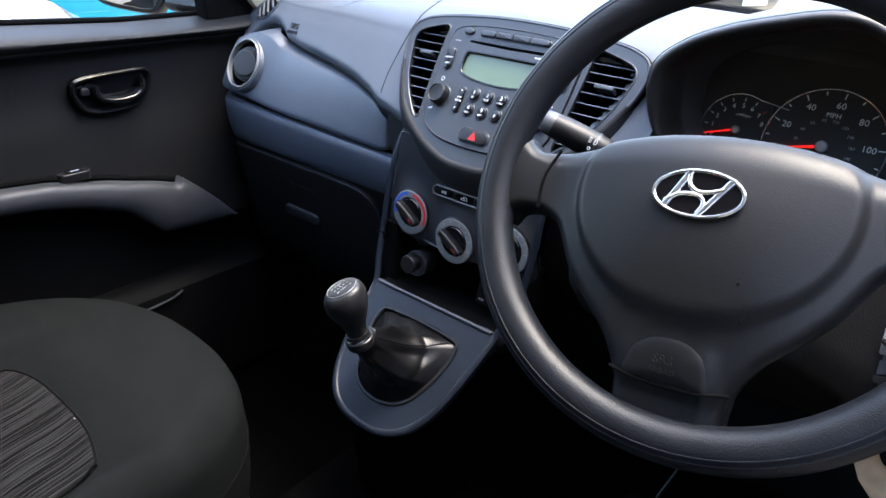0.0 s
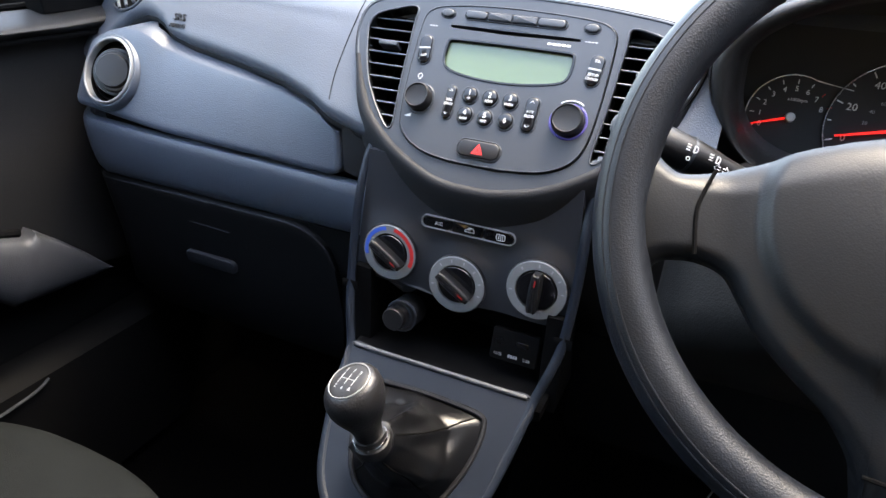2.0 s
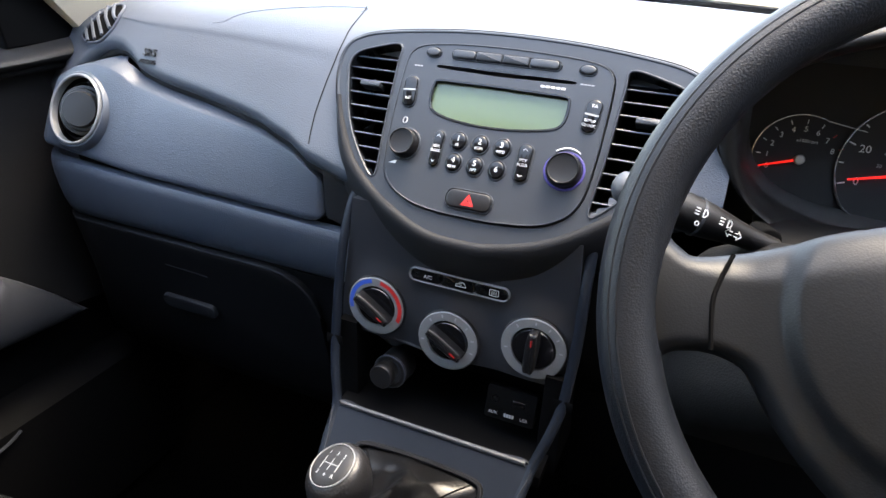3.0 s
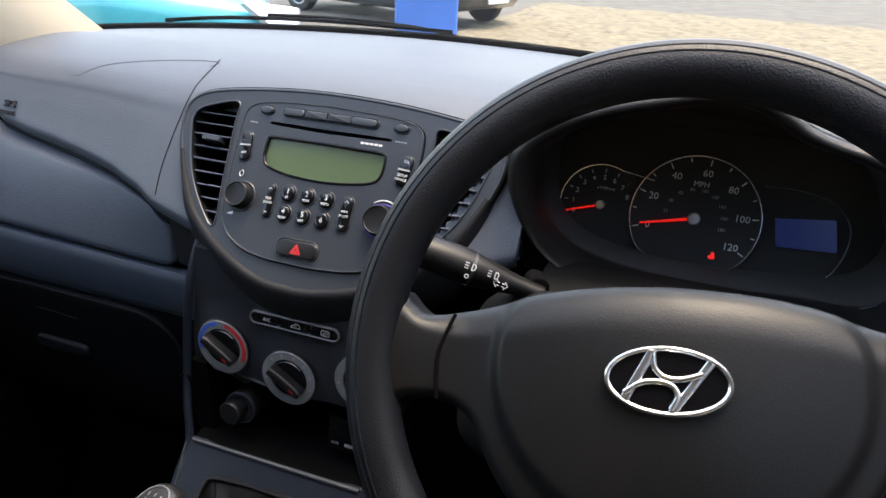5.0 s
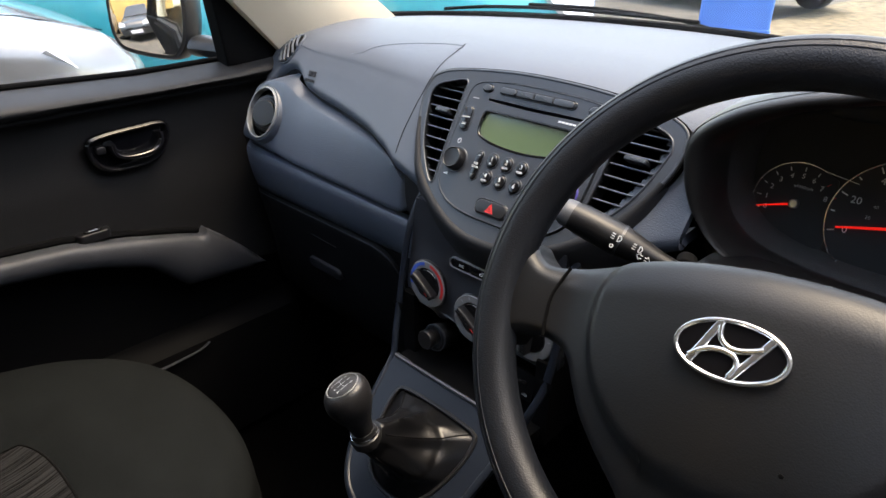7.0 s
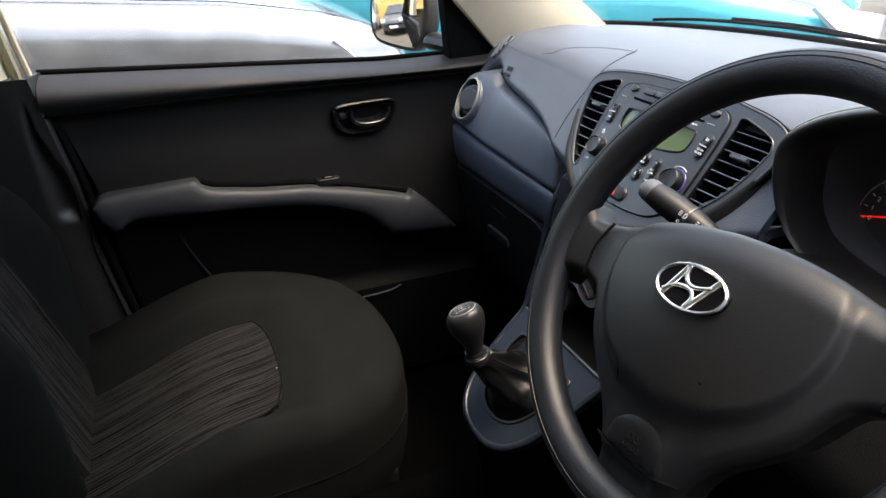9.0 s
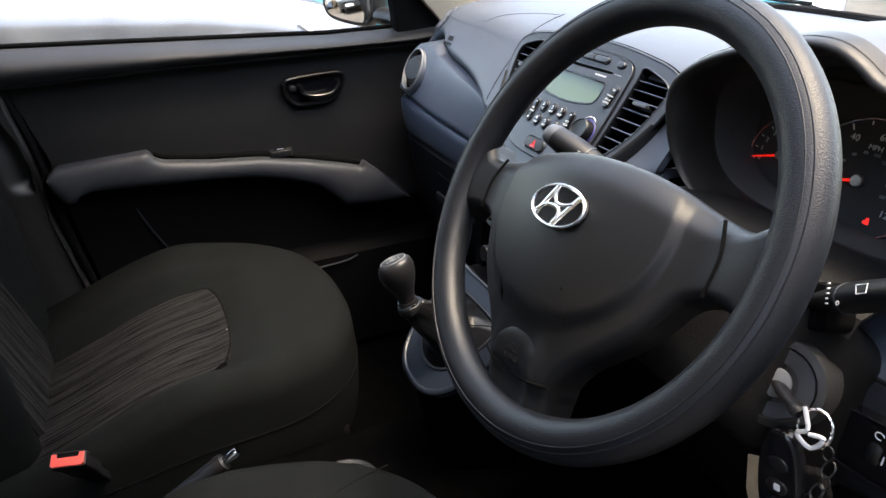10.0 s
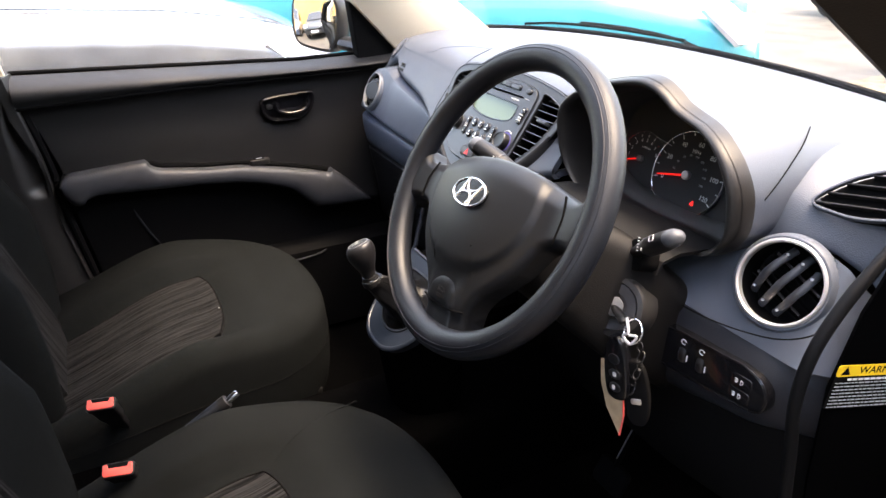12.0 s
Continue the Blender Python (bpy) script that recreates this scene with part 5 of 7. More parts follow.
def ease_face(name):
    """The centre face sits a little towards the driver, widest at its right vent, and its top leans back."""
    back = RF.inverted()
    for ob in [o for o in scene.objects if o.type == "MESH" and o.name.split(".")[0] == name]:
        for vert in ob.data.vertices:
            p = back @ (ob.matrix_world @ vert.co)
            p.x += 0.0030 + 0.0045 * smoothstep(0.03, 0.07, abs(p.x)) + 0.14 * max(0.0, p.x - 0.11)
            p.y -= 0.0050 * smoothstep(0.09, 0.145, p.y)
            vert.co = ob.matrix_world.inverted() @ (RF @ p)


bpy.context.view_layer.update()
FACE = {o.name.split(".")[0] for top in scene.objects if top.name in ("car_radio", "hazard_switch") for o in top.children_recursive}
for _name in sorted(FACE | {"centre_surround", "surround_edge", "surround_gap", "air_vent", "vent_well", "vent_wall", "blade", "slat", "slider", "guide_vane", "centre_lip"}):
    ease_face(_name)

HF = frame_at((0, 0.1455, 0.820), (1, 0, 0), (0, 0.06, 1))
DIALS = ((-0.0785, 0.0015), (-0.0010, -0.0150), (0.0815, 0.0010))


def build_heater():
    h = thing("heater_panel", "dark grey heater panel with three round dials", "heater controls", tuple(HF.translation))
    m = HF
    o = curve_pts([(-0.100, 0.105), (-0.104, 0.05), (-0.1075, 0.0), (-0.108, -0.026), (-0.095, -0.0300), (-0.070, -0.030), (-0.050, -0.034), (-0.020, -0.040), (0.0, -0.0405), (0.020, -0.040), (0.045, -0.036), (0.070, -0.0325), (0.095, -0.0325), (0.108, -0.026), (0.1075, 0.0), (0.104, 0.05), (0.100, 0.105)], 4)

    o = [(u * 1.10, v - 0.004 * smoothstep(0.02, -0.02, v)) for u, v in o]

    def swell(u, v):
        return sum(0.006 * math.exp(-(((u - a) ** 2 + (v - b) ** 2) / 0.039 ** 2) ** 2) for a, b in DIALS)

    # face as a fine grid so that it swells round the dials
    rows = []
    for v in np.linspace(0.105, -0.036, 40):
        s = span(o, min(v, 0.1045)) or (-0.10, 0.10)
        rows.append([tuple(m @ Vector((u, v, swell(u, v)))) for u in np.linspace(s[0], s[1], 61)])
    part("fascia", shell(rows, 0.012), CONSOLE, h, "matt fascia swelling round the dials")
    for i, (cu, cv) in enumerate(DIALS):
        f = m @ T(cu, cv, 0.0055) @ Matrix.Rotation(radians(0), 4, "X")
        dial = part("dial", band(disc(0.0304, 48), disc(0.0208, 48), -0.004, 0.0028, f, 0.0008), DIALGREY, h, "round dial with grey scale ring")
        part("scale_rim", band(disc(0.0314, 48), disc(0.0301, 48), -0.004, 0.0018, f, 0.0004), BLACK, dial)
        part("knob", lathe([(0.0208, -0.003), (0.0206, 0.001), (0.0188, 0.0035), (0.012, 0.0040), (0.0002, 0.0040)], 40, f), GLOSS, dial, "glossy black turning knob")
        a = (-32, -32, 88)[i]
        bar = plate(curve_pts([(-0.0188, -0.0046), (0.0, -0.0056), (0.0188, -0.0044), (0.0200, 0.0), (0.0188, 0.0044), (0.0, 0.0056), (-0.0188, 0.0046), (-0.0200, 0.0)], 4, True), 0.002, 0.0150, 0.0030, f @ T(0, 0, 0, a))
        part("grip", bar, BLACK, dial, "raised grip bar")
        part("pointer", plate(rrect(0.0065, 0.0014, 0.0004, 2, 0.0120, 0), 0.0145, 0.0154, 0, f @ T(0, 0, 0, a)), RED, dial, "red pointer")
        if i == 0:
            for col, a0, a1 in ((BLUE, 100, 195), (RED, 80, -25)):
                arc = [math.radians(x) for x in np.linspace(a0, a1, 14)]
                oo = [(0.0286 * math.cos(x), 0.0286 * math.sin(x)) for x in arc] + [(0.0246 * math.cos(x), 0.0246 * math.sin(x)) for x in reversed(arc)]
                part("scale", plate(oo, 0.0025, 0.0031, 0, f), col, dial, "coloured temperature scale")
        else:
            for x in ((-15, 15, 45, 75, 105, 135, 190) if i == 1 else (190, 130, 90, 60, 35, 5)):
                part("scale_mark", plate(rrect(0.0030, 0.0014, 0.0003, 2), 0.0025, 0.0031, 0, f @ T(0.0257 * math.cos(radians(x)), 0.0257 * math.sin(radians(x)), 0, x)), GREYPRINT, dial)
    # bar with three buttons
    bf = m @ T(0.0035, 0.0440, 0.0) @ Matrix.Rotation(radians(-4), 4, "X")
    part("bar_rim", band(rrect(0.0996, 0.0132, 0.0064, 7), rrect(0.0980, 0.0116, 0.0055, 7), -0.006, 0.0046, bf, 0.0006), DIALGREY, h, "thin raised rim of the button bar")
    for k, t in enumerate(("A/C", "", "")):
        cu = -0.0322 + 0.0322 * k
        o2 = rrect(0.0316, 0.0108, 0.0050 if k != 1 else 0.0008, 5, cu, 0)
        b = part("button", plate(o2, -0.006, 0.0036, 0.0010, bf), GLOSS, h, "flat black push button")
        part("lamp", plate(disc(0.0010, 10, cu - 0.0095, 0.0008), 0.003, 0.0041, 0, bf), SOFTBLACK, b)
        if t:
            part("mark", lettering(t, 0.0052, bf @ T(cu + 0.002, -0.0004, 0.0037), 0.0002), WHITE, b)
        elif k == 1:
            car = [(-0.0050, -0.0018), (-0.0046, 0.0002), (-0.0026, 0.0006), (-0.0012, 0.0026), (0.0022, 0.0026), (0.0042, 0.0004), (0.0048, -0.0018), (-0.0050, -0.0018)]
            part("mark", moved(tube([(u, v, 0) for u, v in car], 0.00032, 5), bf @ T(cu + 0.003, 0, 0.0038)), WHITE, b, "recirculation symbol")
            part("mark", moved(tube([(0.0012 * math.cos(x), 0.0007 + 0.0010 * math.sin(x), 0) for x in np.linspace(0.6, 5.4, 10)], 0.0003, 5), bf @ T(cu + 0.003, 0, 0.0038)), WHITE, b)
        else:
            part("mark", moved(tube([(u, v, 0) for u, v in rrect(0.0086, 0.0058, 0.0012, 3)] + [(0.0043, 0.0017, 0)], 0.00032, 5), bf @ T(cu + 0.003, 0, 0.0038)), WHITE, b, "rear demister symbol")
            for q in (-0.002, 0.0, 0.002):
                part("mark", moved(tube([(q + 0.0005 * math.sin(2.2 * j), -0.0019 + 0.0007 * j, 0) for j in range(6)], 0.0003, 5), bf @ T(cu + 0.003, 0, 0.0038)), WHITE, b)
    # tray below
    part("tray_back", box(-0.112, 0.112, 0.222, 0.228, 0.66, 0.80), SOFTBLACK, h)
    part("tray_roof", box(-0.112, 0.112, 0.150, 0.225, 0.782, 0.788), SOFTBLACK, h)
    part("tray_floor", box(-0.110, 0.110, 0.100, 0.225, 0.700, 0.712), SOFTBLACK, h)
    for sx in (-1, 1):
        part("tray_side", box(min(sx * 0.097, sx * 0.117), max(sx * 0.097, sx * 0.117), 0.132, 0.225, 0.69, 0.80), SOFTBLACK, h)
    return h


build_heater()


def build_socket():
    s = thing("power_socket", "black round power socket with plug cap", "power socket", (-0.056, 0.14, 0.763))
    m = frame_at((-0.060, 0.138, 0.752), (1, 0, 0), (0, 0.15, 1))
    part("bezel", lathe([(0.0175, -0.02), (0.0175, 0.004), (0.0165, 0.006), (0.0135, 0.006), (0.0130, 0.0), (0.0002, 0.0)], 32, m), BLACK, s)
    part("bezel_ring", lathe([(0.0176, 0.0030), (0.0182, 0.0050), (0.0176, 0.0066), (0.0164, 0.0066), (0.0162, 0.0040)], 32, m), SMOOTH, s, "smooth rim")
    part("cap", lathe([(0.0105, 0.0), (0.0110, 0.012), (0.0125, 0.014), (0.0125, 0.021), (0.0115, 0.0225), (0.0002, 0.0225)], 28, m @ T(-0.002, 0.001)), BLACK, s, "knurled black cap")
    u = thing("media_sockets", "black panel with lettered media sockets", "socket panel", (0.060, 0.21, 0.74))
    f = frame_at((0.066, 0.140, 0.749), (1, 0, 0), (0, 0.25, 1))
    part("plate", plate(rrect(0.050, 0.034, 0.003, 4), -0.006, 0.0, 0.001, f), SOFTBLACK, u)
    part("jack", lathe([(0.004, -0.002), (0.004, 0.001), (0.0025, 0.001), (0.0024, -0.002)], 16, f @ T(-0.016, 0.004)), GLOSS, u)
    part("port", plate(rrect(0.013, 0.0055, 0.001, 3, 0.008, 0.004), -0.001, 0.0008, 0.0003, f), GLOSS, u)
    for t, x in (("AUX", -0.0165), ("USB", 0.0145)):
        part("mark", lettering(t, 0.0043, f @ T(x, -0.0105, 0.0003), 0.0002), GREYPRINT, u)
    part("mark", join(*[plate(rrect(0.0019, 0.0034, 0.0004, 2, -0.0042 + 0.0026 * k, -0.0105), 0.0, 0.0004, 0, f) for k in range(4)]), GREYPRINT, u)


build_socket()

# ---- gear console ----
CF = frame_at((0, 0.037, 0.674), (1, 0, 0), (0, 0.766, 0.643))
BOOT = curve_pts(mirror_u([(0.0, -0.0620), (0.025, -0.0575), (0.0460, -0.0420), (0.0600, -0.0120), (0.0670, 0.0180), (0.0668, 0.0420), (0.0590, 0.0525), (0.030, 0.0555), (0.0, 0.0562)]), 5, True)


def build_console():
    c = thing("gear_console", "dark grey console trim around the gear lever", "console", tuple(CF.translation))
    o = curve_pts(mirror_u([(0.0, -0.0900), (0.029, -0.0865), (0.0540, -0.0735), (0.0720, -0.0500), (0.0835, -0.0180), (0.0895, 0.0150), (0.0950, 0.0480), (0.0990, 0.0790), (0.060, 0.0780), (0.0, 0.0780)]), 5, True)
    part("trim_plate", plate_holes(o, [BOOT], -0.012, 0.0, CF), TRIMBLUE, c, "smooth dark plate")
    part("trim_rim", band(inset(o, -0.0035), o, -0.018, 0.0016, CF, 0.0015), CONSOLE, c)
    part("tray_lip", tube([tuple(CF @ Vector((u, 0.0800, 0.0010))) for u in np.linspace(-0.096, 0.096, 12)], 0.0026, 8), SMOOTH, c, "rounded front lip of the tray")
    low = [tuple(CF @ Vector((u, v, -0.010))) for u, v in inset(o, 0.004)]
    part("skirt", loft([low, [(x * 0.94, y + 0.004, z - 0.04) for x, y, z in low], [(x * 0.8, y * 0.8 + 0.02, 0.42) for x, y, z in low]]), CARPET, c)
    for sx in (-1, 1):
        line = [tuple(CF @ Vector((sx * u, v, -0.002))) for u, v in ((0.0005, -0.0935), (0.031, -0.0900), (0.0570, -0.0760), (0.0755, -0.0515), (0.0868, -0.018), (0.0930, 0.012), (0.0980, 0.045), (0.1020, 0.078))] + [(sx * 0.1110, 0.112, 0.752), (sx * 0.1170, 0.124, 0.780), (sx * 0.1195, 0.136, 0.830), (sx * 0.1190, 0.143, 0.866), (sx * 0.1180, 0.150, 0.890), (sx * 0.117, 0.162, 0.915), (sx * 0.116, 0.176, 0.930)]
        part("side_strip", tube(curve_pts(line, 6), 0.0038, 10, flat=1.3, up=(1, 0, 0)), TRIMBLUE, c, "raised side strip")
        p = (sx * 0.1172, 0.1243, 0.781)
        part("strip_joint", tube([(p[0] - 0.009, p[1] - 0.002, p[2]), (p[0] + 0.009, p[1] - 0.002, p[2])], 0.0058, 8, flat=0.12, up=(0, 1, 0)), SOFTBLACK, c)
    return c


build_console()


def build_gear():
    g = thing("gear_lever", "black gear lever with leather gaiter and shift pattern", "gear lever", (0, 0.02, 0.66))
    top, low = Vector((-0.0125, -0.0475, 0.806)), Vector((-0.0020, -0.0315, 0.738))
    ax = (top - low).normalized()
    uu = Vector((1, 0, 0)) - ax * ax.x
    m = frame_at(tuple(low), tuple(uu), tuple(ax.cross(uu)))
    # gaiter with folds
    base = inset(BOOT, 0.001)
    n = len(base)
    secs = []
    lo = CF.inverted() @ low
    for k in range(25):
        t = k / 24
        loop = []
        for i, (u, v) in enumerate(base):
            a = math.atan2(v - 0.01, u)
            s = (1 - t) ** 1.25
            cu, cv = lo.x * t, lo.y * t + 0.01 * (1 - t)
            r = 0.018
            eu, ev = cu + (u - 0.0) * s + r * math.cos(a) * (1 - s), cv + (v - 0.01) * s + r * math.sin(a) * (1 - s)
            fold = math.sin(math.pi * t) * (0.014 * (0.6 - abs(math.sin(1.5 * a + 0.5 + 0.9 * t)) ** 0.9) + 0.005 * (0.5 - abs(math.sin(2.5 * a + 1.2 - 1.6 * t)) ** 0.9) + 0.0010 * math.sin(7 * a + 6 * t)) - 0.004 * abs(math.sin(2.5 * math.pi * t)) * (1 - t)
            w = -0.004 + 0.006 * math.sin(math.pi * min(t * 3, 1)) + (lo.z - 0.002) * (t ** 1.35)
            loop.append(tuple(CF @ Vector((eu + fold * math.cos(a), ev + fold * math.sin(a), w + fold * 0.5))))
        secs.append(loop)
    part("gaiter", loft(secs), LEATHER, g, "creased black leather gaiter", sharp=70)
    for i in range(n // 8, n, n // 4):
        part("gaiter_seam", tube([loop[i] for loop in secs[1:-1]], 0.0009, 6), SOFTBLACK, g, "sewn seam")
    part("gaiter_frame", band(inset(BOOT, -0.0004), inset(BOOT, 0.0045), -0.004, 0.0026, CF, 0.0012), BLACK, g)
    part("collar", lathe([(0.0165, -0.010), (0.0172, -0.004), (0.0165, 0.0), (0.0150, 0.001), (0.0150, 0.003), (0.0140, 0.005), (0.0140, 0.008), (0.0002, 0.008)], 28, m), BLACK, g, "thin black collar")
    part("collar_ring", lathe([(0.0150, 0.0008), (0.0154, 0.0022), (0.0148, 0.0036), (0.0138, 0.0036), (0.0138, 0.0008)], 28, m), CHROME, g, "thin bright ring")
    # knob whose flat cap leans towards the passenger
    face = Vector((-0.30, -0.30, 0.905)).normalized()

    def leaning(k, lift=0.0):
        n = ax.lerp(face, smoothstep(0.30, 1.0, k)).normalized()
        c = low.lerp(top, k) + n * lift
        u = Vector((1, 0, 0)) - n * n.x
        return frame_at(tuple(c), tuple(u), tuple(n.cross(u)))

    prof = [(0.02, 0.0122), (0.10, 0.0120), (0.22, 0.0128), (0.34, 0.0152), (0.46, 0.0190), (0.58, 0.0226), (0.70, 0.0250), (0.80, 0.0256), (0.89, 0.0246), (0.95, 0.0226), (0.985, 0.0200), (1.0, 0.0178), (1.0, 0.0030)]
    secs = [[tuple(leaning(k) @ Vector((r * math.cos(2 * math.pi * j / 36), r * math.sin(2 * math.pi * j / 36), 0))) for j in range(36)] for k, r in prof]
    part("knob", loft(secs), material("knob_black", (0.012, 0.012, 0.013), 0.33, grain=0.30, grain_scale=520, vary=0.1, spec=0.4), g, "grained black knob", sharp=60)
    tm = leaning(1.0) @ Matrix.Rotation(radians(-8), 4, "Z")
    part("cap", lathe([(0.0172, -0.002), (0.0172, 0.0004), (0.0164, 0.0012), (0.010, 0.0022), (0.0002, 0.0026)], 36, tm), CAPBLACK, g, "glossy cap with shift pattern")
    part("cap_ring", band(disc(0.0182, 36), disc(0.0173, 36), -0.001, 0.0012, tm, 0.0003), DIALGREY, g)
    lines = [[(-0.0075, 0.0050), (-0.0075, -0.0050)], [(0, 0.0050), (0, -0.0050)], [(0.0075, 0.0050), (0.0075, -0.0050)], [(-0.0075, 0), (0.0075, 0)]]
    part("pattern", join(*[tube([tuple(tm @ Vector((u, v, 0.0025))) for u, v in l], 0.00030, 5) for l in lines]), GREYPRINT, g)
    for t, u, v in (("1", -0.0075, 0.0082), ("3", 0, 0.0088), ("5", 0.0075, 0.0082), ("2", -0.0075, -0.0082), ("4", 0, -0.0088), ("R", 0.0075, -0.0082)):
        part("mark", lettering(t, 0.0044, tm @ T(u, v, 0.0018), 0.0005), GREYPRINT, g)
    return g


build_gear()


# ---- instruments ----
GF = frame_at((0.354, 0.304, 0.983), (1, 0, 0), (0, 0.3, 1))


def build_cluster():
    c = thing("instrument_cluster", "black instrument cluster with tachometer, speedometer and display", "instrument cluster", tuple(GF.translation))
    m = GF
    part("backing", plate(rrect(0.33, 0.17, 0.03, 6, 0.0, 0.0), -0.02, -0.004, 0.0, m), GAUGE, c)
    sp = [(0.0605 * math.cos(a), 0.0605 * math.sin(a)) for a in np.linspace(radians(-38), radians(218), 60)]
    sp += [(-0.030, -0.0500), (-0.012, -0.0575), (0.004, -0.0590), (0.020, -0.0565), (0.036, -0.0480)]
    d = part("speedometer", plate(sp, -0.006, 0.0, 0.0, m), GAUGE, c, "round black speedometer dial")
    part("bezel", band(sp, inset(sp, 0.0016), -0.004, 0.0035, m, 0.0006), BRIGHT, d, "thin chrome ring")
    lo, hi = 197.0, -30.0

    def ang(v, top=120.0):
        return radians(lo + (hi - lo) * v / top)

    for k in range(13):
        v = 10 * k
        a = ang(v)
        l = 0.006 if k % 2 == 0 else 0.0035
        part("tick", plate(rrect(l, 0.0011, 0.0002, 2), 0.0, 0.0006, 0, m @ T((0.0575 - l / 2) * math.cos(a), (0.0575 - l / 2) * math.sin(a), 0, math.degrees(a))), WHITE, d)
        if k % 2 == 0:
            part("mark", lettering(str(v), 0.0095, m @ T(0.0430 * math.cos(a), 0.0440 * math.sin(a), 0.0004), 0.0002), WHITE, d)
    for k in range(9):
        v = 20 + 20 * k
        a = ang(v / 1.609)
        part("mark", lettering(str(v), 0.0045, m @ T(0.0270 * math.cos(a), 0.0275 * math.sin(a), 0.0004), 0.0002), GREYPRINT, d)
    part("mark", lettering("MPH", 0.0072, m @ T(0.001, 0.0330, 0.0004), 0.0002), WHITE, d)
    n = part("needle", plate([(-0.006, -0.0016), (0.050, -0.0008), (0.050, 0.0008), (-0.006, 0.0016)], 0.0035, 0.0046, 0, m @ T(0, 0, 0, 194)), NEEDLE, d, "red needle")
    part("needle_cap", lathe([(0.0062, 0.001), (0.0062, 0.006), (0.005, 0.0072), (0.0002, 0.0074)], 24, m), SATIN, n, "pale needle cap")
    part("warning_lamp", join(plate(rrect(0.0060, 0.0032, 0.0010, 3, 0.0225, -0.0340), 0.0, 0.0008, 0, m), plate(rrect(0.0030, 0.0066, 0.001, 3, 0.0232, -0.0325), 0.0, 0.0007, 0, m)), LAMPRED, d, "glowing red warning lamp")
    # tachometer
    tm = m @ T(-0.0892, -0.0013)
    to = [(0.0395 * math.cos(a), 0.0395 * math.sin(a)) for a in np.linspace(radians(72), radians(240), 40)] + [(0.0, -0.040), (0.034, -0.036), (0.036, 0.0), (0.030, 0.030)]
    t = part("tachometer", plate(to, -0.006, -0.0005, 0.0, tm), GAUGE, c, "small black tachometer dial")
    part("bezel", moved(tube([(0.0398 * math.cos(a), 0.0398 * math.sin(a), 0.001) for a in np.linspace(radians(66), radians(205), 40)], 0.0009, 6), tm), BRIGHT, t)
    part("bezel", moved(tube([(0.0398 * math.cos(radians(66)), 0.0398 * math.sin(radians(66)), 0.001), (0.047, 0.0315, 0.001)], 0.0004, 6), tm), SATIN, t)
    for k in range(9):
        a = radians(200 - 22.5 * k * 0.98)
        part("tick", plate(rrect(0.0038, 0.0008, 0.0002, 2), 0, 0.0006, 0, tm @ T(0.0340 * math.cos(a), 0.0340 * math.sin(a), 0, math.degrees(a))), RED if k > 6 else WHITE, t)
        part("mark", lettering(str(k), 0.0070, tm @ T(0.0268 * math.cos(a), 0.0272 * math.sin(a), 0.0002), 0.0002), WHITE, t)
    part("mark", lettering("x1000rpm", 0.0042, tm @ T(0.003, 0.0170, 0.0002), 0.0002), WHITE, t)
    n = part("needle", plate([(-0.004, -0.0012), (0.034, -0.0006), (0.034, 0.0006), (-0.004, 0.0012)], 0.003, 0.004, 0, tm @ T(0, 0, 0, 198)), NEEDLE, t, "red needle")
    part("needle_cap", lathe([(0.0046, 0.0), (0.0046, 0.0055), (0.0036, 0.0065), (0.0002, 0.0066)], 20, tm), SATIN, n, "pale needle cap")
    # trip display
    ro = curve_pts([(0.056, 0.040), (0.085, 0.0405), (0.1117, 0.0350), (0.128, 0.022), (0.1342, 0.0055), (0.131, -0.018), (0.119, -0.0371), (0.09, -0.044), (0.05, -0.046)], 5)
    part("display_outline", moved(tube([(u, v, 0.0) for u, v in ro], 0.0005, 5), m), SATIN, c)
    part("display", plate([(0.0703, 0.0120), (0.0759, -0.0137), (0.1266, -0.0106), (0.1200, 0.0184)], -0.002, 0.0006, 0.0, m), LCDBLUE, c, "blue trip display")
    return c


build_cluster()


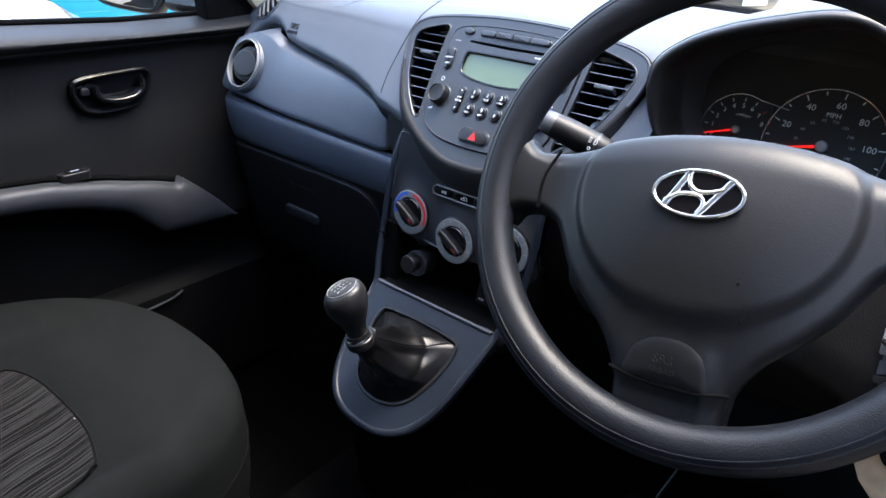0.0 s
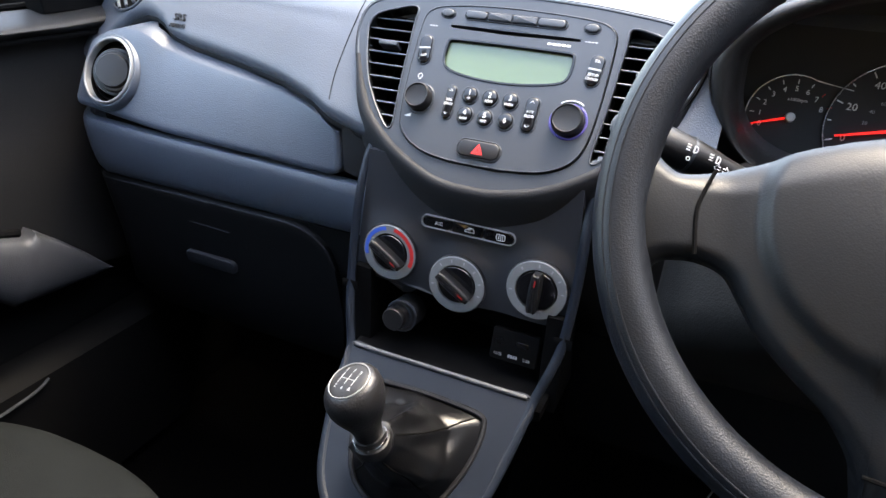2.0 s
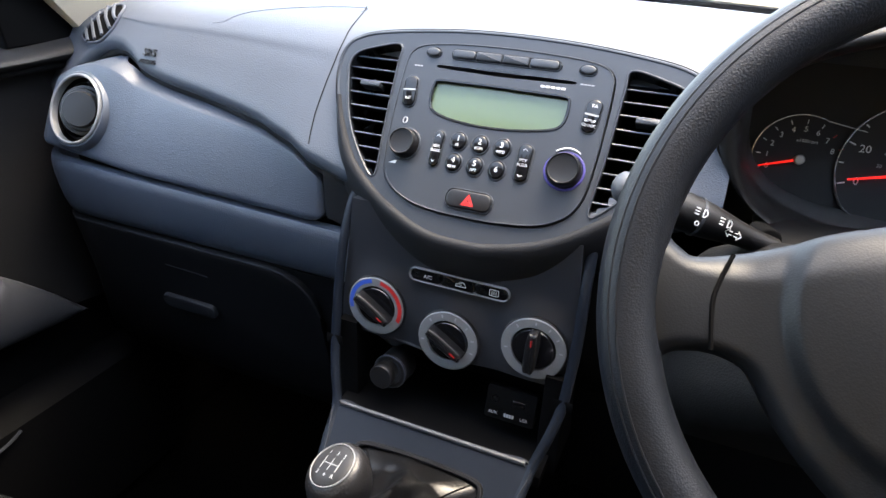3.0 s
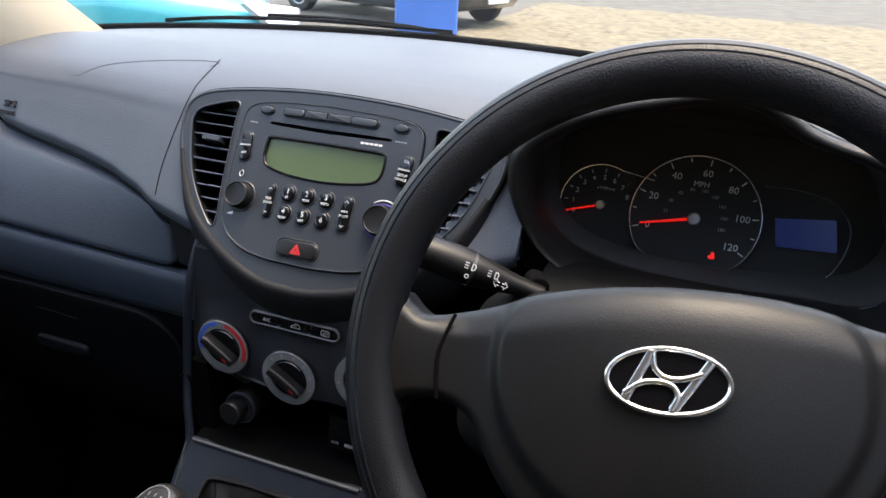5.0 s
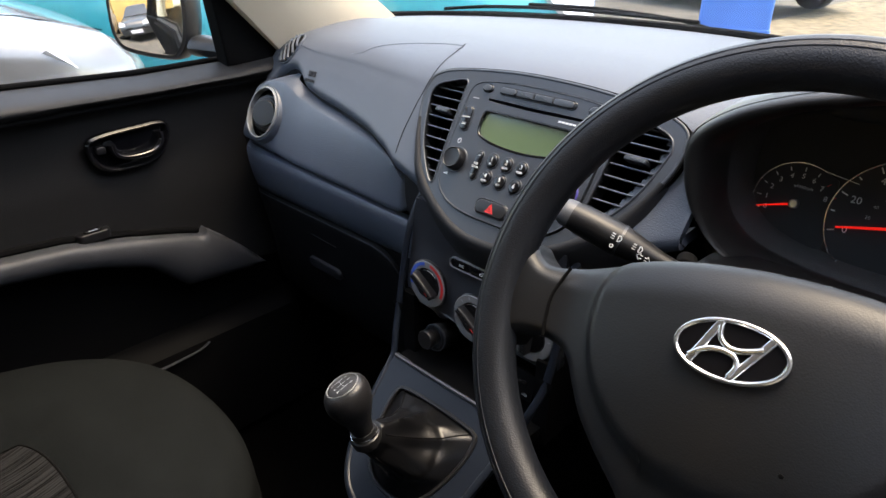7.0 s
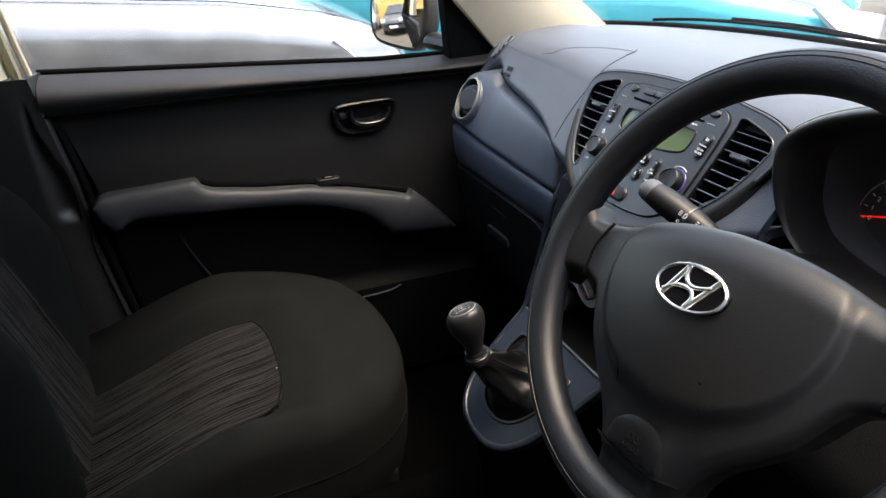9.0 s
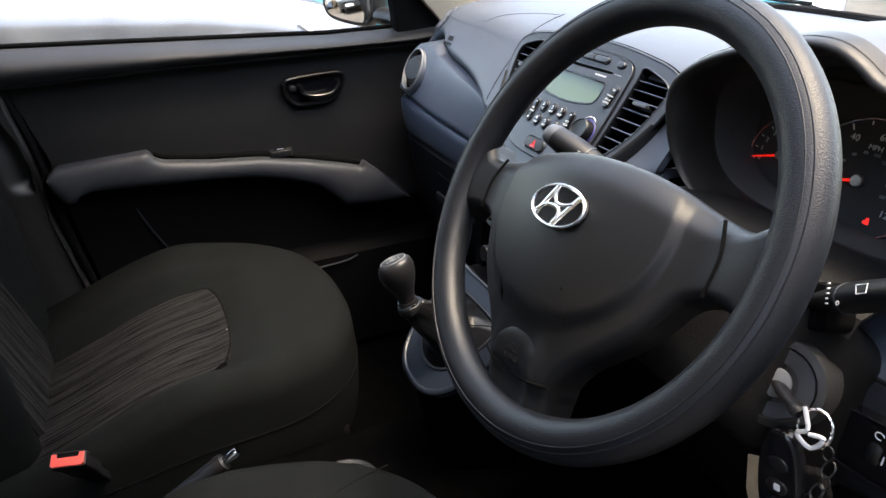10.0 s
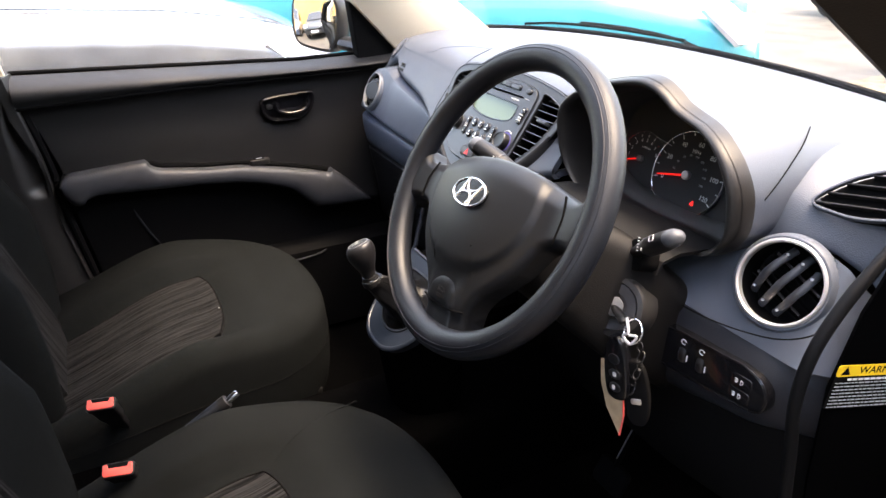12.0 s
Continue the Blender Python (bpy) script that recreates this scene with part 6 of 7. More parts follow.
# ---- round side vents, demister vents, switch panel ----
def build_round_vent(name_label, m, fins, ring):
    v = part("side_vent", band(disc(0.0468, 48), disc(0.0430, 48), -0.006, 0.0040, m, 0.0014), ring, dash, name_label)
    part("collar", lathe([(0.0540, -0.012), (0.0525, -0.004), (0.0495, 0.0005), (0.0470, 0.0005), (0.0470, -0.012)], 48, m, False), SHELF, v)
    part("well", lathe([(0.0432, 0.0), (0.0428, -0.040), (0.0002, -0.042)], 40, m, False), SOFTBLACK, v)
    if fins:
        t = m @ Matrix.Rotation(radians(-26), 4, "Z")
        for k in (-1, 0, 1):
            b = 0.036 - 0.005 * abs(k)
            path = curve_pts([(k * 0.017 - 0.002, -b, -0.020), (k * 0.0185, -0.5 * b, -0.008), (k * 0.019, 0.0, -0.003), (k * 0.0185, 0.5 * b, -0.006), (k * 0.017 - 0.002, b, -0.016)], 6)
            part("fin", moved(tube(path, 0.0030, 10, flat=1.5, up=(1, 0, 0)), t), CONSOLE, v, "curved dark fin")
            for e in (path[3], path[-4]):
                part("pivot", lathe([(0.0016, 0.0), (0.0015, 0.0024), (0.0002, 0.0028)], 10, t @ Matrix.Translation((e[0], e[1], e[2] + 0.0045))), SATIN, v, "pale pivot pin")
        for q in (-1, 1):
            part("cross_bar", moved(tube([(-0.032, q * 0.014, -0.020), (0.032, q * 0.014, -0.020)], 0.0016, 8), t), BLACK, v)
        for k in range(4):
            part("rear_vane", plate(rrect(0.072, 0.0015, 0.0004, 2, 0, -0.021 + 0.014 * k), -0.036, -0.024, 0, t), SOFTBLACK, v)
    else:
        t = m @ Matrix.Rotation(radians(20), 4, "Z")
        b = m @ T(0.008, 0.001, -0.006) @ Matrix.Rotation(radians(24), 4, "Y")
        part("barrel", lathe([(0.0395, -0.020), (0.0385, -0.010), (0.0355, -0.006)], 40, m, False), BLACK, v)
        part("barrel", lathe([(0.0330, -0.016), (0.0330, 0.0), (0.0320, 0.0015), (0.0285, 0.0020), (0.0280, 0.0065), (0.0270, 0.0080), (0.0238, 0.0085), (0.0232, 0.0125), (0.0220, 0.0140), (0.0002, 0.0145)], 40, b), BLACK, v, "closed stepped barrel")


# Left ring is silver; its dim reflections are put into dull grey.
build_round_vent("round side vent with silver ring toned grey for shade, turned shut", frame_at((-0.511, 0.192, 0.945), (1, -0.06, 0), (0, 0.42, 0.9)) @ Matrix.Scale(0.91, 4), False, DIALGREY)
build_round_vent("round side vent with bright ring and open fins", frame_at((0.584, 0.203, 0.954), (0.99, 0.14, 0), (-0.05, 0.36, 0.93)), True, RINGSILVER)


def build_demister(m, o, n):
    v = part("demister_vent", band(inset(o, -0.003), o, -0.006, 0.0016, m, 0.0008), DASH, dash, "slotted side window demister vent")
    part("well", plate(inset(o, -0.0005), -0.022, -0.010, 0.0, m), SOFTBLACK, v)
    for k in range(n):
        vv = min(p[1] for p in o) + (max(p[1] for p in o) - min(p[1] for p in o)) * (k + 1) / (n + 1)
        s = span(o, vv)
        if s:
            part("slat", plate(rrect(s[1] - s[0], 0.0018, 0.0005, 2, (s[0] + s[1]) / 2, vv), -0.012, -0.001, 0.0005, m), PADSHADE, v)


build_demister(frame_at((0.615, 0.281, 1.046), (0.93, 0.36, 0.10), (-0.20, 0.55, 0.80)), curve_pts([(-0.056, -0.012), (-0.030, 0.012), (0.0, 0.026), (0.040, 0.034), (0.046, 0.020), (0.040, -0.010), (0.020, -0.020), (-0.010, -0.024), (-0.035, -0.021)], 5, True), 4)


def on_pad(x, z, off=0.0):
    """A point of the upper pad's face, lifted along its normal."""
    def depth(x, z):
        col = [(p[2], p[1]) for p in pad_column(x) if p[1] < 0.43 and p[2] > lip_z(x) - 0.02]
        col = sorted(col[:next((i for i in range(1, len(col)) if col[i][0] < lip_z(x)), len(col))])
        return interp(z, [c[0] for c in col], [c[1] for c in col])
    y = depth(x, z)
    n = Vector((-(depth(x + 0.003, z) - y) / 0.003, 1.0, -(depth(x, z + 0.002) - y) / 0.002)).normalized()
    return tuple(Vector((x, y, z)) - n * off)


def build_flush_demister():
    o = curve_pts([(-0.590, 1.0115), (-0.574, 1.0065), (-0.552, 1.0075), (-0.524, 1.0145), (-0.507, 1.029), (-0.503, 1.046), (-0.512, 1.0525), (-0.532, 1.0495), (-0.565, 1.0340)], 5, True)
    c = (-0.544, 1.028)
    v = part("demister_vent", tube([on_pad(x, z, 0.0010) for x, z in o], 0.0018, 8, closed=True), DASH, dash, "slotted side window demister vent")
    loops = [[on_pad(c[0] + (x - c[0]) * k, c[1] + (z - c[1]) * k, h) for x, z in o] for k, h in ((1.0, -0.002), (0.99, 0.0010), (0.75, 0.0014), (0.4, 0.0016), (0.01, 0.0016))]
    # No recess is cut: a flush black patch paints the opening's shade.
    part("well", loft(loops), SOFTBLACK, v)
    for t, w in ((0.08, 0.55), (0.29, 0.85), (0.50, 0.97), (0.71, 0.90), (0.90, 0.60)):
        x, z = -0.578 + 0.064 * t, 1.0100 + 0.038 * t
        part("slat", tube([on_pad(x + 0.0235 * w * q, z - 0.0095 * w * q, 0.0024) for q in (-1, -0.5, 0, 0.5, 1)], 0.0022, 8), DASH, v)


build_flush_demister()
def pad_top(x, y):
    """Height of the pad's upper side at a place in plan."""
    col = sorted((p[1], p[2]) for p in pad_column(x) if p[2] > 1.05)
    return interp(y, [c[0] for c in col], [c[1] for c in col])


COVER = curve_pts([(-0.186, 0.302), (-0.182, 0.312), (-0.190, 0.3165), (-0.225, 0.314), (-0.28, 0.303), (-0.320, 0.289), (-0.344, 0.270), (-0.350, 0.255)], 6)
part("seam", tube([(x, y, pad_top(x, y) + 0.0002) for x, y in COVER], 0.00045, 6), DASH, dash, "fine airbag seam")
# joint between the airbag cover and the middle of the pad
JOINT = curve_pts([(-0.190, 1.0752), (-0.183, 1.0725), (-0.178, 1.067), (-0.175, 1.056), (-0.174, 1.045), (-0.176, 1.02), (-0.178, 0.99), (-0.177, 0.972), (-0.175, 0.960)], 5)
part("seam", tube([on_pad(x, z, 0.0001) for x, z in JOINT], 0.0006, 6), SOFTBLACK, dash, "dark joint in the pad")


def build_switches():
    s = thing("switch_panel", "black oval panel with dimmer, levelling and fog lamp switches", "switch panel", (0.545, 0.165, 0.84))
    m = frame_at((0.545, 0.1615, 0.838), (1, 0.035, 0.03), (0, 0.06, 1))
    o = curve_pts([(-0.074, 0.010), (-0.066, 0.020), (-0.030, 0.024), (0.020, 0.025), (0.050, 0.026), (0.072, 0.018), (0.080, 0.0), (0.072, -0.016), (0.040, -0.020), (-0.010, -0.024), (-0.055, -0.026), (-0.072, -0.012)], 5, True)
    part("panel", plate(o, -0.030, 0.0022, 0.0015, m), GLOSS, s)
    part("panel_rim", band(inset(o, -0.0025), o, -0.030, 0.0030, m, 0.0008), GLOSS, s)
    for u, lab in ((-0.030, "dimmer wheel"), (-0.004, "levelling wheel")):
        w = part("thumbwheel", moved(tube([(u, -0.014, -0.002), (u, -0.008, 0.0022), (u, -0.001, 0.0032), (u, 0.005, 0.0022), (u, 0.010, -0.002)], 0.0052, 10, up=(0, 0, 1), flat=0.4), m), BLACK, s, lab)
        part("mark", plate(rrect(0.0012, 0.008, 0.0003, 2, u + 0.0075, -0.003), 0.002, 0.0029, 0, m), WHITE, w)
        part("symbol", moved(tube([(u + 0.0035 * math.cos(a), 0.0155 + 0.003 * math.sin(a), 0.0026) for a in np.linspace(0.3, 5.2, 12)], 0.0005, 5), m), WHITE, w)
    for v in (0.008, -0.009):
        b = part("button", plate(rrect(0.026, 0.0155, 0.004, 4, 0.050, v), 0.001, 0.0034, 0.0010, m), GLOSS, s)
        part("symbol", moved(tube([(0.050 + 0.003 * math.cos(a), v + 0.0026 * math.sin(a), 0.0038) for a in np.linspace(-1.6, 1.6, 9)] + [(0.050, v - 0.0026, 0.0038), (0.050, v + 0.0026, 0.0038)], 0.0004, 5), m), WHITE, b)
        part("symbol", join(*[plate(rrect(0.0035, 0.0008, 0.0002, 2, 0.0445, v + 0.0020 * k), 0.0030, 0.0038, 0, m) for k in (-1, 0, 1)]), WHITE, b)


build_switches()


# ---- steering column, stalks, ignition, keys ----
COL = frame_at((0.339, -0.0075, 1.0046), (1, 0, 0), (0, 0.5, 0.866))


def build_column():
    c = thing("steering_column", "black steering column shroud with ignition lock", "steering column", (0.339, 0.12, 0.90))
    secs = []
    for w, hw, v0, v1 in ((-0.030, 0.045, -0.045, 0.022), (-0.060, 0.060, -0.070, 0.028), (-0.095, 0.085, -0.088, 0.034), (-0.125, 0.125, -0.098, 0.036), (-0.150, 0.146, -0.104, 0.032), (-0.20, 0.150, -0.118, 0.020), (-0.30, 0.150, -0.130, 0.0)):
        secs.append([tuple(COL @ Vector((p[0], p[1], w))) for p in rrect(2 * hw, v1 - v0, 0.030, 5, 0.0, (v0 + v1) / 2)])
    part("shroud", loft(secs), SHROUD, c)
    part("hub", lathe([(0.050, -0.035), (0.055, -0.012), (0.040, -0.004), (0.0002, -0.004)], 32, COL @ T(0, -0.005, -0.012)), SOFTBLACK, c)
    im = frame_at((0.468, 0.090, 0.897), (0.943, 0.333, 0.0), (-0.14, 0.38, 0.92))
    ig = part("ignition_lock", lathe([(0.0385, -0.030), (0.0375, 0.000), (0.0345, 0.0055), (0.0290, 0.0070), (0.0275, 0.0040), (0.0205, 0.0030), (0.0190, 0.0050), (0.0002, 0.0050)], 40, im), PILLARGREY, c, "round ignition lock")
    part("lock_face", lathe([(0.0115, 0.004), (0.0115, 0.0068), (0.0102, 0.0078), (0.0002, 0.0078)], 32, im), DIALGREY, ig, "silver lock face")
    part("lock_ring", lathe([(0.0275, 0.003), (0.0272, 0.0062), (0.0160, 0.0062), (0.0158, 0.003)], 32, im), DOORTRIM, ig)
    # slot for the wiper stalk
    part("stalk_slot", plate(rrect(0.030, 0.036, 0.010, 5), -0.02, 0.002, 0.002, frame_at((0.468, 0.112, 0.958), (0.85, -0.25, 0.35), (-0.25, 0.25, 0.9))), SOFTBLACK, c)
    part("stalk_slot", plate(rrect(0.018, 0.022, 0.008, 5), -0.02, 0.002, 0.002, frame_at((0.240, 0.126, 0.968), (0.85, 0.25, -0.25), (0.25, 0.25, 0.9))), SOFTBLACK, c)


build_column()


def build_stalk(name, label, a, b, tip_mat, symbols, thick=1.0):
    s = thing(name, label, "control stalk", a)
    A, B = Vector(a), Vector(b)
    L = (B - A).length
    path = [tuple(A.lerp(B, k / 12)) for k in range(13)]
    r = [0.0080, 0.0083, 0.0088, 0.0098, 0.0114, 0.0130, 0.0145, 0.0154, 0.0159, 0.0160, 0.0158, 0.0152, 0.0142]
    r = [q * thick for q in r]
    part("arm", tube(path, r, 18, flat=0.86), STALK, s)
    d = (B - A).normalized()
    part("end_cap", tube([tuple(B), tuple(B + d * 0.006), tuple(B + d * 0.012), tuple(B + d * 0.0155), tuple(B + d * 0.017)], [r[-1], r[-1] * 0.97, r[-1] * 0.82, r[-1] * 0.48, 0.0008], 18, flat=0.86), tip_mat, s, "rounded end cap")
    part("ring", tube([tuple(A.lerp(B, 0.555)), tuple(A.lerp(B, 0.575))], [r[7] * 1.04, r[7] * 1.05], 18, flat=0.86), SMOOTH, s)
    side = Vector((0, -0.80, 0.45))
    side = (side - d * side.dot(d)).normalized()
    m = frame_at(tuple(A), tuple(d if d.x > 0 else -d), tuple(side.cross(d if d.x > 0 else -d)))
    sg = 1 if d.x > 0 else -1
    for k, t in symbols:
        f = Matrix(m) @ T(sg * L * t, 0.0015, 0.0)
        rr = interp(t, [i / 12 for i in range(13)], r)
        f = f @ Matrix.Translation((0, 0, rr * 1.0 + 0.0002))
        if k == "lamp":
            part("symbol", moved(tube([(0.0026 * math.cos(x), 0.0026 * math.sin(x), 0) for x in np.linspace(-1.6, 1.6, 9)] + [(0, -0.0026, 0)], 0.00045, 5), f), WHITE, s)
            part("symbol", moved(join(*[plate(rrect(0.003, 0.0008, 0.0002, 2, -0.0045, 0.002 * q), -0.0006, 0.0004) for q in (-1, 0, 1)]), f), WHITE, s)
        elif k == "arrows":
            for q in (-1, 1):
                part("symbol", moved(tube([(q * 0.001, 0.0012, 0), (q * 0.003, 0.0012, 0), (q * 0.003, 0.003, 0), (q * 0.0058, 0, 0), (q * 0.003, -0.003, 0), (q * 0.003, -0.0012, 0), (q * 0.001, -0.0012, 0)], 0.00045, 5), f @ T(0, -0.005)), WHITE, s)
        elif k == "dot":
            part("symbol", moved(tube([(0.0014 * math.cos(x), 0.0014 * math.sin(x), 0) for x in np.linspace(0, 6.2, 10)], 0.0004, 5), f @ T(0, -0.008)), WHITE, s)
        elif k == "wiper":
            part("symbol", moved(tube([(-0.0045, -0.003, 0), (0.0045, -0.003, 0), (0.0055, 0.003, 0), (-0.0055, 0.003, 0), (-0.0045, -0.003, 0)], 0.00045, 5), f), WHITE, s)
        elif k == "scale":
            part("symbol", moved(join(*[plate(rrect(0.0022, 0.0011, 0.0002, 2, 0.0, 0.0036 * q), -0.0008, 0.0004) for q in (-2, -1, 0, 1, 2)]), f), WHITE, s)


# Indicator's cap in grey: sky sheen on its end put into colour.
build_stalk("indicator_stalk", "black indicator and lamp stalk with white symbols", (0.245, 0.120, 0.968), (0.149, 0.094, 1.0006), CAPGREY, (("arrows", 0.34), ("lamp", 0.40), ("lamp", 0.58), ("dot", 0.60)))
build_stalk("wiper_stalk", "black wiper stalk with grey end cap", (0.445, 0.122, 0.945), (0.531, 0.092, 1.008), CAPGREY, (("scale", 0.50), ("wiper", 0.82), ("dot", 0.62)), 0.80)


def build_keys():
    k = thing("key_bunch", "black car keys with tag hanging from the ignition", "keys", (0.47, 0.09, 0.88))
    part("key_bow", tube(curve_pts([(0.470, 0.088, 0.899), (0.480, 0.082, 0.898), (0.492, 0.078, 0.898), (0.502, 0.076, 0.897)], 5), [0.006] * 11 + [0.007, 0.008, 0.008, 0.0075, 0.007], 10, flat=0.6), BLACK, k)
    c = Vector((0.513, 0.076, 0.892))
    part("key_ring", tube([tuple(c + Vector((0.0125 * math.cos(a), 0.004 * math.sin(a), 0.0135 * math.sin(a)))) for a in np.linspace(0, 6.28, 28, endpoint=False)], 0.0013, 8, closed=True), CHROME, k, "steel split ring")
    part("tie", tube(curve_pts([(0.503, 0.074, 0.905), (0.512, 0.070, 0.893), (0.505, 0.070, 0.884), (0.518, 0.069, 0.881), (0.524, 0.071, 0.893), (0.514, 0.070, 0.890)], 5), 0.0017, 8), WHITE, k, "white twisted tie")
    m = frame_at((0.503, 0.070, 0.842), (0.96, 0.10, 0.25), (-0.22, 0.05, 0.97))
    fob = curve_pts(mirror_u([(0.0, -0.040), (0.012, -0.036), (0.0165, -0.020), (0.0165, 0.006), (0.0125, 0.026), (0.006, 0.036), (0.0, 0.037)]), 5, True)
    f = part("fob", plate(fob, -0.005, 0.0055, 0.003, m), GLOSS, k, "glossy black remote fob")
    for v in (0.010, -0.008, -0.024):
        part("fob_button", plate(disc(0.0085, 20, 0.0, v, 0.0062), 0.004, 0.0066, 0.0012, m), BLACK, f)
    part("symbol", plate(rrect(0.0050, 0.0055, 0.001, 3, 0.001, -0.008), 0.006, 0.0070, 0, m), WHITE, f)
    part("symbol", plate(rrect(0.0045, 0.0055, 0.001, 3, -0.001, -0.024), 0.006, 0.0070, 0, m), WHITE, f)
    m2 = frame_at((0.526, 0.080, 0.822), (0.80, 0.5, 0.20), (-0.10, 0.05, 0.97))
    part("fob", plate(curve_pts(mirror_u([(0.0, -0.046), (0.010, -0.040), (0.0145, -0.015), (0.0125, 0.018), (0.005, 0.034), (0.0, 0.035)]), 5, True), -0.004, 0.0045, 0.0025, m2), SOFTBLACK, k, "second dark fob")
    part("fob_badge", plate(rrect(0.012, 0.007, 0.002, 3, 0.0, -0.014), 0.004, 0.0052, 0.0004, m2), SATIN, k)
    m3 = frame_at((0.492, 0.076, 0.806), (0.93, 0.15, 0.30), (-0.28, 0.04, 0.96))
    tag = [(-0.014, 0.030), (-0.017, 0.0), (-0.012, -0.030), (0.004, -0.062), (0.013, -0.035), (0.016, 0.0), (0.012, 0.034)]
    part("tag", plate(tag, -0.0014, 0.0, 0.0003, m3), material("paper_tag", (0.46, 0.33, 0.20), 0.8, vary=0.2, vary_scale=60), k, "worn tan paper tag")
    part("tag_edge", tube([tuple(m3 @ Vector((u, v, -0.0007))) for u, v in ((0.004, -0.062), (0.013, -0.035), (0.016, 0.0))], 0.0012, 6), BUCKLERED, k, "red tag edge")
    part("chain", join(*[tube([tuple(Vector((0.528 + 0.004 * math.sin(j), 0.074, 0.882 - 0.012 * j)) + Vector((0.004 * math.cos(a), 0.003 * math.sin(a) * (j % 2), 0.006 * math.sin(a)))) for a in np.linspace(0, 6.28, 12, endpoint=False)], 0.0008, 6, closed=True) for j in range(6)]), BLACK, k, "thin black chain")


build_keys()


# ---- belt buckles, handbrake, door edge ----
def build_buckle(c, lean):
    b = thing("seat_belt_buckle", "black seat belt buckle with red release button", "belt buckle", (c[0], c[1], 0.45), group="belt buckles")
    m = frame_at(c, (0.25, 0.97, 0.0), (-0.80, 0.20, 0.55))
    o = rrect(0.038, 0.017, 0.004, 4)
    secs = []
    for w, k in ((-0.004, 1.0), (-0.02, 1.02), (-0.06, 0.95), (-0.075, 0.75), (-0.14, 0.7)):
        secs.append([tuple(m @ Vector((u * k, v * k, w))) for u, v in o])
    part("housing", loft(secs), BLACK, b)
    part("rim", plate(rrect(0.0425, 0.0205, 0.0045, 5), -0.010, 0.0004, 0.001, m), BLACK, b)
    notch = [(-0.0195, -0.0060), (-0.0165, -0.0088), (0.0165, -0.0088), (0.0195, -0.0060), (0.0190, 0.0075), (0.0140, 0.0078), (0.0125, 0.0025), (-0.0125, 0.0025), (-0.0140, 0.0078), (-0.0190, 0.0075)]
    part("release_button", plate(notch, -0.003, 0.0034, 0.0009, m), BUCKLERED, b, "red release button")
    part("slot", plate(rrect(0.026, 0.0065, 0.001, 3, 0, 0.0055), -0.003, 0.0010, 0, m), SOFTBLACK, b, "dark tongue slot")


build_buckle((-0.032, -0.486, 0.618), -1)
build_buckle((0.133, -0.472, 0.617), 1)


def build_handbrake():
    h = thing("handbrake_lever", "black handbrake lever with chrome button", "handbrake", (0.055, -0.45, 0.46))
    a, b = Vector((0.045, -0.52, 0.485)), Vector((0.063, -0.318, 0.618))
    d = (b - a).normalized()
    part("grip", tube([tuple(a.lerp(b, k / 10)) for k in range(11)], [0.0115, 0.012, 0.0124, 0.0128, 0.0132, 0.0132, 0.0130, 0.0128, 0.0124, 0.0120, 0.0115], 16), RUBBER, h, "smooth black grip")
    part("grip_seam", tube([tuple(a.lerp(b, 0.35)), tuple(a.lerp(b, 0.36))], 0.0134, 16), SMOOTH, h)
    part("collar", tube([tuple(b), tuple(b + d * 0.004), tuple(b + d * 0.012)], [0.0118, 0.0122, 0.0110], 16), BLACK, h)
    part("release_button", tube([tuple(b + d * 0.010), tuple(b + d * 0.030), tuple(b + d * 0.033)], [0.0062, 0.0062, 0.0045], 14), CHROME, h, "chrome release button")
    part("boot", tube([tuple(a - d * 0.10), tuple(a - d * 0.04), tuple(a), tuple(a + d * 0.02)], [0.03, 0.026, 0.02, 0.0145], 14), SOFTBLACK, h)
    t = thing("tunnel_tray", "black plastic tray between the seats", "console tray", (0.02, -0.3, 0.45))
    part("tray_base", box(-0.085, 0.095, -0.62, -0.12, 0.42, 0.452, 0.008), SOFTBLACK, t)
    part("cup_rim", tube([(0.03 + 0.040 * math.cos(q), -0.155 + 0.045 * math.sin(q), 0.485) for q in np.linspace(0, 6.28, 32, endpoint=False)], 0.006, 8, closed=True), LOWER, t)
    part("cup_wall", lathe([(0.041, -0.04), (0.043, 0.0), (0.037, 0.0), (0.035, -0.035), (0.0002, -0.036)], 32, frame_at((0.03, -0.155, 0.485), (1, 0, 0), (0, 1, 0))), SOFTBLACK, t)


build_handbrake()

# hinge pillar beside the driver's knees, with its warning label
part("trim_hinge_pillar", loft([[(x, y, z) for x, y in ((0.66, 0.24 + dy), (0.666, 0.188 + dy), (0.671, 0.183 + dy), (0.677, 0.190 + dy), (0.706, 0.282 + dy), (0.73, 0.36 + dy), (0.66, 0.36 + dy))] for z, dy in ((0.26, 0.10), (0.55, 0.06), (0.75, 0.015), (0.88, 0.0), (0.96, 0.02), (1.03, 0.06), (1.09, 0.13))]), HINGESHADE, None, "hinge pillar at the open driver's door, its shade put into near-black", category="pillar", kind="structure")
part("trim_door_seal", tube(curve_pts([(0.672, 0.29, 1.08), (0.672, 0.200, 1.015), (0.672, 0.160, 0.978), (0.672, 0.136, 0.937), (0.672, 0.132, 0.884), (0.672, 0.148, 0.817), (0.672, 0.172, 0.70), (0.672, 0.205, 0.55), (0.672, 0.24, 0.28)], 6), 0.0062, 12, up=(1, 0, 0)), SEALRUBBER, None, "black rubber door seal", category="seal", kind="structure")


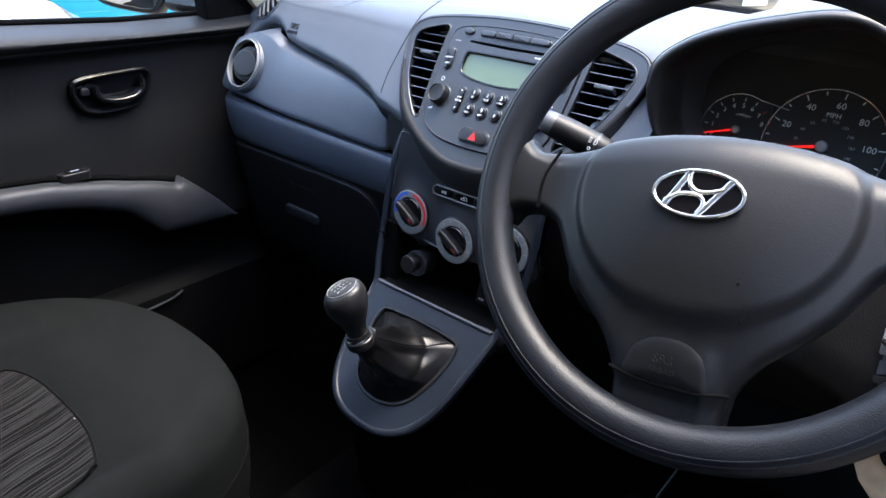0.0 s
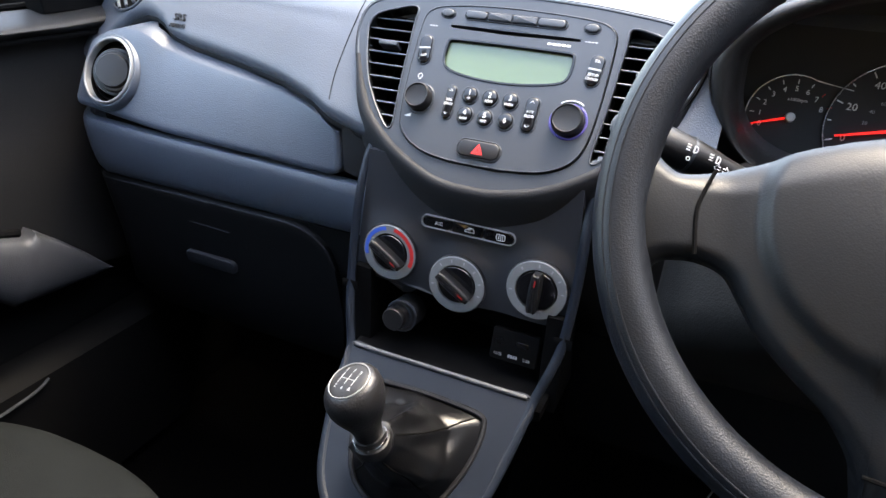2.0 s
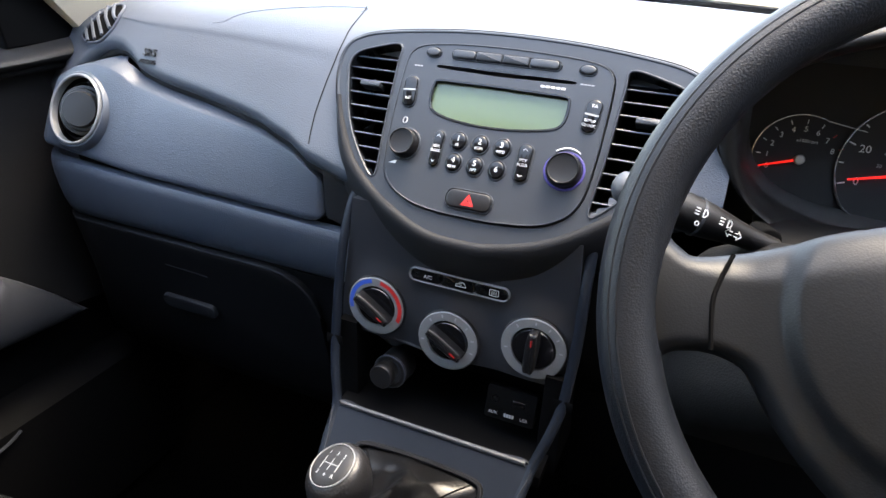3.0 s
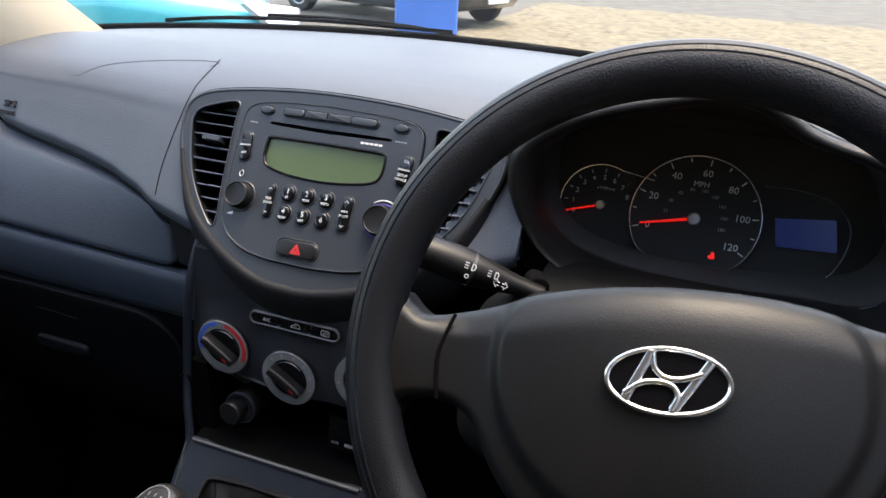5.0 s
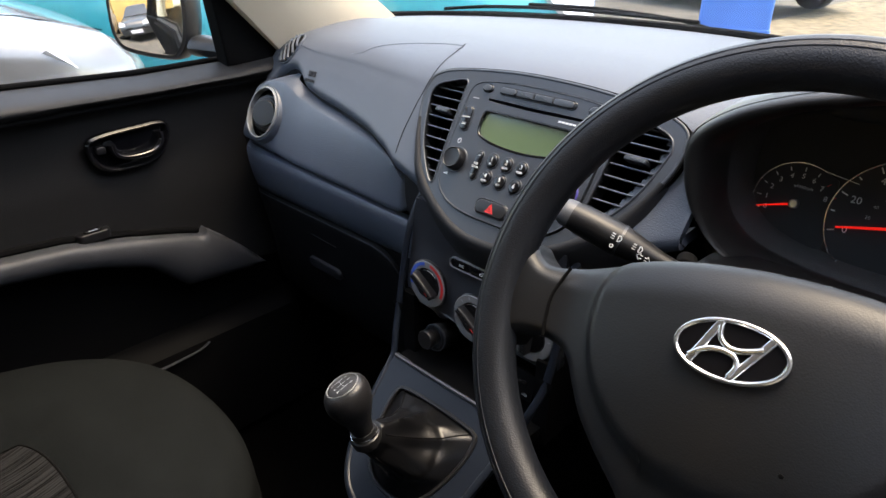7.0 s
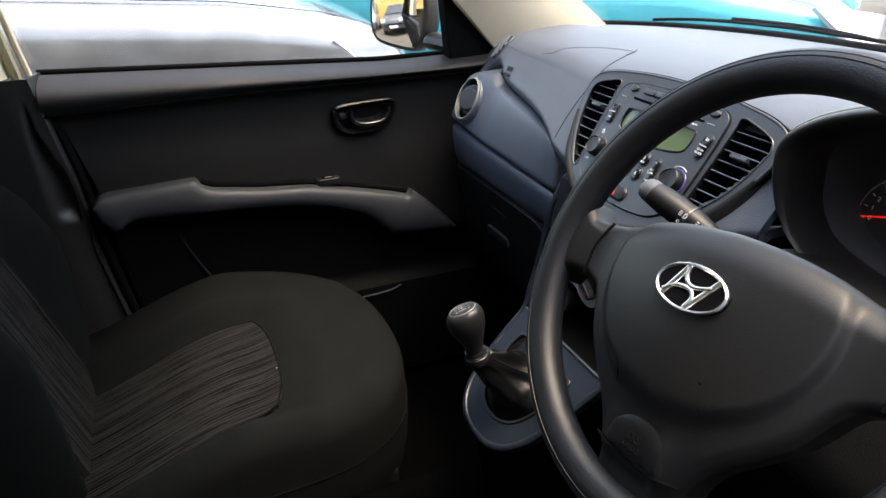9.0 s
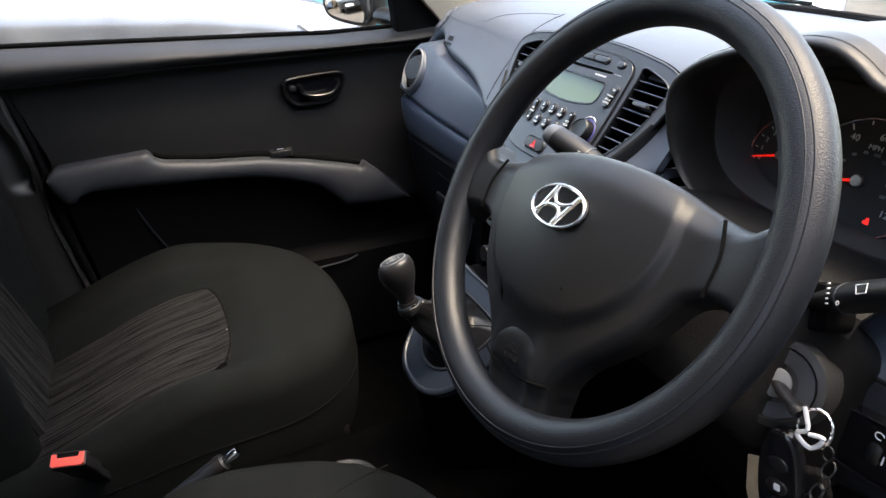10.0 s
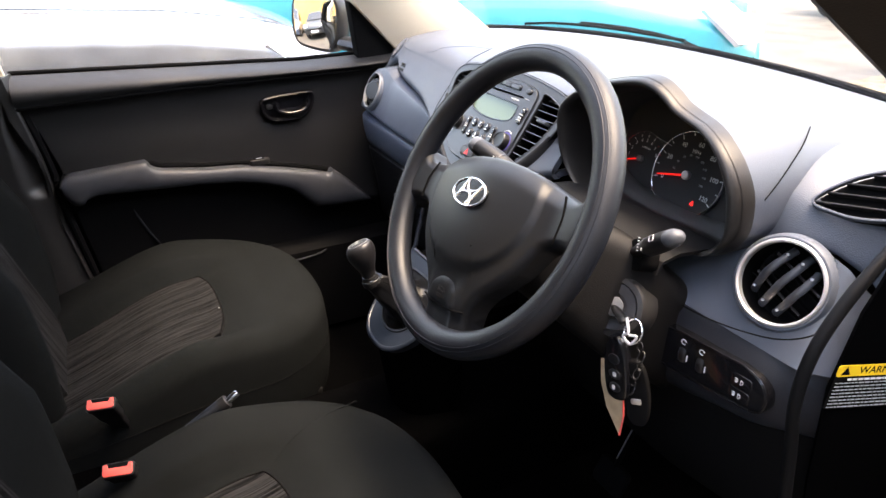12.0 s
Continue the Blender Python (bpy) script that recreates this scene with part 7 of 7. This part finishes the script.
def build_label():
    l = thing("warning_label", "yellow and black printed warning label", "label", (0.72, 0.18, 0.90))
    u = Vector((0.30, 0.95, 0.0))
    m = frame_at((0.6878, 0.2215, 0.872), tuple(u), (0.0, 0.0, 1.0))
    m = m @ Matrix.Translation((0, 0.013, 0.0008)) @ Matrix.Rotation(radians(-5), 4, "Z")
    part("sheet", plate(rrect(0.090, 0.052, 0.004, 4), -0.0006, 0.0, 0.0, m), SOFTBLACK, l)
    part("heading", plate(rrect(0.090, 0.013, 0.003, 4, 0, 0.0195), -0.0002, 0.0004, 0.0, m), YELLOW, l, "yellow heading")
    part("heading_text", lettering("WARNING", 0.011, m @ T(0.006, 0.0195, 0.0005), 0.0002), SOFTBLACK, l)
    part("sign", plate([(-0.040, 0.0150), (-0.030, 0.0150), (-0.035, 0.0240)], 0.0004, 0.0008, 0, m), SOFTBLACK, l)
    random.seed(5)
    for k in range(9):
        u, bars = -0.042, []
        end = 0.026 if k == 0 else random.uniform(0.030, 0.043)
        while u < end:
            w = random.uniform(0.0018, 0.0064)
            bars.append(plate(rrect(w, 0.0013 if k else 0.0024, 0.0004, 2, u + w / 2 + (0.012 if k == 0 else 0), 0.0092 - 0.0041 * k), 0.0002, 0.0005, 0, m))
            u += w + 0.0011
        part("text_line", join(*bars), WHITE if k == 0 else GREYPRINT, l)


build_label()
# airbag lettering in the passenger pad
AB = frame_at((-0.425, 0.2325, 1.010), (1, 0, 0), (0, 0.55, 0.83))
part("airbag_mark", join(lettering("SRS", 0.0125, AB @ T(0, 0.004, 0.0), 0.0010), lettering("AIRBAG", 0.0070, AB @ T(0, -0.007, 0.0), 0.0010)), LOWER, dash, "moulded airbag lettering")


def build_pedal():
    # Pedal is assumed here; only the thin pale line is known.
    p = thing("brake_pedal", "black hanging brake pedal with thin pale edge", "pedal", (0.30, 0.35, 0.45))
    part("arm", tube(curve_pts([(0.338, 0.37, 0.63), (0.321, 0.342, 0.558), (0.295, 0.338, 0.463), (0.272, 0.334, 0.375)], 5), 0.0085, 10, flat=0.5), SOFTBLACK, p)
    part("arm_edge", tube(curve_pts([(0.324, 0.334, 0.575), (0.321, 0.333, 0.558), (0.295, 0.329, 0.463), (0.278, 0.326, 0.40)], 5), 0.0014, 8), DIALGREY, p, "thin pale line along the arm")
    part("pad", plate(rrect(0.075, 0.055, 0.01, 4), -0.012, 0.0, 0.004, frame_at((0.265, 0.326, 0.345), (1, 0, 0), (0, 0.45, 0.89))), SOFTBLACK, p, "black rubber pad")


build_pedal()


# ---- outside ----
# Patchy tone in the silver paints the soft reflections on the bonnet.
SILVER = material("silver_paint", (0.20, 0.204, 0.212), rough=0.24, metal=0.5, vary=0.22, vary_scale=5, coat=0.8)
TEAL = material("teal_paint", (0.02, 0.36, 0.42), rough=0.3, metal=0.1, vary=0.06, vary_scale=3, coat=0.8)
DARKPAINT = material("dark_grey_paint", (0.05, 0.055, 0.06), rough=0.3, metal=0.2, vary=0.05, coat=0.8)
PALEBLUE = material("pale_blue_paint", (0.22, 0.30, 0.42), rough=0.28, metal=0.3, vary=0.06, vary_scale=3, coat=0.8)
CARGLASS = material("car_glass", (0.02, 0.025, 0.03), rough=0.05, vary=0.0, spec=0.8)
TYRE = material("tyre_rubber", (0.02, 0.02, 0.02), rough=0.85, grain=0.4, grain_scale=120)
LENS = material("lamp_lens", (0.75, 0.77, 0.80), rough=0.1, metal=0.3, vary=0.05, coat=1.0)
BLUEPAINT = material("blue_paint", (0.04, 0.16, 0.52), rough=0.45, vary=0.12, vary_scale=2)


def build_car(paint, m, label, length=3.9, bonnet=1.02, group="parked cars", tall=0.0):
    """A hatchback with its nose at v = 0; u across, v backwards, w up."""
    c = thing("parked_car", label, "car", tuple(m.translation), group=group)
    W = 0.81
    stations = [(0.00, 0.55, 0.46, 0.62, 0.30), (0.05, 0.66, 0.34, 0.70, 0.24), (0.16, 0.74, 0.26, 0.77, 0.20), (0.40, 0.79, 0.22, 0.835, 0.18), (0.75, 0.81, 0.20, 0.89, 0.17), (bonnet, 0.815, 0.20, 0.94, 0.17), (1.5, 0.82, 0.20, 0.95, 0.17), (2.6, 0.82, 0.20, 0.98, 0.17), (3.3, 0.81, 0.20, 1.0, 0.18), (3.75, 0.77, 0.24, 1.0, 0.22), (length, 0.66, 0.36, 0.92, 0.3)]
    secs = []
    for v, hw, z0, z1, _ in stations:
        z1 += tall * (1 if v < 1.6 else 0.6)
        hw += tall * max(0.0, 1 - v / 0.4)
        loop = []
        crown = 0.045
        for u in np.linspace(-hw * 0.88, hw * 0.88, 13):
            loop.append((u, v, z1 - crown * (abs(u) / hw) ** 2.2))
        loop += [(hw * 0.965, v, z1 - crown - 0.035), (hw, v, z1 - crown - 0.11), (hw * 1.0, v, (z0 + z1) / 2), (hw * 0.98, v, z0 + 0.08), (hw * 0.90, v, z0), (-hw * 0.90, v, z0), (-hw * 0.98, v, z0 + 0.08), (-hw, v, (z0 + z1) / 2), (-hw, v, z1 - crown - 0.11), (-hw * 0.965, v, z1 - crown - 0.035)]
        secs.append([tuple(m @ Vector(p)) for p in loop])
    part("body", loft(secs), paint, c, sharp=50)
    cab = []
    for v, hw, z in ((bonnet - 0.05, 0.70, 0.90), (bonnet + 0.30, 0.66, 1.17), (bonnet + 0.70, 0.60, 1.44), (bonnet + 1.3, 0.58, 1.50), (2.9, 0.58, 1.47), (3.4, 0.60, 1.30), (3.72, 0.64, 0.99)):
        cab.append([tuple(m @ Vector(p)) for p in ((-hw - 0.06, v, 0.88), (-hw, v, z - 0.05), (-hw * 0.85, v, z), (0, v, z + 0.015), (hw * 0.85, v, z), (hw, v, z - 0.05), (hw + 0.06, v, 0.88))])
    part("cabin", loft(cab), paint, c)
    part("windscreen", shell([[tuple(m @ Vector((x, v, z))) for x in np.linspace(-hw, hw, 9)] for v, hw, z in ((bonnet - 0.01, 0.66, 0.965 + tall), (bonnet + 0.28, 0.62, 1.185), (bonnet + 0.64, 0.56, 1.43))], -0.004), CARGLASS, c)
    for s in (-1, 1):
        part("side_window", shell([[tuple(m @ Vector((s * (hw + 0.012), v, z))) for v in vs] for hw, z, vs in ((0.735, 0.99, np.linspace(bonnet + 0.30, 3.3, 7)), (0.665, 1.20, np.linspace(bonnet + 0.48, 3.15, 7)), (0.605, 1.42, np.linspace(bonnet + 0.80, 2.85, 7)))], 0.004), CARGLASS, c)
        rows = []
        for k in range(7):
            t = k / 6
            rows.append([tuple(m @ Vector((s * (0.40 + 0.36 * q + 0.01), 0.005 + 0.02 * q + 0.36 * q * q * (0.4 + 0.6 * t), 0.60 + 0.13 * t + 0.06 * q * t))) for q in np.linspace(0.0, 1.0, 9)])
        part("headlight", shell(rows, 0.03 * s), LENS, c, "clear headlight lens")
        for v in (0.72, 3.18):
            wm = m @ Matrix.Translation((s * 0.76, v, 0.29)) @ Matrix.Rotation(math.pi / 2 * s, 4, "Y")
            w = part("wheel", lathe([(0.29, -0.09), (0.30, -0.06), (0.30, 0.06), (0.285, 0.085), (0.20, 0.085), (0.19, 0.07)], 32, wm), TYRE, c)
            part("rim", lathe([(0.195, 0.0), (0.195, 0.075), (0.17, 0.065), (0.05, 0.075), (0.0002, 0.078)], 24, wm), SATIN, w)
    part("grille", plate(rrect(0.80, 0.10, 0.04, 4), -0.02, 0.012, 0.004, m @ frame_at((0, 0.03, 0.48), (1, 0, 0), (0, 0.0, 1))), SOFTBLACK, c)
    part("number_plate", plate(rrect(0.52, 0.11, 0.01, 3), 0.0, 0.02, 0.002, m @ frame_at((0, 0.0, 0.40), (1, 0, 0), (0, 0.0, 1))), WHITE, c)
    part("bonnet_gap", join(*[tube([tuple(m @ Vector((s * hw, v, z + tall))) for v, hw, z in ((0.10, 0.52, 0.722), (0.40, 0.66, 0.812), (0.75, 0.70, 0.868), (bonnet, 0.71, 0.915))], 0.0022, 6) for s in (-1, 1)]), SOFTBLACK, c)
    for s in (-1, 1):
        part("wiper", tube([tuple(m @ Vector((s * 0.1 - 0.25, bonnet - 0.01, 0.962 + tall))), tuple(m @ Vector((s * 0.1 + 0.30, bonnet + 0.03, 0.985 + tall)))], 0.008, 6), SOFTBLACK, c)
    return c


def car_frame(nose, back, z=GROUND_Z):
    b = Vector((back[0], back[1], 0)).normalized()
    u = b.cross(Vector((0, 0, 1)))
    return Matrix(((u.x, b.x, 0, nose[0]), (u.y, b.y, 0, nose[1]), (0, 0, 1, z), (0, 0, 0, 1)))


build_car(SILVER, car_frame((-2.70, 0.66), (0.0, -1.0)), "silver hatchback parked beside the passenger door", bonnet=1.50, tall=0.085)
build_car(TEAL, car_frame((-2.18, 3.60), (-0.70, -0.71)), "teal hatchback parked ahead in the sun")
build_car(DARKPAINT, car_frame((-2.2, 9.2), (-0.95, 0.3)), "dark grey hatchback parked across the yard")
build_car(DARKPAINT, car_frame((-1.25, -4.9), (0.1, -1.0)), "dark hatchback parked behind in the yard")
build_car(PALEBLUE, car_frame((-3.3, -5.3), (-0.1, -1.0)), "pale blue hatchback parked behind in the yard")


def build_post():
    p = thing("blue_container", "blue painted steel container standing in the yard", "container", (-2.2, 6.4, GROUND_Z))
    m = frame_at((-2.20, 6.35, GROUND_Z), (0.93, 0.37, 0), (-0.37, 0.93, 0))
    part("body", plate(rrect(0.62, 0.62, 0.03, 3), 0.0, 2.2, 0.02, m), BLUEPAINT, p)
    for k in range(5):
        part("rib", plate(rrect(0.64, 0.64, 0.03, 3), 0.2 + 0.42 * k, 0.23 + 0.42 * k, 0.005, m), BLUEPAINT, p)


build_post()
# open driver's door and a wall added to block light, both outside the view
def build_open_door():
    a, b = Vector((0.735, 0.36, 0.0)), Vector((1.60, -0.06, 0.0))
    u = (b - a).normalized()
    m = frame_at((a.x, a.y, 0.0), tuple(u), (0, 0, 1))
    d = thing("driver_door", "dark open driver's door swung wide", "car door", (1.1, 0.15, 0.3))
    o = [(0.0, 0.28), (0.90, 0.28), (0.955, 0.50), (0.955, 0.98), (0.10, 0.98), (0.0, 0.90)]
    part("panel", plate(o, -0.05, 0.03, 0.012, m), DOORSKIN, d)
    part("window_frame", moved(tube([(0.10, 0.98, 0.0), (0.46, 1.36, 0.0), (0.60, 1.42, 0.0), (0.86, 1.42, 0.0), (0.945, 0.98, 0.0)], 0.022, 10), m), SOFTBLACK, d)


build_open_door()
BLOCKWALL = material("grey_render", (0.10, 0.097, 0.094), rough=0.85, grain=0.6, grain_scale=60, vary=0.25, vary_scale=2.0)
part("wall_boundary", box(2.5, 2.7, -7.0, 3.5, GROUND_Z, 3.0), BLOCKWALL, None, "grey wall added unseen to block light from the right", category="wall", kind="structure")
YWALL = material("ochre_wall", (0.55, 0.36, 0.12), rough=0.8, vary=0.15, vary_scale=1.5)
part("wall_yard", box(-14, 2, -9.2, -9.0, GROUND_Z, 3.2), YWALL, None, "ochre wall behind the parked cars", category="wall", kind="structure")
GRAVEL = material("gravel_verge", (0.15, 0.122, 0.075), rough=0.95, grain=1.0, grain_scale=40, vary=0.5, vary_scale=9)
part("gravel_strip", shell([[(x, y, GROUND_Z + 0.012 + 0.01 * math.sin(7 * x + 3 * y)) for x in np.linspace(-2.5, 4.0, 40)] for y in np.linspace(14.0, 3.9, 50)], -0.012), GRAVEL, None, "dry gravel and straw at the edge of the yard", category="gravel", kind="structure")
# wiper resting at the foot of the windscreen
wp = thing("windscreen_wiper", "black wiper resting along the windscreen's foot", "wiper", (-0.2, 0.66, 1.09))
part("blade", tube(curve_pts([(-0.52, 0.625, 1.066), (-0.40, 0.645, 1.078), (-0.22, 0.660, 1.085), (-0.02, 0.665, 1.085)], 6), 0.0032, 8), SOFTBLACK, wp)
part("arm", tube(curve_pts([(-0.34, 0.660, 1.086), (-0.20, 0.672, 1.089), (-0.06, 0.675, 1.084), (0.04, 0.680, 1.066)], 6), 0.0045, 8, flat=0.6), SOFTBLACK, wp)
part("cowl", box(-0.66, 0.66, 0.66, 0.76, 0.98, 1.010, 0.01), SOFTBLACK, wp)
